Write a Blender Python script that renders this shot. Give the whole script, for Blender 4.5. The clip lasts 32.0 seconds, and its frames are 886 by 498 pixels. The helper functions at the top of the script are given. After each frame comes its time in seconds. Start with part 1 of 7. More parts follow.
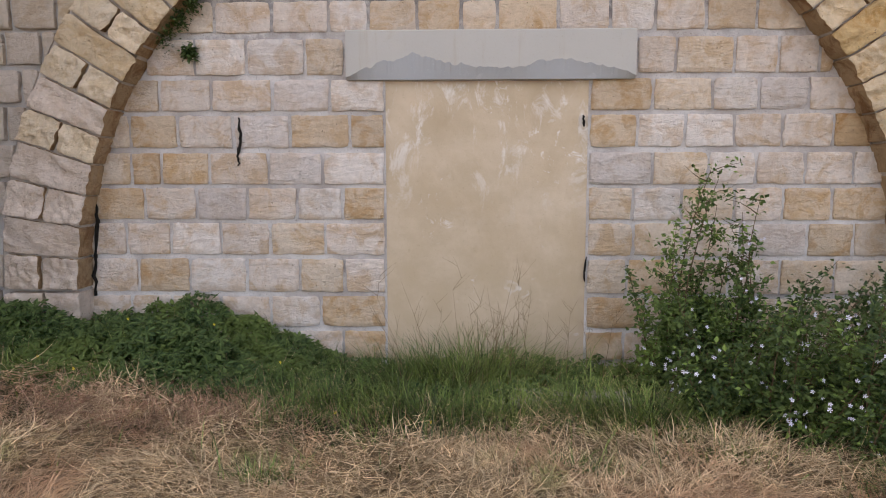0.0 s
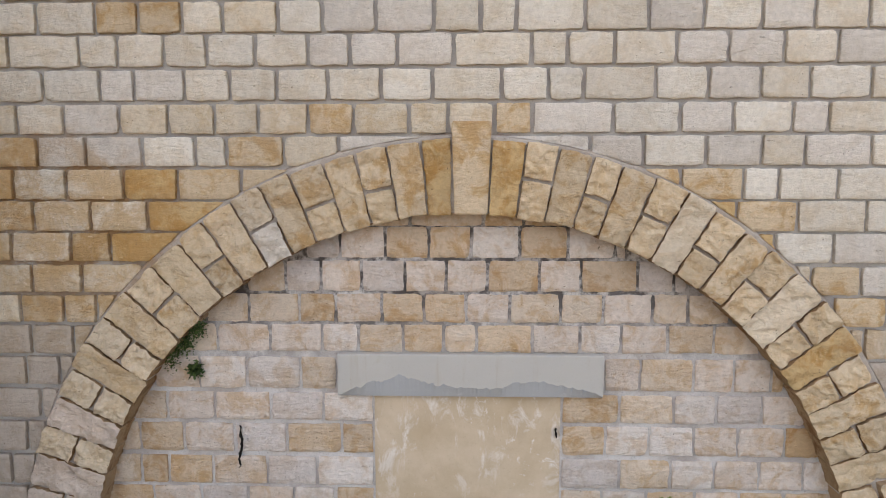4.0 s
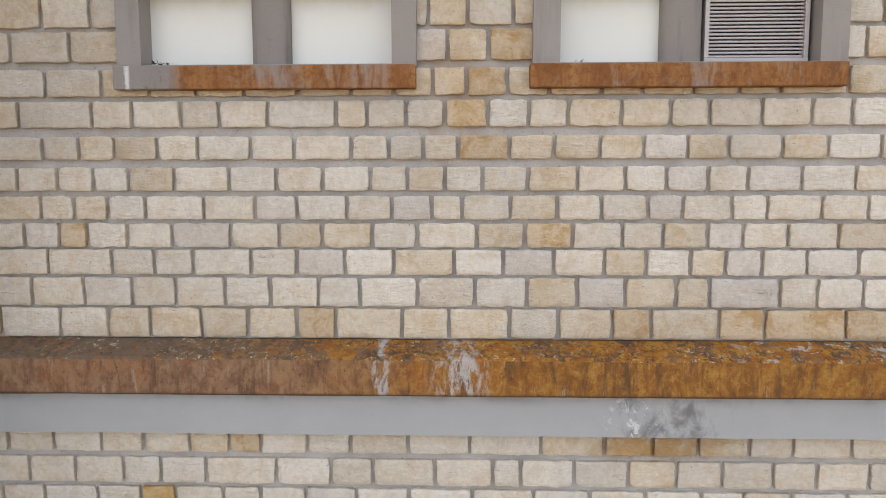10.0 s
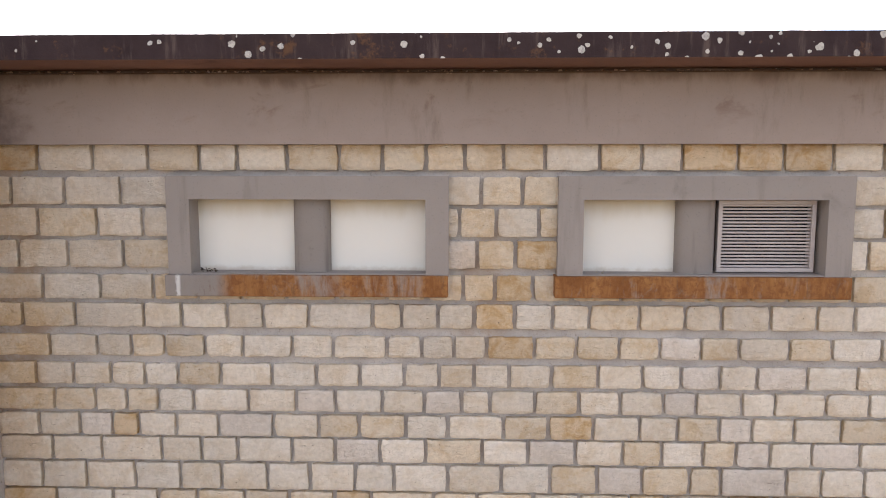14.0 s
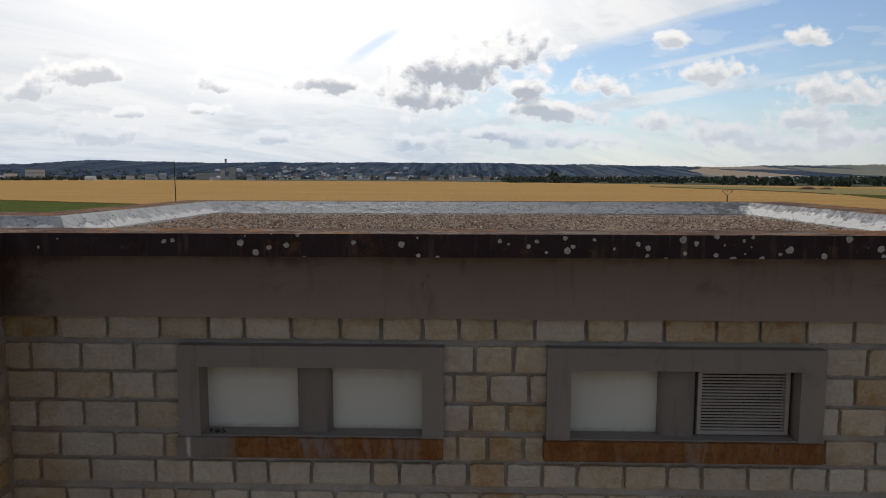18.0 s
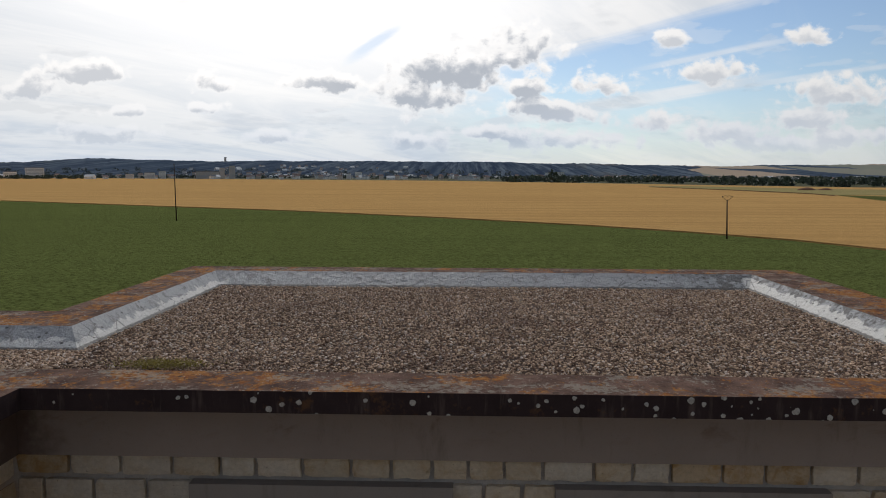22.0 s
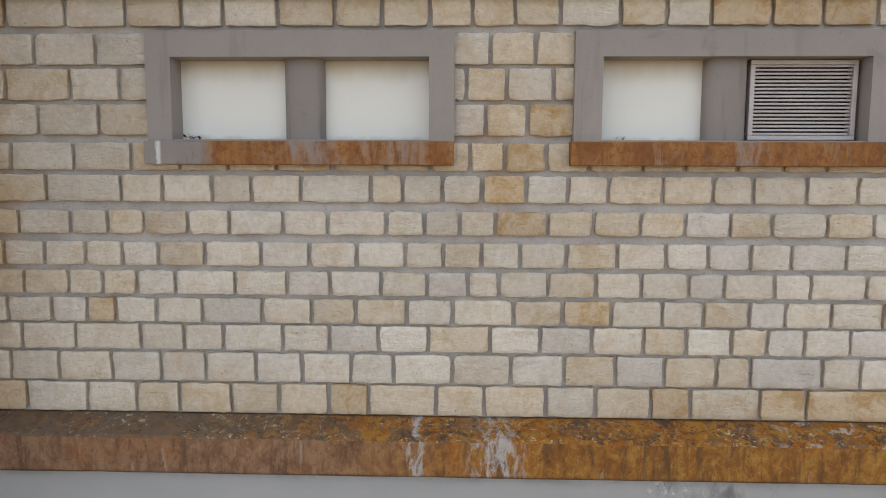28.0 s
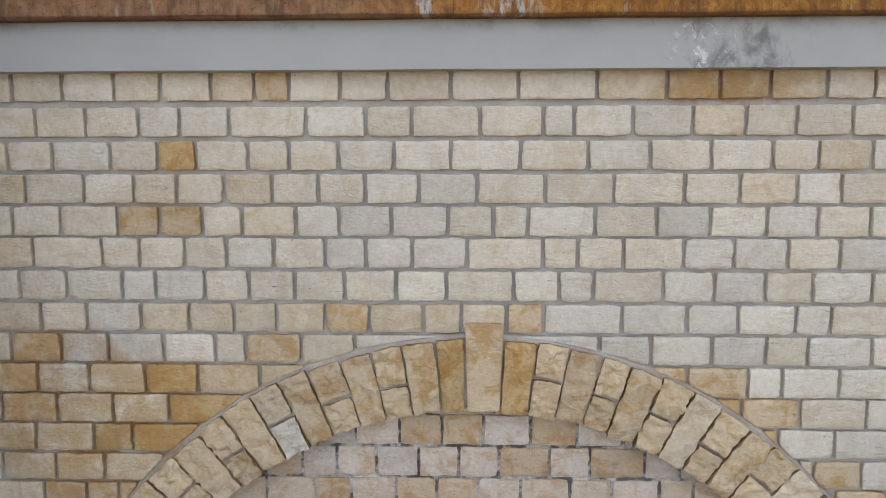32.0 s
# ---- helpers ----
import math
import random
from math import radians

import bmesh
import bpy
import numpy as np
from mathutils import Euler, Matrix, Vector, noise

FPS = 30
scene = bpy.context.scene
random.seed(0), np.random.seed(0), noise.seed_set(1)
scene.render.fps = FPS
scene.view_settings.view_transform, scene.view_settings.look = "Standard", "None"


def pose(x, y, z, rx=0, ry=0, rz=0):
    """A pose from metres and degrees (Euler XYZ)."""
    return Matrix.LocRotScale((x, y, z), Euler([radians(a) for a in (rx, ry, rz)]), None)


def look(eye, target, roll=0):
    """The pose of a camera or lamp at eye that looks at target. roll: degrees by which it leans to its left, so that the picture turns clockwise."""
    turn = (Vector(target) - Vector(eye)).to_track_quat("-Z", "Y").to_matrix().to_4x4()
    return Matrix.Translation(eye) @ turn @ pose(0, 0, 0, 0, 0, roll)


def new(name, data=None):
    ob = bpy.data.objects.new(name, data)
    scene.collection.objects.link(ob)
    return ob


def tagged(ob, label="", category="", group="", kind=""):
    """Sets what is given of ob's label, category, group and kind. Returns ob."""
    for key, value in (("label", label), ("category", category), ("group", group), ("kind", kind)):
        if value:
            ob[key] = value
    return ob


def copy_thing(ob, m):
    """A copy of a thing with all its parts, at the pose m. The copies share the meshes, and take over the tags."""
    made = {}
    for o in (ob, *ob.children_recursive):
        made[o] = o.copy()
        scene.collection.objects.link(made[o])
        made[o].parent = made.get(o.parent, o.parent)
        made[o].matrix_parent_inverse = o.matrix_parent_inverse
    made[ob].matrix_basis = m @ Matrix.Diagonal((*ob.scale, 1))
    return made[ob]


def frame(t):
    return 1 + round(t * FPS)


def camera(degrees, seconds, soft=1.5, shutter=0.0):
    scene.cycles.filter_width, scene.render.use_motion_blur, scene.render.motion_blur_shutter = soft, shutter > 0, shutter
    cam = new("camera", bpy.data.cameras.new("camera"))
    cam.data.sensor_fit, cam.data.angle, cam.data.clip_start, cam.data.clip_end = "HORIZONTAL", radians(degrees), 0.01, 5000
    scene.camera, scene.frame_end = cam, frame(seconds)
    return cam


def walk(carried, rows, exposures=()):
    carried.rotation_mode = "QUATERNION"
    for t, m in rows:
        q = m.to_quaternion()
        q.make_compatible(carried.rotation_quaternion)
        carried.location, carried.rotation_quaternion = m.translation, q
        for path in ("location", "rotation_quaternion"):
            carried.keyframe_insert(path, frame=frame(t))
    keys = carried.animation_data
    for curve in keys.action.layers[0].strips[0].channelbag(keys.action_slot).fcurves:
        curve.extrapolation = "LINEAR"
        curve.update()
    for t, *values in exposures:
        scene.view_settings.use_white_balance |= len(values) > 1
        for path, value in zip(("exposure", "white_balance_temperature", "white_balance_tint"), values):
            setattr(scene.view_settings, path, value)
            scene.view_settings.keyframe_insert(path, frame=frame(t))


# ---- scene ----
cam = camera(65.74, 32.0, 1.0)
PITCH = -6.065
ROWS = [
    (0.0, -0.165, -4.754, 1.370, 1.89, 0.05, 0.05),
    (0.5, -0.196, -4.717, 1.524, 1.93, 0.05, 0.12),
    (1.0, -0.240, -4.715, 1.710, 1.97, 0.06, 0.11),
    (1.5, -0.206, -4.728, 2.027, 2.00, 0.08, 0.11),
    (2.0, -0.120, -4.752, 2.436, 2.02, 0.10, 0.11),
    (2.5, -0.047, -4.838, 2.767, 2.00, 0.11, 0.10),
    (4.5, -0.028, -4.970, 4.031, 1.93, 0.12, 0.09),
    (5.0, -0.047, -4.990, 4.374, 1.90, 0.13, 0.10),
    (5.5, -0.043, -5.009, 4.740, 1.88, 0.14, 0.09),
    (6.0, 0.007, -5.062, 5.103, 1.88, 0.14, 0.10),
    (6.5, 0.000, -5.124, 5.440, 1.92, 0.14, 0.11),
    (7.0, 0.015, -5.161, 5.795, 1.94, 0.15, 0.12),
    (7.5, 0.054, -5.174, 6.155, 1.97, 0.20, 0.14),
    (8.0, 0.069, -5.161, 6.512, 1.96, 0.27, 0.12),
    (8.5, 0.090, -5.144, 6.872, 1.91, 0.26, 0.10),
    (9.0, 0.149, -5.142, 7.244, 1.84, 0.23, 0.09),
    (9.5, 0.191, -5.125, 7.666, 1.78, 0.18, 0.06),
    (10.0, 0.190, -5.145, 7.855, 1.71, 0.13, 0.10),
    (10.5, 0.160, -5.197, 7.981, 1.67, 0.10, 0.09),
    (11.0, 0.120, -5.316, 8.169, 1.66, 0.09, 0.07),
    (11.5, 0.034, -5.303, 8.444, 1.64, 0.08, 0.02),
    (12.0, 0.044, -5.373, 8.728, 1.63, 0.01, -0.01),
    (12.5, 0.057, -5.408, 8.842, 1.66, -0.01, -0.04),
    (13.0, -0.021, -5.375, 9.046, 1.66, -0.02, -0.02),
    (13.5, -0.027, -5.335, 9.270, 1.68, -0.05, -0.05),
    (14.0, -0.040, -5.351, 9.447, 1.70, -0.05, -0.02),
    (14.5, 0.020, -5.359, 9.660, 1.72, -0.01, -0.05),
    (15.0, 0.108, -5.275, 9.883, 1.76, 0.01, -0.07),
    (15.5, 0.027, -5.234, 10.125, 1.80, 0.02, -0.04),
    (17.5, 0.063, -5.508, 10.703, 1.76, 0.00, -0.06),
    (18.0, 0.003, -5.528, 10.829, 1.72, 0.03, -0.07),
    (18.5, -0.056, -5.474, 10.867, 1.71, 0.00, -0.09),
    (19.0, -0.064, -5.476, 11.132, 1.70, -0.03, -0.14),
    (19.5, -0.077, -5.497, 11.265, 1.69, -0.04, -0.15),
    (20.0, -0.057, -5.539, 11.491, 1.69, -0.06, -0.12),
    (20.5, -0.186, -5.523, 11.582, 1.67, -0.08, -0.13),
    (21.0, -0.219, -5.447, 11.761, 1.70, -0.06, -0.13),
    (21.5, -0.119, -5.379, 11.949, 1.72, -0.07, -0.15),
    (22.0, -0.085, -5.470, 12.007, 1.69, -0.08, -0.17),
    (22.5, -0.031, -5.485, 11.946, 1.70, -0.06, -0.17),
    (23.0, -0.058, -5.422, 11.936, 1.75, -0.06, -0.17),
    (23.5, -0.019, -5.286, 11.818, 1.77, -0.04, -0.16),
    (24.0, 0.001, -5.236, 11.558, 1.76, -0.02, -0.21),
    (24.5, 0.070, -5.223, 11.288, 1.75, -0.01, -0.23),
    (26.5, 0.044, -5.078, 9.846, 1.76, -0.08, -0.28),
    (27.0, -0.002, -5.103, 9.380, 1.75, -0.12, -0.27),
    (27.5, -0.026, -5.033, 8.963, 1.75, -0.15, -0.23),
    (28.0, -0.081, -4.990, 8.443, 1.76, -0.19, -0.22),
    (28.5, -0.119, -4.985, 7.999, 1.75, -0.18, -0.21),
    (29.0, -0.134, -4.985, 7.556, 1.72, -0.14, -0.14),
    (29.5, -0.138, -4.973, 7.169, 1.71, -0.12, -0.12),
    (30.0, -0.159, -4.956, 6.710, 1.70, -0.12, -0.09),
    (30.5, -0.188, -4.909, 6.316, 1.71, -0.13, -0.03),
    (31.0, -0.163, -4.902, 5.842, 1.73, -0.13, 0.00),
    (31.5, -0.139, -4.944, 5.441, 1.77, -0.13, 0.05),
    (32.0, -0.141, -4.954, 5.180, 1.78, -0.13, 0.06),
]
EXPOSURES = [(0.0, 2.70, 6900, 18), (1.0, 2.56, 6880, 17), (2.0, 2.47, 6850, 17), (4.5, 2.70, 6720, 13), (6.0, 2.63, 6550, 13), (9.0, 2.69, 6570, 11), (11.0, 2.68, 6680, 14), (13.0, 2.78, 6870, 19), (14.0, 2.54, 6820, 18), (15.0, 1.89, 6680, 13),
             (16.5, 0.7, 6600, 12), (18.0, -0.06, 6500, 11), (24.5, -0.08, 6500, 11), (26.5, 0.62, 6650, 14), (27.0, 1.13, 6780, 17), (28.0, 2.36, 6550, 10),
             (29.0, 2.60, 6450, 8), (30.0, 2.62, 6450, 8), (32.0, 2.58, 6420, 9)]
walk(cam, [(t, pose(x, y, z, 90 + PITCH + p, r, yaw)) for t, x, y, z, yaw, p, r in ROWS], EXPOSURES)

# ---- sky and sun ----
SUN_AZ, SUN_EL = -14.0, 36.0     # degrees from +y towards +x, and above the horizon
sun_dir = Vector((math.sin(radians(SUN_AZ)) * math.cos(radians(SUN_EL)),
                  math.cos(radians(SUN_AZ)) * math.cos(radians(SUN_EL)), math.sin(radians(SUN_EL))))
sun_data = bpy.data.lights.new("sun", "SUN")
sun_data.energy, sun_data.angle, sun_data.color = 1.15, radians(4.0), (1.0, 0.95, 0.87)
sun = new("sun", sun_data)
sun.matrix_world = look(sun_dir * 60, (0, 0, 0))

world = bpy.data.worlds.new("sky")
scene.world = world
world.use_nodes = True
wt = world.node_tree
wt.nodes.clear()


def wmath(op, a, b=None, c=None, clamp=False):
    n = wt.nodes.new("ShaderNodeMath")
    n.operation, n.use_clamp = op, clamp
    for i, v in enumerate((a, b, c)):
        if v is None:
            continue
        if isinstance(v, (int, float)):
            n.inputs[i].default_value = v
        else:
            wt.links.new(v, n.inputs[i])
    return n.outputs[0]


def wramp(value, lo, hi):
    n = wt.nodes.new("ShaderNodeMapRange")
    n.interpolation_type = "SMOOTHSTEP"
    n.inputs["From Min"].default_value, n.inputs["From Max"].default_value = lo, hi
    wt.links.new(value, n.inputs["Value"])
    return n.outputs["Result"]


def wmix(fac, a, b):
    n = wt.nodes.new("ShaderNodeMix")
    n.data_type = "RGBA"
    for slot, v in ((0, fac), (6, a), (7, b)):
        if isinstance(v, (int, float)):
            n.inputs[slot].default_value = v
        elif isinstance(v, tuple):
            n.inputs[slot].default_value = (*v, 1)
        else:
            wt.links.new(v, n.inputs[slot])
    return n.outputs[2]


def wnoise(vec, scale, detail, rough, dist=0.0):
    n = wt.nodes.new("ShaderNodeTexNoise")
    n.inputs["Scale"].default_value, n.inputs["Detail"].default_value = scale, detail
    n.inputs["Roughness"].default_value, n.inputs["Distortion"].default_value = rough, dist
    wt.links.new(vec, n.inputs["Vector"])
    return n.outputs["Fac"]


def wvec(x, y, z):
    n = wt.nodes.new("ShaderNodeCombineXYZ")
    for i, v in enumerate((x, y, z)):
        if isinstance(v, (int, float)):
            n.inputs[i].default_value = v
        else:
            wt.links.new(v, n.inputs[i])
    return n.outputs[0]


coords = wt.nodes.new("ShaderNodeTexCoord").outputs["Generated"]
split = wt.nodes.new("ShaderNodeSeparateXYZ")
wt.links.new(coords, split.inputs[0])
dx, dy, dz = split.outputs
sky = wt.nodes.new("ShaderNodeTexSky")
sky.sky_type, sky.sun_disc = "NISHITA", False
sky.sun_elevation, sky.sun_rotation = radians(SUN_EL), radians(SUN_AZ)
sky.air_density, sky.dust_density, sky.ozone_density = 1.0, 0.25, 1.3
skyscale = wt.nodes.new("ShaderNodeVectorMath")
skyscale.operation = "MULTIPLY"
wt.links.new(sky.outputs[0], skyscale.inputs[0])
skyscale.inputs[1].default_value = (0.101, 0.105, 0.112)

up = wmath("MAXIMUM", dz, 0.0)
flat = wmath("ADD", up, 0.22)
px, py = wmath("DIVIDE", dx, flat), wmath("DIVIDE", dy, flat)
lift = wmath("LOGARITHM", wmath("ADD", up, 0.11), 2.718)
toward = wt.nodes.new("ShaderNodeVectorMath")
toward.operation = "DOT_PRODUCT"
wt.links.new(coords, toward.inputs[0])
toward.inputs[1].default_value = tuple(sun_dir)
glow = wramp(toward.outputs["Value"], 0.72, 0.97)

# high veil of cirrus, streaked, thicker round the sun
veil_n = wnoise(wvec(wmath("ADD", wmath("MULTIPLY", px, 0.5), wmath("MULTIPLY", py, 0.5)), wmath("MULTIPLY", wmath("SUBTRACT", px, py), 1.5), 3.1), 0.9, 6, 0.62, 0.7)
# ahead, on the side of the sun, the sky is taken on an upright plane: gx sideways, gz upwards
front = wramp(dy, 0.15, 0.45)
ahead = wmath("MAXIMUM", dy, 0.05)
gx, gz = wmath("DIVIDE", dx, ahead), wmath("DIVIDE", dz, ahead)


def slanted(x0, z0, slope):
    """Height over a slanting line through (x0, z0)."""
    return wmath("SUBTRACT", gz, wmath("ADD", wmath("MULTIPLY", gx, slope), z0 - slope * x0))


def streak(x0, z0, slope, half, lo, hi):
    """A thin drawn-out cirrus band along a slanting line."""
    off = slanted(x0, z0, slope)
    grain = wnoise(wvec(wmath("MULTIPLY", gx, 3.0), wmath("MULTIPLY", off, 75.0), z0 * 40), 1.0, 5, 0.6, 0.3)
    body = wramp(wmath("ADD", wmath("DIVIDE", wmath("ABSOLUTE", off), half), wmath("MULTIPLY", wmath("SUBTRACT", 0.5, grain), 2.2)), 1.15, 0.2)
    return wmath("MULTIPLY", body, wmath("MULTIPLY", wramp(gx, lo - 0.05, lo + 0.05), wramp(gx, hi + 0.06, hi - 0.06)))


# the thick sheet of cloud ends along a slanting edge beside the sun and thins out low down
fray = wmath("MULTIPLY", wmath("SUBTRACT", wnoise(wvec(wmath("MULTIPLY", gx, 3.0), wmath("MULTIPLY", slanted(0.088, 0.156, 0.265), 30.0), 1.7), 1.0, 6, 0.62, 0.4), 0.5), 0.045)
sheet = wramp(wmath("ADD", slanted(0.088, 0.156, 0.265), fray), -0.012, 0.016)
sheet = wmath("MAXIMUM", sheet, wmath("MULTIPLY", wramp(wmath("ADD", gx, wmath("MULTIPLY", fray, 3.0)), 0.14, -0.10), 0.93))
rift = wt.nodes.new("ShaderNodeVectorMath")
rift.operation = "LENGTH"
wt.links.new(wvec(wmath("DIVIDE", wmath("ADD", gx, 0.128), 0.052), wmath("DIVIDE", wmath("ADD", slanted(-0.128, 0.188, 0.62), wmath("MULTIPLY", fray, 0.6)), 0.0135), 0.0), rift.inputs[0])
sheet = wmath("SUBTRACT", sheet, wmath("MULTIPLY", wramp(rift.outputs["Value"], 1.0, 0.3), 0.5), clamp=True)
bands = wmath("MAXIMUM", streak(0.018, 0.071, 0.161, 0.013, 0.0, 0.42), wmath("MULTIPLY", streak(0.34, 0.168, 0.19, 0.006, 0.26, 0.44), 0.7))
bands = wmath("MAXIMUM", bands, wmath("MULTIPLY", streak(0.45, 0.135, 0.13, 0.005, 0.3, 0.7), 0.6))
sheet = wmath("MULTIPLY", wmath("MAXIMUM", sheet, wmath("MULTIPLY", bands, 0.75)), front)
aside = wmath("SUBTRACT", 1.0, wmath("MULTIPLY", front, 0.75))
veil = wmath("MAXIMUM", wmath("MULTIPLY", wramp(veil_n, 0.47, 0.80), aside), sheet)
veil_col = wmix(wramp(toward.outputs["Value"], 0.80, 0.96), wmix(wramp(veil_n, 0.36, 0.60), (0.80, 0.85, 0.90), (1.06, 1.06, 1.05)), (1.5, 1.47, 1.43))
layer1 = wmix(wmath("MULTIPLY", veil, 0.95), skyscale.outputs[0], veil_col)


def cumulus(scale, lo, hi, shade_lo, shade_hi, below_layer, seed, rise, amount):
    """Heaped clouds with flat grey bases: the same field, taken a little higher, tells how much cloud lies above."""
    def field_at(dv):
        v = wmath("ADD", wmath("MULTIPLY", lift, 1.0), dv)
        f = wnoise(wvec(px, py, wmath("ADD", v, seed)), scale, 8, 0.58, 0.1)
        g = wnoise(wvec(px, py, wmath("ADD", wmath("MULTIPLY", v, 0.6), seed + 5.0)), scale * 0.36, 2, 0.5)
        puff = wt.nodes.new("ShaderNodeTexVoronoi")
        puff.feature = "SMOOTH_F1"
        puff.inputs["Scale"].default_value, puff.inputs["Smoothness"].default_value = scale * 4.2, 0.35
        wt.links.new(wvec(px, py, wmath("ADD", wmath("MULTIPLY", v, 1.2), seed)), puff.inputs["Vector"])
        f = wmath("ADD", f, wmath("MULTIPLY", wmath("SUBTRACT", 0.42, puff.outputs["Distance"]), 0.17))
        f = wmath("ADD", f, wmath("MULTIPLY", wramp(dz, 0.14, 0.02), 0.055))
        return wmath("ADD", f, wmath("MULTIPLY", wmath("SUBTRACT", g, 0.5), 0.6))
    here, above = field_at(0.0), field_at(rise)
    cover = wramp(here, lo, hi)
    base = wramp(above, shade_lo, shade_hi)
    bright_c = wmix(glow, (0.98, 0.98, 0.97), (1.35, 1.33, 1.30))
    col = wmix(base, bright_c, wmix(glow, (0.42, 0.47, 0.53), (0.66, 0.69, 0.73)))
    return wmix(wmath("MULTIPLY", cover, amount), below_layer, col)


layer1b = cumulus(3.2, 0.535, 0.60, 0.53, 0.70, layer1, 11.0, 0.10, wmath("MULTIPLY", aside, 0.75))
layer2 = cumulus(1.5, 0.545, 0.585, 0.54, 0.72, layer1b, 6.7, 0.16, wmath("MULTIPLY", wmath("SUBTRACT", 1.0, front), 0.95))

# the heaped clouds before the sun: sideways place, height, half width, half height
HEAPS = ((-0.017, 0.147, 0.112, 0.026), (0.076, 0.172, 0.052, 0.032), (-0.064, 0.111, 0.064, 0.025), (-0.187, 0.134, 0.056, 0.013), (0.088, 0.126, 0.038, 0.013),
         (0.297, 0.193, 0.025, 0.012), (0.481, 0.197, 0.034, 0.013), (0.349, 0.143, 0.054, 0.017), (0.188, 0.126, 0.062, 0.014), (0.537, 0.117, 0.080, 0.020), (0.487, 0.084, 0.058, 0.016),
         (0.120, 0.095, 0.072, 0.015), (-0.355, 0.130, 0.026, 0.014), (-0.549, 0.149, 0.054, 0.016), (-0.642, 0.127, 0.042, 0.016))
LOW_HEAPS = ((0.266, 0.074, 0.045, 0.014), (0.370, 0.062, 0.065, 0.014), (-0.057, 0.047, 0.060, 0.011), (-0.279, 0.057, 0.053, 0.010), (0.544, 0.056, 0.064, 0.014), (0.05, 0.060, 0.070, 0.012),
             (0.16, 0.050, 0.080, 0.013), (0.45, 0.045, 0.090, 0.012), (-0.37, 0.097, 0.035, 0.010), (-0.50, 0.090, 0.035, 0.009), (-0.53, 0.060, 0.08, 0.012))


def heaps(rise):
    lump = wnoise(wvec(wmath("MULTIPLY", gx, 0.8), 0.4, wmath("ADD", gz, rise)), 26.0, 9, 0.62, 0.25)
    puff = wt.nodes.new("ShaderNodeTexVoronoi")
    puff.feature = "SMOOTH_F1"
    puff.inputs["Scale"].default_value, puff.inputs["Smoothness"].default_value = 62.0, 0.5
    wt.links.new(wvec(gx, 0.0, wmath("ADD", gz, rise)), puff.inputs["Vector"])
    here = wvec(gx, wmath("ADD", gz, rise), 0.0)
    best = None
    for x, z, w, h in HEAPS + LOW_HEAPS:
        n = wt.nodes.new("ShaderNodeVectorMath")
        n.operation = "MULTIPLY_ADD"
        wt.links.new(here, n.inputs[0])
        n.inputs[1].default_value, n.inputs[2].default_value = (1 / w, 1 / h, 0), (-x / w, -z / h, 0)
        d = wt.nodes.new("ShaderNodeVectorMath")
        d.operation = "LENGTH"
        wt.links.new(n.outputs[0], d.inputs[0])
        best = d.outputs["Value"] if best is None else wmath("MINIMUM", best, d.outputs["Value"])
    body = wmath("SUBTRACT", 1.28, best)
    return wmath("ADD", body, wmath("ADD", wmath("MULTIPLY", wmath("SUBTRACT", lump, 0.5), 3.4), wmath("MULTIPLY", wmath("SUBTRACT", 0.42, puff.outputs["Distance"]), 0.8)))


heap_here, heap_above = heaps(0.0), heaps(0.0095)
heap_cover = wmath("MULTIPLY", wramp(heap_here, -0.12, 0.55), front)
heap_base = wmath("MULTIPLY", wramp(heap_above, -0.05, 0.95), wramp(heap_here, 0.05, 0.6))
near_sun = wramp(wmath("ABSOLUTE", wmath("ADD", gx, 0.02)), 0.30, 0.08)
heap_col = wmix(wmath("MULTIPLY", heap_base, wmath("ADD", wmath("MULTIPLY", near_sun, 0.28), 0.66)), wmix(glow, (1.02, 1.02, 1.01), (1.4, 1.38, 1.35)), wmix(glow, (0.56, 0.62, 0.70), (0.50, 0.54, 0.60)))
layer2 = wmix(wmath("MULTIPLY", heap_cover, wramp(gz, 0.012, 0.055)), layer2, heap_col)

# pale haze along the horizon
haze = wramp(dz, 0.13, 0.0)
layer3 = wmix(wmath("MULTIPLY", haze, 0.66), layer2, wmix(wramp(veil_n, 0.40, 0.62), (0.58, 0.71, 0.88), (0.80, 0.88, 0.97)))
below = wramp(dz, 0.0, -0.03)
layer4 = wmix(below, layer3, (0.18, 0.19, 0.16))
back = wt.nodes.new("ShaderNodeBackground")
wt.links.new(layer4, back.inputs["Color"])
# clouds and haze are brightest on the side of the sun
wt.links.new(wmath("ADD", wmath("MULTIPLY", wramp(toward.outputs["Value"], 0.1, 0.80), 0.44), 0.42), back.inputs["Strength"])
wout = wt.nodes.new("ShaderNodeOutputWorld")
wt.links.new(back.outputs[0], wout.inputs[0])

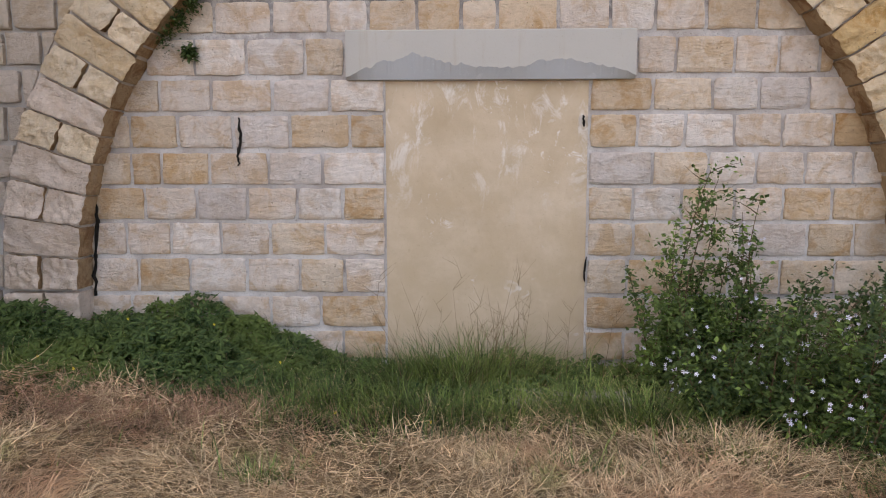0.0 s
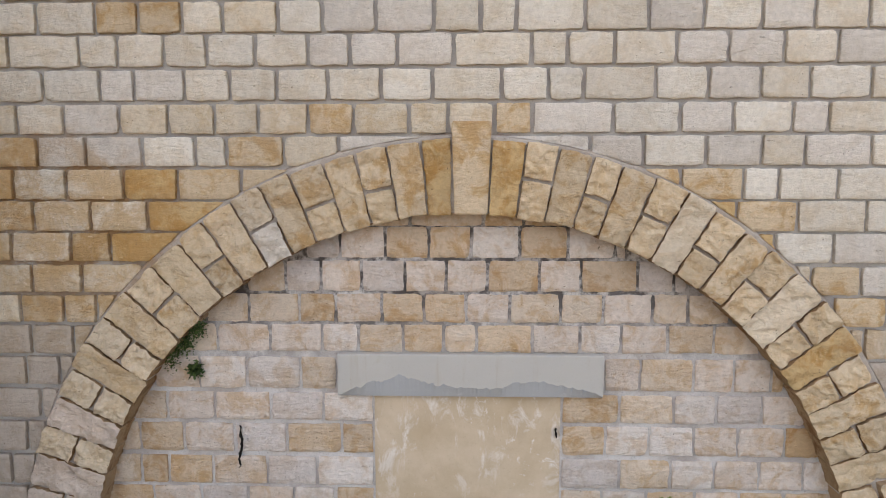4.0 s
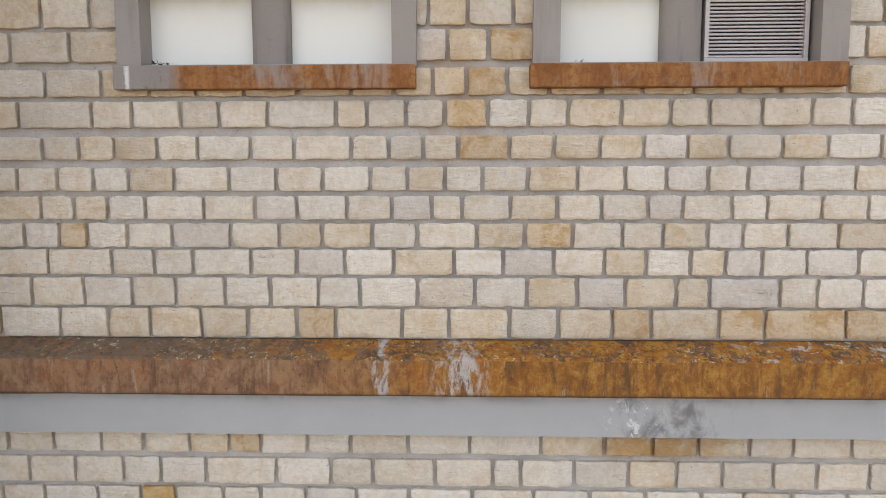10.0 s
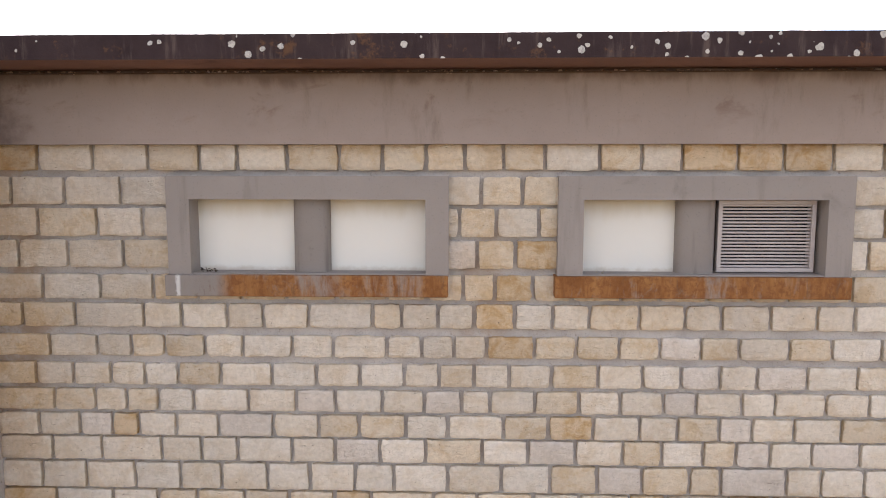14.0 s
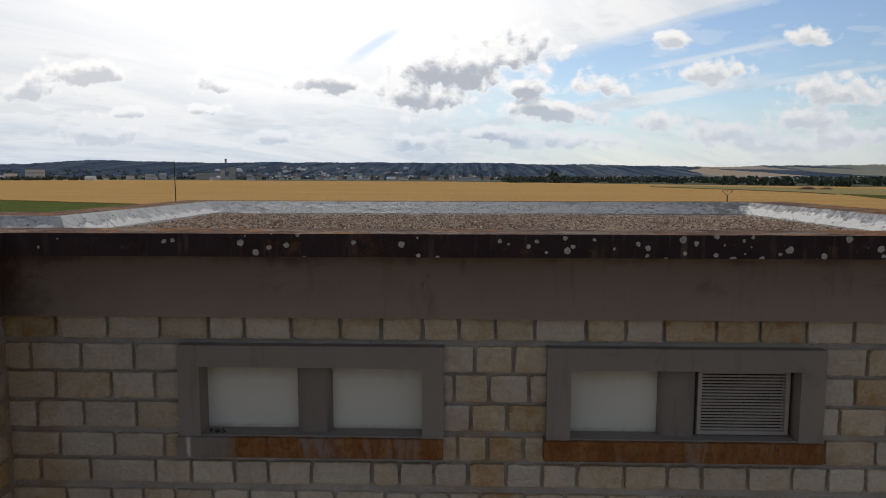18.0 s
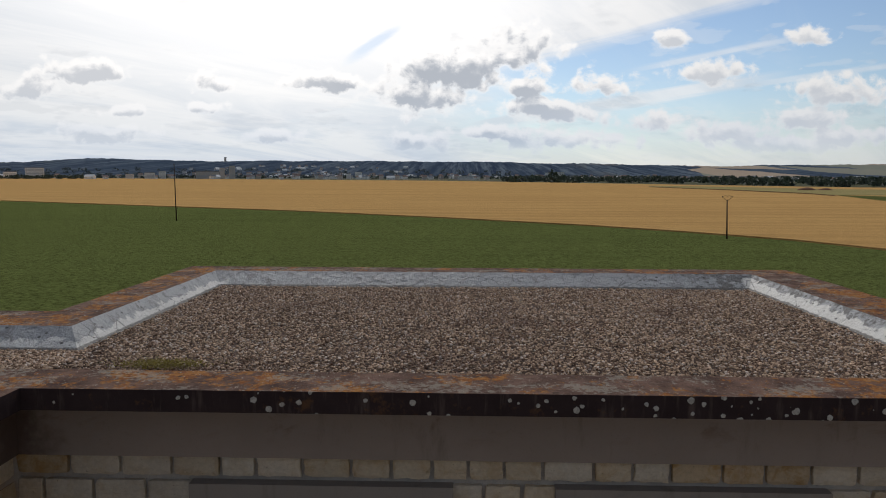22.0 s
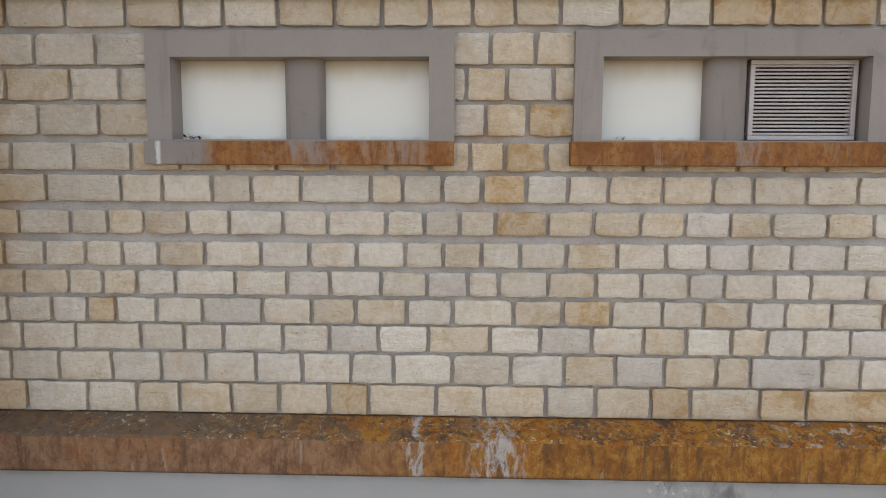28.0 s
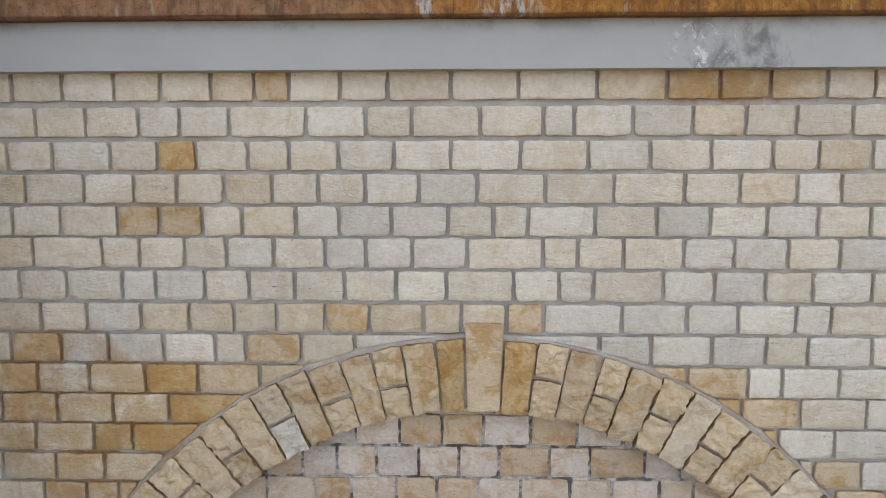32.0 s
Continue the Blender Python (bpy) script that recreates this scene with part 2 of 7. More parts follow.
# ---- materials ----
class Mat:
    """A small builder of node materials: self.p is the world position, self.o the object's own coordinates."""

    def __init__(self, name, rough=0.85, spec=0.3):
        self.m = bpy.data.materials.new(name)
        self.m.use_nodes = True
        self.t = self.m.node_tree
        self.b = self.t.nodes["Principled BSDF"]
        self.b.inputs["Roughness"].default_value = rough
        self.b.inputs["Specular IOR Level"].default_value = spec
        self.p = self.t.nodes.new("ShaderNodeNewGeometry").outputs["Position"]
        self.rand = None

    def link(self, v, sock):
        if isinstance(v, (int, float)):
            sock.default_value = v
        elif isinstance(v, tuple):
            sock.default_value = (*v, 1) if len(sock.default_value) == 4 and len(v) == 3 else v
        else:
            self.t.links.new(v, sock)

    def scaled(self, sx, sy, sz, vec=None):
        n = self.t.nodes.new("ShaderNodeMapping")
        self.link(vec or self.p, n.inputs["Vector"])
        n.inputs["Scale"].default_value = (sx, sy, sz)
        return n.outputs[0]

    def noise(self, scale, detail=4, rough=0.55, vec=None, dist=0.0):
        n = self.t.nodes.new("ShaderNodeTexNoise")
        self.link(vec or self.p, n.inputs["Vector"])
        n.inputs["Scale"].default_value, n.inputs["Detail"].default_value = scale, detail
        n.inputs["Roughness"].default_value, n.inputs["Distortion"].default_value = rough, dist
        return n.outputs["Fac"]

    def cells(self, scale, feature="F1", vec=None, out="Distance"):
        n = self.t.nodes.new("ShaderNodeTexVoronoi")
        n.feature = feature
        self.link(vec or self.p, n.inputs["Vector"])
        n.inputs["Scale"].default_value = scale
        return n.outputs[out]

    def math(self, op, a, b=0.0, clamp=False):
        n = self.t.nodes.new("ShaderNodeMath")
        n.operation, n.use_clamp = op, clamp
        self.link(a, n.inputs[0])
        self.link(b, n.inputs[1])
        return n.outputs[0]

    def ramp(self, v, lo, hi, a=0.0, b=1.0):
        n = self.t.nodes.new("ShaderNodeMapRange")
        n.interpolation_type = "SMOOTHSTEP"
        self.link(v, n.inputs["Value"])
        for k, x in (("From Min", lo), ("From Max", hi), ("To Min", a), ("To Max", b)):
            n.inputs[k].default_value = x
        return n.outputs["Result"]

    def mix(self, fac, a, b):
        n = self.t.nodes.new("ShaderNodeMix")
        n.data_type = "RGBA"
        self.link(fac, n.inputs[0])
        self.link(a, n.inputs[6])
        self.link(b, n.inputs[7])
        return n.outputs[2]

    def random(self):
        if not self.rand:
            self.rand = self.t.nodes.new("ShaderNodeObjectInfo").outputs["Random"]
        return self.rand

    def island(self):
        return self.t.nodes.new("ShaderNodeNewGeometry").outputs["Random Per Island"]

    def axis(self, k):
        n = self.t.nodes.new("ShaderNodeSeparateXYZ")
        self.link(self.p, n.inputs[0])
        return n.outputs[k]

    def bright(self, col, fac):
        n = self.t.nodes.new("ShaderNodeHueSaturation")
        self.link(col, n.inputs["Color"])
        self.link(fac, n.inputs["Value"])
        return n.outputs[0]

    def done(self, col, bump=None, depth=0.004, strength=0.6, rough=None):
        self.link(col, self.b.inputs["Base Color"])
        if rough is not None:
            self.link(rough, self.b.inputs["Roughness"])
        if bump is not None:
            n = self.t.nodes.new("ShaderNodeBump")
            n.inputs["Strength"].default_value, n.inputs["Distance"].default_value = strength, depth
            self.link(bump, n.inputs["Height"])
            self.t.links.new(n.outputs[0], self.b.inputs["Normal"])
        return self.m


# old iron leaks that tint stones and joints alike: x, z, half width, half height, strength
LEAKS = ((-3.0, 3.40, 1.35, 0.95, 0.9), (1.75, 5.80, 0.80, 0.22, 0.9), (-2.35, 5.0, 0.75, 0.30, 0.30), (0.1, 8.55, 0.35, 0.95, 0.35), (-3.75, 8.4, 0.55, 2.2, 0.55))


def leaks(m, col, tint):
    for x, z, w, h, k in LEAKS:
        v = m.t.nodes.new("ShaderNodeVectorMath")
        v.operation = "MULTIPLY_ADD"
        m.link(m.p, v.inputs[0])
        v.inputs[1].default_value, v.inputs[2].default_value = (1 / w, 0, 1 / h), (-x / w, 0, -z / h)
        d = m.t.nodes.new("ShaderNodeVectorMath")
        d.operation = "LENGTH"
        m.link(v.outputs[0], d.inputs[0])
        near = m.ramp(d.outputs["Value"], 0.35, 1.05, 1, 0)
        shape = m.ramp(m.math("ADD", m.noise(3.4, 6, 0.68, None, 0.4), m.math("MULTIPLY", near, 0.16)), 0.50, 0.72)
        col = m.mix(m.math("MULTIPLY", m.math("MULTIPLY", near, shape), k), col, tint)
    return col


def stone_material(name, base, stain, amount, dark=0.0, rock=False, damp=0.0):
    """Dressed limestone: tool marks, soft blotches of iron stain, grey weathering; the shade varies from block to block."""
    m = Mat(name, 0.9, 0.2)
    shift = m.t.nodes.new("ShaderNodeVectorMath")
    shift.operation = "ADD"
    m.link(m.p, shift.inputs[0])
    jump = m.t.nodes.new("ShaderNodeCombineXYZ")
    m.link(m.math("MULTIPLY", m.random(), 37.0), jump.inputs[0])
    m.link(m.math("MULTIPLY", m.random(), 91.0), jump.inputs[2])
    m.link(jump.outputs[0], shift.inputs[1])
    here = shift.outputs[0]
    blotch = m.noise(6.0, 6, 0.66, here, 0.6)
    fine = m.noise(26, 6, 0.70, here)
    ledges = m.noise(1.0, 5, 0.62, m.scaled(11, 11, 38, here), 0.5)
    col = m.mix(m.math("MULTIPLY", m.ramp(blotch, 0.44, 0.64), amount), base, stain)
    if not rock:
        col = leaks(m, col, tuple(0.45 * a + 0.55 * b for a, b in zip(stain, (0.46, 0.27, 0.10))))
    wide = m.ramp(m.noise(2.3, 5, 0.66, None, 0.5), 0.50, 0.66, 0, 0.18 + damp)
    col = m.mix(wide, col, stain)
    grey = m.ramp(m.noise(3.1, 6, 0.7, m.scaled(1, 1, 0.7)), 0.52, 0.72)
    col = m.mix(m.math("MULTIPLY", grey, 0.16 + dark), col, (0.36, 0.33, 0.30))
    soot = m.ramp(m.noise(0.55, 6, 0.68, m.scaled(1, 1, 0.8)), 0.50, 0.66, 0, 0.26)
    col = m.mix(soot, col, (0.40, 0.36, 0.315))
    # pale fresh knocks and thin dark clefts along the bedding
    col = m.mix(m.ramp(m.noise(1.0, 4, 0.6, m.scaled(26, 26, 62, here), 0.4), 0.63, 0.69, 0, 0.5), col, tuple(min(0.86, c * 1.2) for c in base))
    cleft = m.ramp(m.noise(1.0, 5, 0.7, m.scaled(13, 13, 70, here), 0.6), 0.645, 0.70, 0, 0.75)
    col = m.mix(cleft, col, tuple(c * 0.42 for c in stain))
    pits = m.math("MULTIPLY", m.ramp(m.noise(46, 3, 0.6, here), 0.665, 0.70), m.ramp(m.noise(7, 3, 0.5, here), 0.5, 0.6))
    col = m.mix(m.math("MULTIPLY", pits, 0.8), col, (0.17, 0.125, 0.085))
    val = m.math("MULTIPLY", m.ramp(fine, 0.28, 0.72, 0.91, 1.08), m.ramp(m.random(), 0, 1, 0.92, 1.06))
    chip = m.noise(13, 7, 0.74, m.scaled(1, 1, 1.6, here), 0.7)
    relief = m.math("ADD", m.math("MULTIPLY", ledges, 0.55), m.math("SUBTRACT", m.math("ADD", chip, m.math("MULTIPLY", fine, 0.3)), m.math("ADD", m.math("MULTIPLY", pits, 0.35), m.math("MULTIPLY", cleft, 0.25))))
    if rock:
        crag = m.math("ADD", m.noise(9, 7, 0.72, m.scaled(1, 1, 1.4, here), 0.6), m.math("MULTIPLY", m.cells(11, vec=here), 0.5))
        return m.done(m.bright(col, val), m.math("ADD", m.math("ADD", crag, m.math("MULTIPLY", ledges, 0.35)), m.math("MULTIPLY", fine, 0.4)), 0.034, 0.9)
    return m.done(m.bright(col, val), relief, 0.020 if not damp else 0.024, 1.0)


def ruddy(rock, col):
    return tuple(c * k for c, k in zip(col, (1.0, 0.92, 0.81))) if rock else col


def stone_set(rock, damp=0.0):
    tag = "rock_faced_" if rock else ("infill_stone_" if damp else "stone_")
    return {
        "w": stone_material(tag + "pale", ruddy(rock, (0.735, 0.67, 0.575)), ruddy(rock, (0.61, 0.51, 0.375)), 0.45, 0, rock, damp),
        "c": stone_material(tag + "cream", ruddy(rock, (0.70, 0.625, 0.52)), ruddy(rock, (0.585, 0.465, 0.315)), 0.5, 0, rock, damp),
        "y": stone_material(tag + "straw", ruddy(rock, (0.67, 0.575, 0.445)), ruddy(rock, (0.55, 0.405, 0.24)), 0.65, 0, rock, damp),
        "o": stone_material(tag + "ochre", (0.62, 0.49, 0.335), (0.48, 0.30, 0.13), 0.85, 0, rock, damp),
        "O": stone_material(tag + "rusty", (0.58, 0.41, 0.21), (0.45, 0.25, 0.08), 0.95, 0, rock, damp),
        "g": stone_material(tag + "grey", (0.67, 0.605, 0.53), (0.54, 0.46, 0.37), 0.45, 0.08, rock, damp),
    }


STONES, ROCK = stone_set(False), stone_set(True)
DAMP = {
    "w": stone_material("infill_pale", (0.74, 0.66, 0.595), (0.58, 0.43, 0.30), 0.75, 0.0, False, 0.2),
    "c": stone_material("infill_cream", (0.71, 0.61, 0.53), (0.56, 0.395, 0.25), 0.8, 0.0, False, 0.25),
    "y": stone_material("infill_straw", (0.67, 0.555, 0.44), (0.54, 0.37, 0.215), 0.8, 0.0, False, 0.3),
    "o": stone_material("infill_ochre", (0.635, 0.495, 0.355), (0.50, 0.31, 0.15), 0.85, 0.0, False, 0.3),
    "O": stone_material("infill_rusty", (0.52, 0.36, 0.21), (0.41, 0.225, 0.085), 0.95, 0.0, False, 0.3),
    "g": stone_material("infill_grey", (0.655, 0.58, 0.53), (0.52, 0.41, 0.32), 0.7, 0.08, False, 0.2),
}
DULL = {
    "c": stone_material("weathered_tan", (0.52, 0.435, 0.35), (0.43, 0.32, 0.21), 0.65, 0.12),
    "g": stone_material("weathered_grey", (0.50, 0.425, 0.355), (0.40, 0.31, 0.225), 0.6, 0.15),
    "y": stone_material("weathered_straw", (0.58, 0.475, 0.355), (0.46, 0.325, 0.185), 0.7, 0.1),
}
DULL["w"], DULL["o"] = DULL["c"], DULL["y"]
ROCK["d"] = stone_material("rock_faced_dull", (0.62, 0.515, 0.43), (0.50, 0.38, 0.28), 0.6, 0.10, True)


def mortar_material(name, lo, hi, sooty=()):
    m = Mat(name, 0.95, 0.1)
    col = m.mix(m.ramp(m.noise(3.1, 6, 0.66), 0.35, 0.65), lo, hi)
    col = m.mix(m.ramp(m.noise(24, 6, 0.75), 0.60, 0.66, 0, 0.55), col, (0.15, 0.12, 0.10))
    col = m.mix(m.ramp(m.noise(120, 3, 0.6), 0.55, 0.7, 0, 0.5), col, (0.20, 0.185, 0.17))
    col = leaks(m, col, (0.30, 0.17, 0.07))
    if sooty:
        # black crust of old leaks in the joints high under the arch
        high = m.ramp(m.math("ADD", m.axis(2), m.math("MULTIPLY", m.noise(1.6, 4, 0.6), 0.8)), sooty[0] + 0.4, sooty[1] + 0.4)
        col = m.mix(m.math("MULTIPLY", high, m.ramp(m.noise(7, 5, 0.7), 0.40, 0.58, 0, 0.9)), col, (0.055, 0.045, 0.04))
    return m.done(col, m.noise(160, 3, 0.6), 0.003, 0.5)


def concrete_material(name, lo, hi, streak=0.4, blotch=0.4, dark=(0.10, 0.095, 0.09)):
    m = Mat(name, 0.8, 0.25)
    col = m.mix(m.noise(1.4, 5, 0.6), lo, hi)
    run = m.noise(1.0, 4, 0.6, m.scaled(9, 9, 0.9))
    col = m.mix(m.ramp(run, 0.55, 0.8, 0, streak), col, dark)
    col = m.mix(m.ramp(m.noise(2.7, 6, 0.65, None, 0.6), 0.58, 0.72, 0, blotch), col, dark)
    col = m.mix(m.ramp(m.noise(70, 3, 0.6), 0.6, 0.72, 0, 0.25), col, dark)
    return m.done(col, m.noise(55, 5, 0.6), 0.002, 0.4)


def limewash(m, col, places):
    """Bare limewashed runs, fanning out downwards: x and half width of each."""
    for x0, w in places:
        near = m.ramp(m.math("ABSOLUTE", m.math("SUBTRACT", m.axis(0), x0)), w * 0.15, w, 1, 0)
        shape = m.ramp(m.math("ADD", m.noise(11, 7, 0.72, m.scaled(1.5, 1, 0.5), 0.5), m.math("MULTIPLY", near, 0.16)), 0.58, 0.74)
        col = m.mix(m.math("MULTIPLY", m.math("MULTIPLY", shape, near), 0.85), col, (0.50, 0.475, 0.45))
    return col


def ledge_face_material():
    """Upright face of the ledge: rust-brown concrete with soft dark runs, orange lichen, greyer and redder towards one end."""
    m = Mat("lichen_rust_ledge", 0.9, 0.15)
    runs = m.noise(1.0, 6, 0.70, m.scaled(12, 12, 2.2), 0.5)
    broad = m.noise(1.6, 6, 0.66, m.scaled(1, 1, 0.8), 0.6)
    mid = m.noise(9, 7, 0.74, m.scaled(1, 1, 0.75), 0.5)
    fine = m.noise(27, 7, 0.78)
    end = m.ramp(m.axis(0), 0.5, -1.5)
    rust = m.mix(m.ramp(mid, 0.36, 0.62), (0.215, 0.092, 0.026), (0.36, 0.165, 0.038))
    dull = m.mix(m.ramp(mid, 0.36, 0.62), (0.185, 0.105, 0.07), (0.29, 0.185, 0.125))
    col = m.mix(m.math("MULTIPLY", end, 0.8), rust, dull)
    red = m.math("MULTIPLY", m.ramp(m.math("ADD", m.math("MULTIPLY", broad, 0.6), m.math("MULTIPLY", fine, 0.4)), 0.51, 0.60), m.ramp(end, 0, 1, 0.75, 0.3))
    col = m.mix(red, col, (0.37, 0.125, 0.022))
    olive = m.math("MULTIPLY", m.ramp(m.math("ADD", m.math("MULTIPLY", fine, 0.6), m.math("MULTIPLY", mid, 0.4)), 0.52, 0.58), m.ramp(end, 0.0, 1.0, 0.75, 0.12))
    col = m.mix(olive, col, (0.40, 0.235, 0.062))
    col = m.mix(m.ramp(runs, 0.47, 0.68, 0, 0.75), col, (0.10, 0.056, 0.032))
    col = m.mix(m.math("MULTIPLY", m.ramp(m.noise(1.0, 6, 0.7, m.scaled(20, 20, 3.0)), 0.60, 0.70), 0.45), col, (0.42, 0.36, 0.28))
    col = m.mix(m.ramp(m.noise(34, 6, 0.75), 0.58, 0.64, 0, 0.65), col, (0.09, 0.05, 0.03))
    col = limewash(m, col, ((0.17, 0.33), (-0.42, 0.13)))
    foot = m.ramp(m.math("ADD", m.axis(2), m.math("MULTIPLY", m.noise(9, 5, 0.7), 0.05)), 6.300, 6.270, 0, 0.55)
    col = m.mix(foot, col, (0.10, 0.06, 0.04))
    return m.done(col, m.math("ADD", fine, m.noise(60, 5, 0.7)), 0.007, 0.9)


def ledge_top_material():
    """Sloping top of the ledge under ragged crusts of orange, yellow and white lichen on black-brown concrete."""
    m = Mat("lichen_ledge_top", 0.92, 0.1)
    col = m.mix(m.ramp(m.noise(6, 6, 0.7), 0.35, 0.65), (0.105, 0.066, 0.042), (0.24, 0.135, 0.065))
    crust = m.math("ADD", m.math("MULTIPLY", m.noise(5, 5, 0.65, None, 0.8), 0.4), m.math("MULTIPLY", m.noise(24, 7, 0.76, None, 0.5), 0.6))
    end = m.ramp(m.axis(0), 0.0, -2.6, 0, 0.05)
    crust = m.math("SUBTRACT", crust, end)
    orange = m.mix(m.ramp(m.noise(13, 5, 0.7), 0.40, 0.60), (0.33, 0.11, 0.014), (0.43, 0.205, 0.035))
    col = m.mix(m.math("MULTIPLY", m.ramp(crust, 0.465, 0.515), 0.9), col, orange)
    col = m.mix(m.math("MULTIPLY", m.ramp(m.axis(0), -0.4, -2.2), m.ramp(m.noise(7, 6, 0.7), 0.35, 0.6, 0.3, 0.9)), col, m.mix(m.noise(15, 5, 0.7), (0.12, 0.085, 0.06), (0.26, 0.185, 0.125)))
    pale = m.math("MULTIPLY", m.ramp(m.noise(24, 6, 0.74, m.scaled(0.9, 1, 1.2), 0.9), 0.575, 0.61), m.ramp(m.noise(2.7, 4, 0.6), 0.44, 0.58))
    col = m.mix(m.math("MULTIPLY", pale, 0.85), col, (0.58, 0.50, 0.34))
    worn = m.math("MULTIPLY", m.ramp(m.axis(0), 1.9, 2.6), m.ramp(m.noise(8, 6, 0.7, None, 0.5), 0.53, 0.60))
    col = m.mix(m.math("MULTIPLY", worn, 0.8), col, (0.50, 0.47, 0.42))
    col = m.mix(m.ramp(m.noise(23, 6, 0.75), 0.58, 0.64, 0, 0.75), col, (0.05, 0.032, 0.022))
    col = limewash(m, col, ((0.17, 0.22), (-0.42, 0.08)))
    return m.done(col, m.math("ADD", crust, m.noise(50, 5, 0.7)), 0.014, 0.9)


def sill_material():
    """Concrete sill run over with orange rust; bare and grey at one end of the first window, with a white drip."""
    m = Mat("rusty_sill_face", 0.9, 0.15)
    runs = m.noise(1.0, 6, 0.68, m.scaled(9, 9, 2.0), 0.5)
    broad = m.noise(2.2, 5, 0.6, m.scaled(1, 1, 0.5), 0.4)
    fine = m.noise(24, 6, 0.7)
    grey = m.mix(broad, (0.22, 0.19, 0.17), (0.33, 0.30, 0.275))
    bare = m.math("MAXIMUM", m.ramp(m.math("ADD", m.axis(0), m.math("MULTIPLY", broad, 0.5)), -1.78, -1.58, 1, 0),
                  m.math("MULTIPLY", m.ramp(m.math("ADD", m.math("MULTIPLY", broad, 0.6), m.math("MULTIPLY", runs, 0.4)), 0.50, 0.62), 0.8))
    rust = m.mix(m.ramp(runs, 0.35, 0.65), (0.22, 0.092, 0.032), (0.345, 0.165, 0.062))
    rust = m.mix(m.ramp(fine, 0.45, 0.62, 0, 0.6), rust, (0.17, 0.065, 0.025))
    rust = m.mix(m.ramp(m.noise(11, 6, 0.72, m.scaled(1, 1, 0.6), 0.5), 0.54, 0.70, 0, 0.5), rust, (0.26, 0.20, 0.165))
    col = m.mix(m.math("SUBTRACT", 1.0, bare), grey, rust)
    col = m.mix(m.ramp(m.noise(1.0, 6, 0.7, m.scaled(18, 18, 5.0), 0.5), 0.56, 0.70, 0, 0.6), col, (0.15, 0.085, 0.05))
    drip = m.math("MULTIPLY", m.ramp(m.math("ABSOLUTE", m.math("SUBTRACT", m.axis(0), -2.275)), 0.006, 0.028, 1, 0), m.ramp(m.noise(24, 5, 0.7, m.scaled(1.5, 1, 0.4)), 0.42, 0.52))
    col = m.mix(m.math("MULTIPLY", drip, 0.9), col, (0.66, 0.65, 0.63))
    return m.done(col, m.math("ADD", fine, m.noise(60, 4, 0.7)), 0.005, 0.8)


def lichen_edge_material():
    """Nearly black slab edge, soot-brown, with round white lichen spots that crowd towards one end."""
    m = Mat("lichen_slab_edge", 0.95, 0.05)
    col = m.mix(m.noise(4, 5, 0.65), (0.026, 0.018, 0.020), (0.072, 0.050, 0.050))
    runs = m.ramp(m.noise(1, 4, 0.6, m.scaled(14, 14, 2.0)), 0.52, 0.72)
    col = m.mix(m.math("MULTIPLY", runs, 0.5), col, (0.16, 0.12, 0.105))
    col = m.mix(m.math("MULTIPLY", m.ramp(m.noise(5, 6, 0.72), 0.56, 0.68), 0.45), col, (0.20, 0.10, 0.045))
    jig = m.t.nodes.new("ShaderNodeTexNoise")
    m.link(m.p, jig.inputs["Vector"])
    jig.inputs["Scale"].default_value, jig.inputs["Detail"].default_value = 40, 3
    warped = m.t.nodes.new("ShaderNodeVectorMath")
    warped.operation = "MULTIPLY_ADD"
    m.link(jig.outputs["Color"], warped.inputs[0])
    warped.inputs[1].default_value = (0.022, 0.022, 0.022)
    m.link(m.p, warped.inputs[2])
    flat = m.scaled(1, 0.25, 1, warped.outputs[0])
    dense = m.ramp(m.axis(0), -2.5, 2.6, 0.30, 0.95)
    spots = None
    for scale, r in ((8.5, 0.19), (15, 0.21)):
        tint = m.t.nodes.new("ShaderNodeSeparateColor")
        m.link(m.cells(scale, vec=flat, out="Color"), tint.inputs[0])
        size = m.math("MULTIPLY", m.math("ADD", tint.outputs[1], 0.25), r)
        disc = m.ramp(m.math("SUBTRACT", m.cells(scale, vec=flat), size), -0.02, 0.02, 1, 0)
        on = m.math("GREATER_THAN", m.math("MULTIPLY", dense, 0.75), tint.outputs[0])
        hit = m.math("MULTIPLY", disc, on)
        spots = hit if spots is None else m.math("MAXIMUM", spots, hit)
    col = m.mix(m.math("MULTIPLY", spots, m.ramp(m.noise(50, 4, 0.7), 0.3, 0.6, 0.55, 0.95)), col, (0.56, 0.54, 0.50))
    return m.done(col, m.math("ADD", m.noise(60, 4, 0.6), spots), 0.004, 0.6)


def plain_material(name, lo, hi, scale=6.0, rough=0.7, spec=0.3, bump=60.0, depth=0.002, metal=0.0):
    m = Mat(name, rough, spec)
    m.b.inputs["Metallic"].default_value = metal
    return m.done(m.mix(m.noise(scale, 5, 0.6), lo, hi), m.noise(bump, 4, 0.6), depth, 0.4)


def leaf_material(name, lo, hi, tip=None):
    m = Mat(name, 0.6, 0.3)
    col = m.mix(m.island(), lo, hi)
    if tip:
        col = m.mix(m.ramp(m.noise(1.6, 3, 0.6), 0.5, 0.68, 0, 0.75), col, tip)
    m.b.inputs["Subsurface Weight"].default_value = 0.0
    m.link(col, m.b.inputs["Base Color"])
    tr = m.t.nodes.new("ShaderNodeBsdfTranslucent")
    m.link(col, tr.inputs["Color"])
    ms = m.t.nodes.new("ShaderNodeMixShader")
    ms.inputs[0].default_value = 0.3
    m.t.links.new(m.b.outputs[0], ms.inputs[1])
    m.t.links.new(tr.outputs[0], ms.inputs[2])
    m.t.links.new(ms.outputs[0], m.t.nodes["Material Output"].inputs[0])
    return m.m


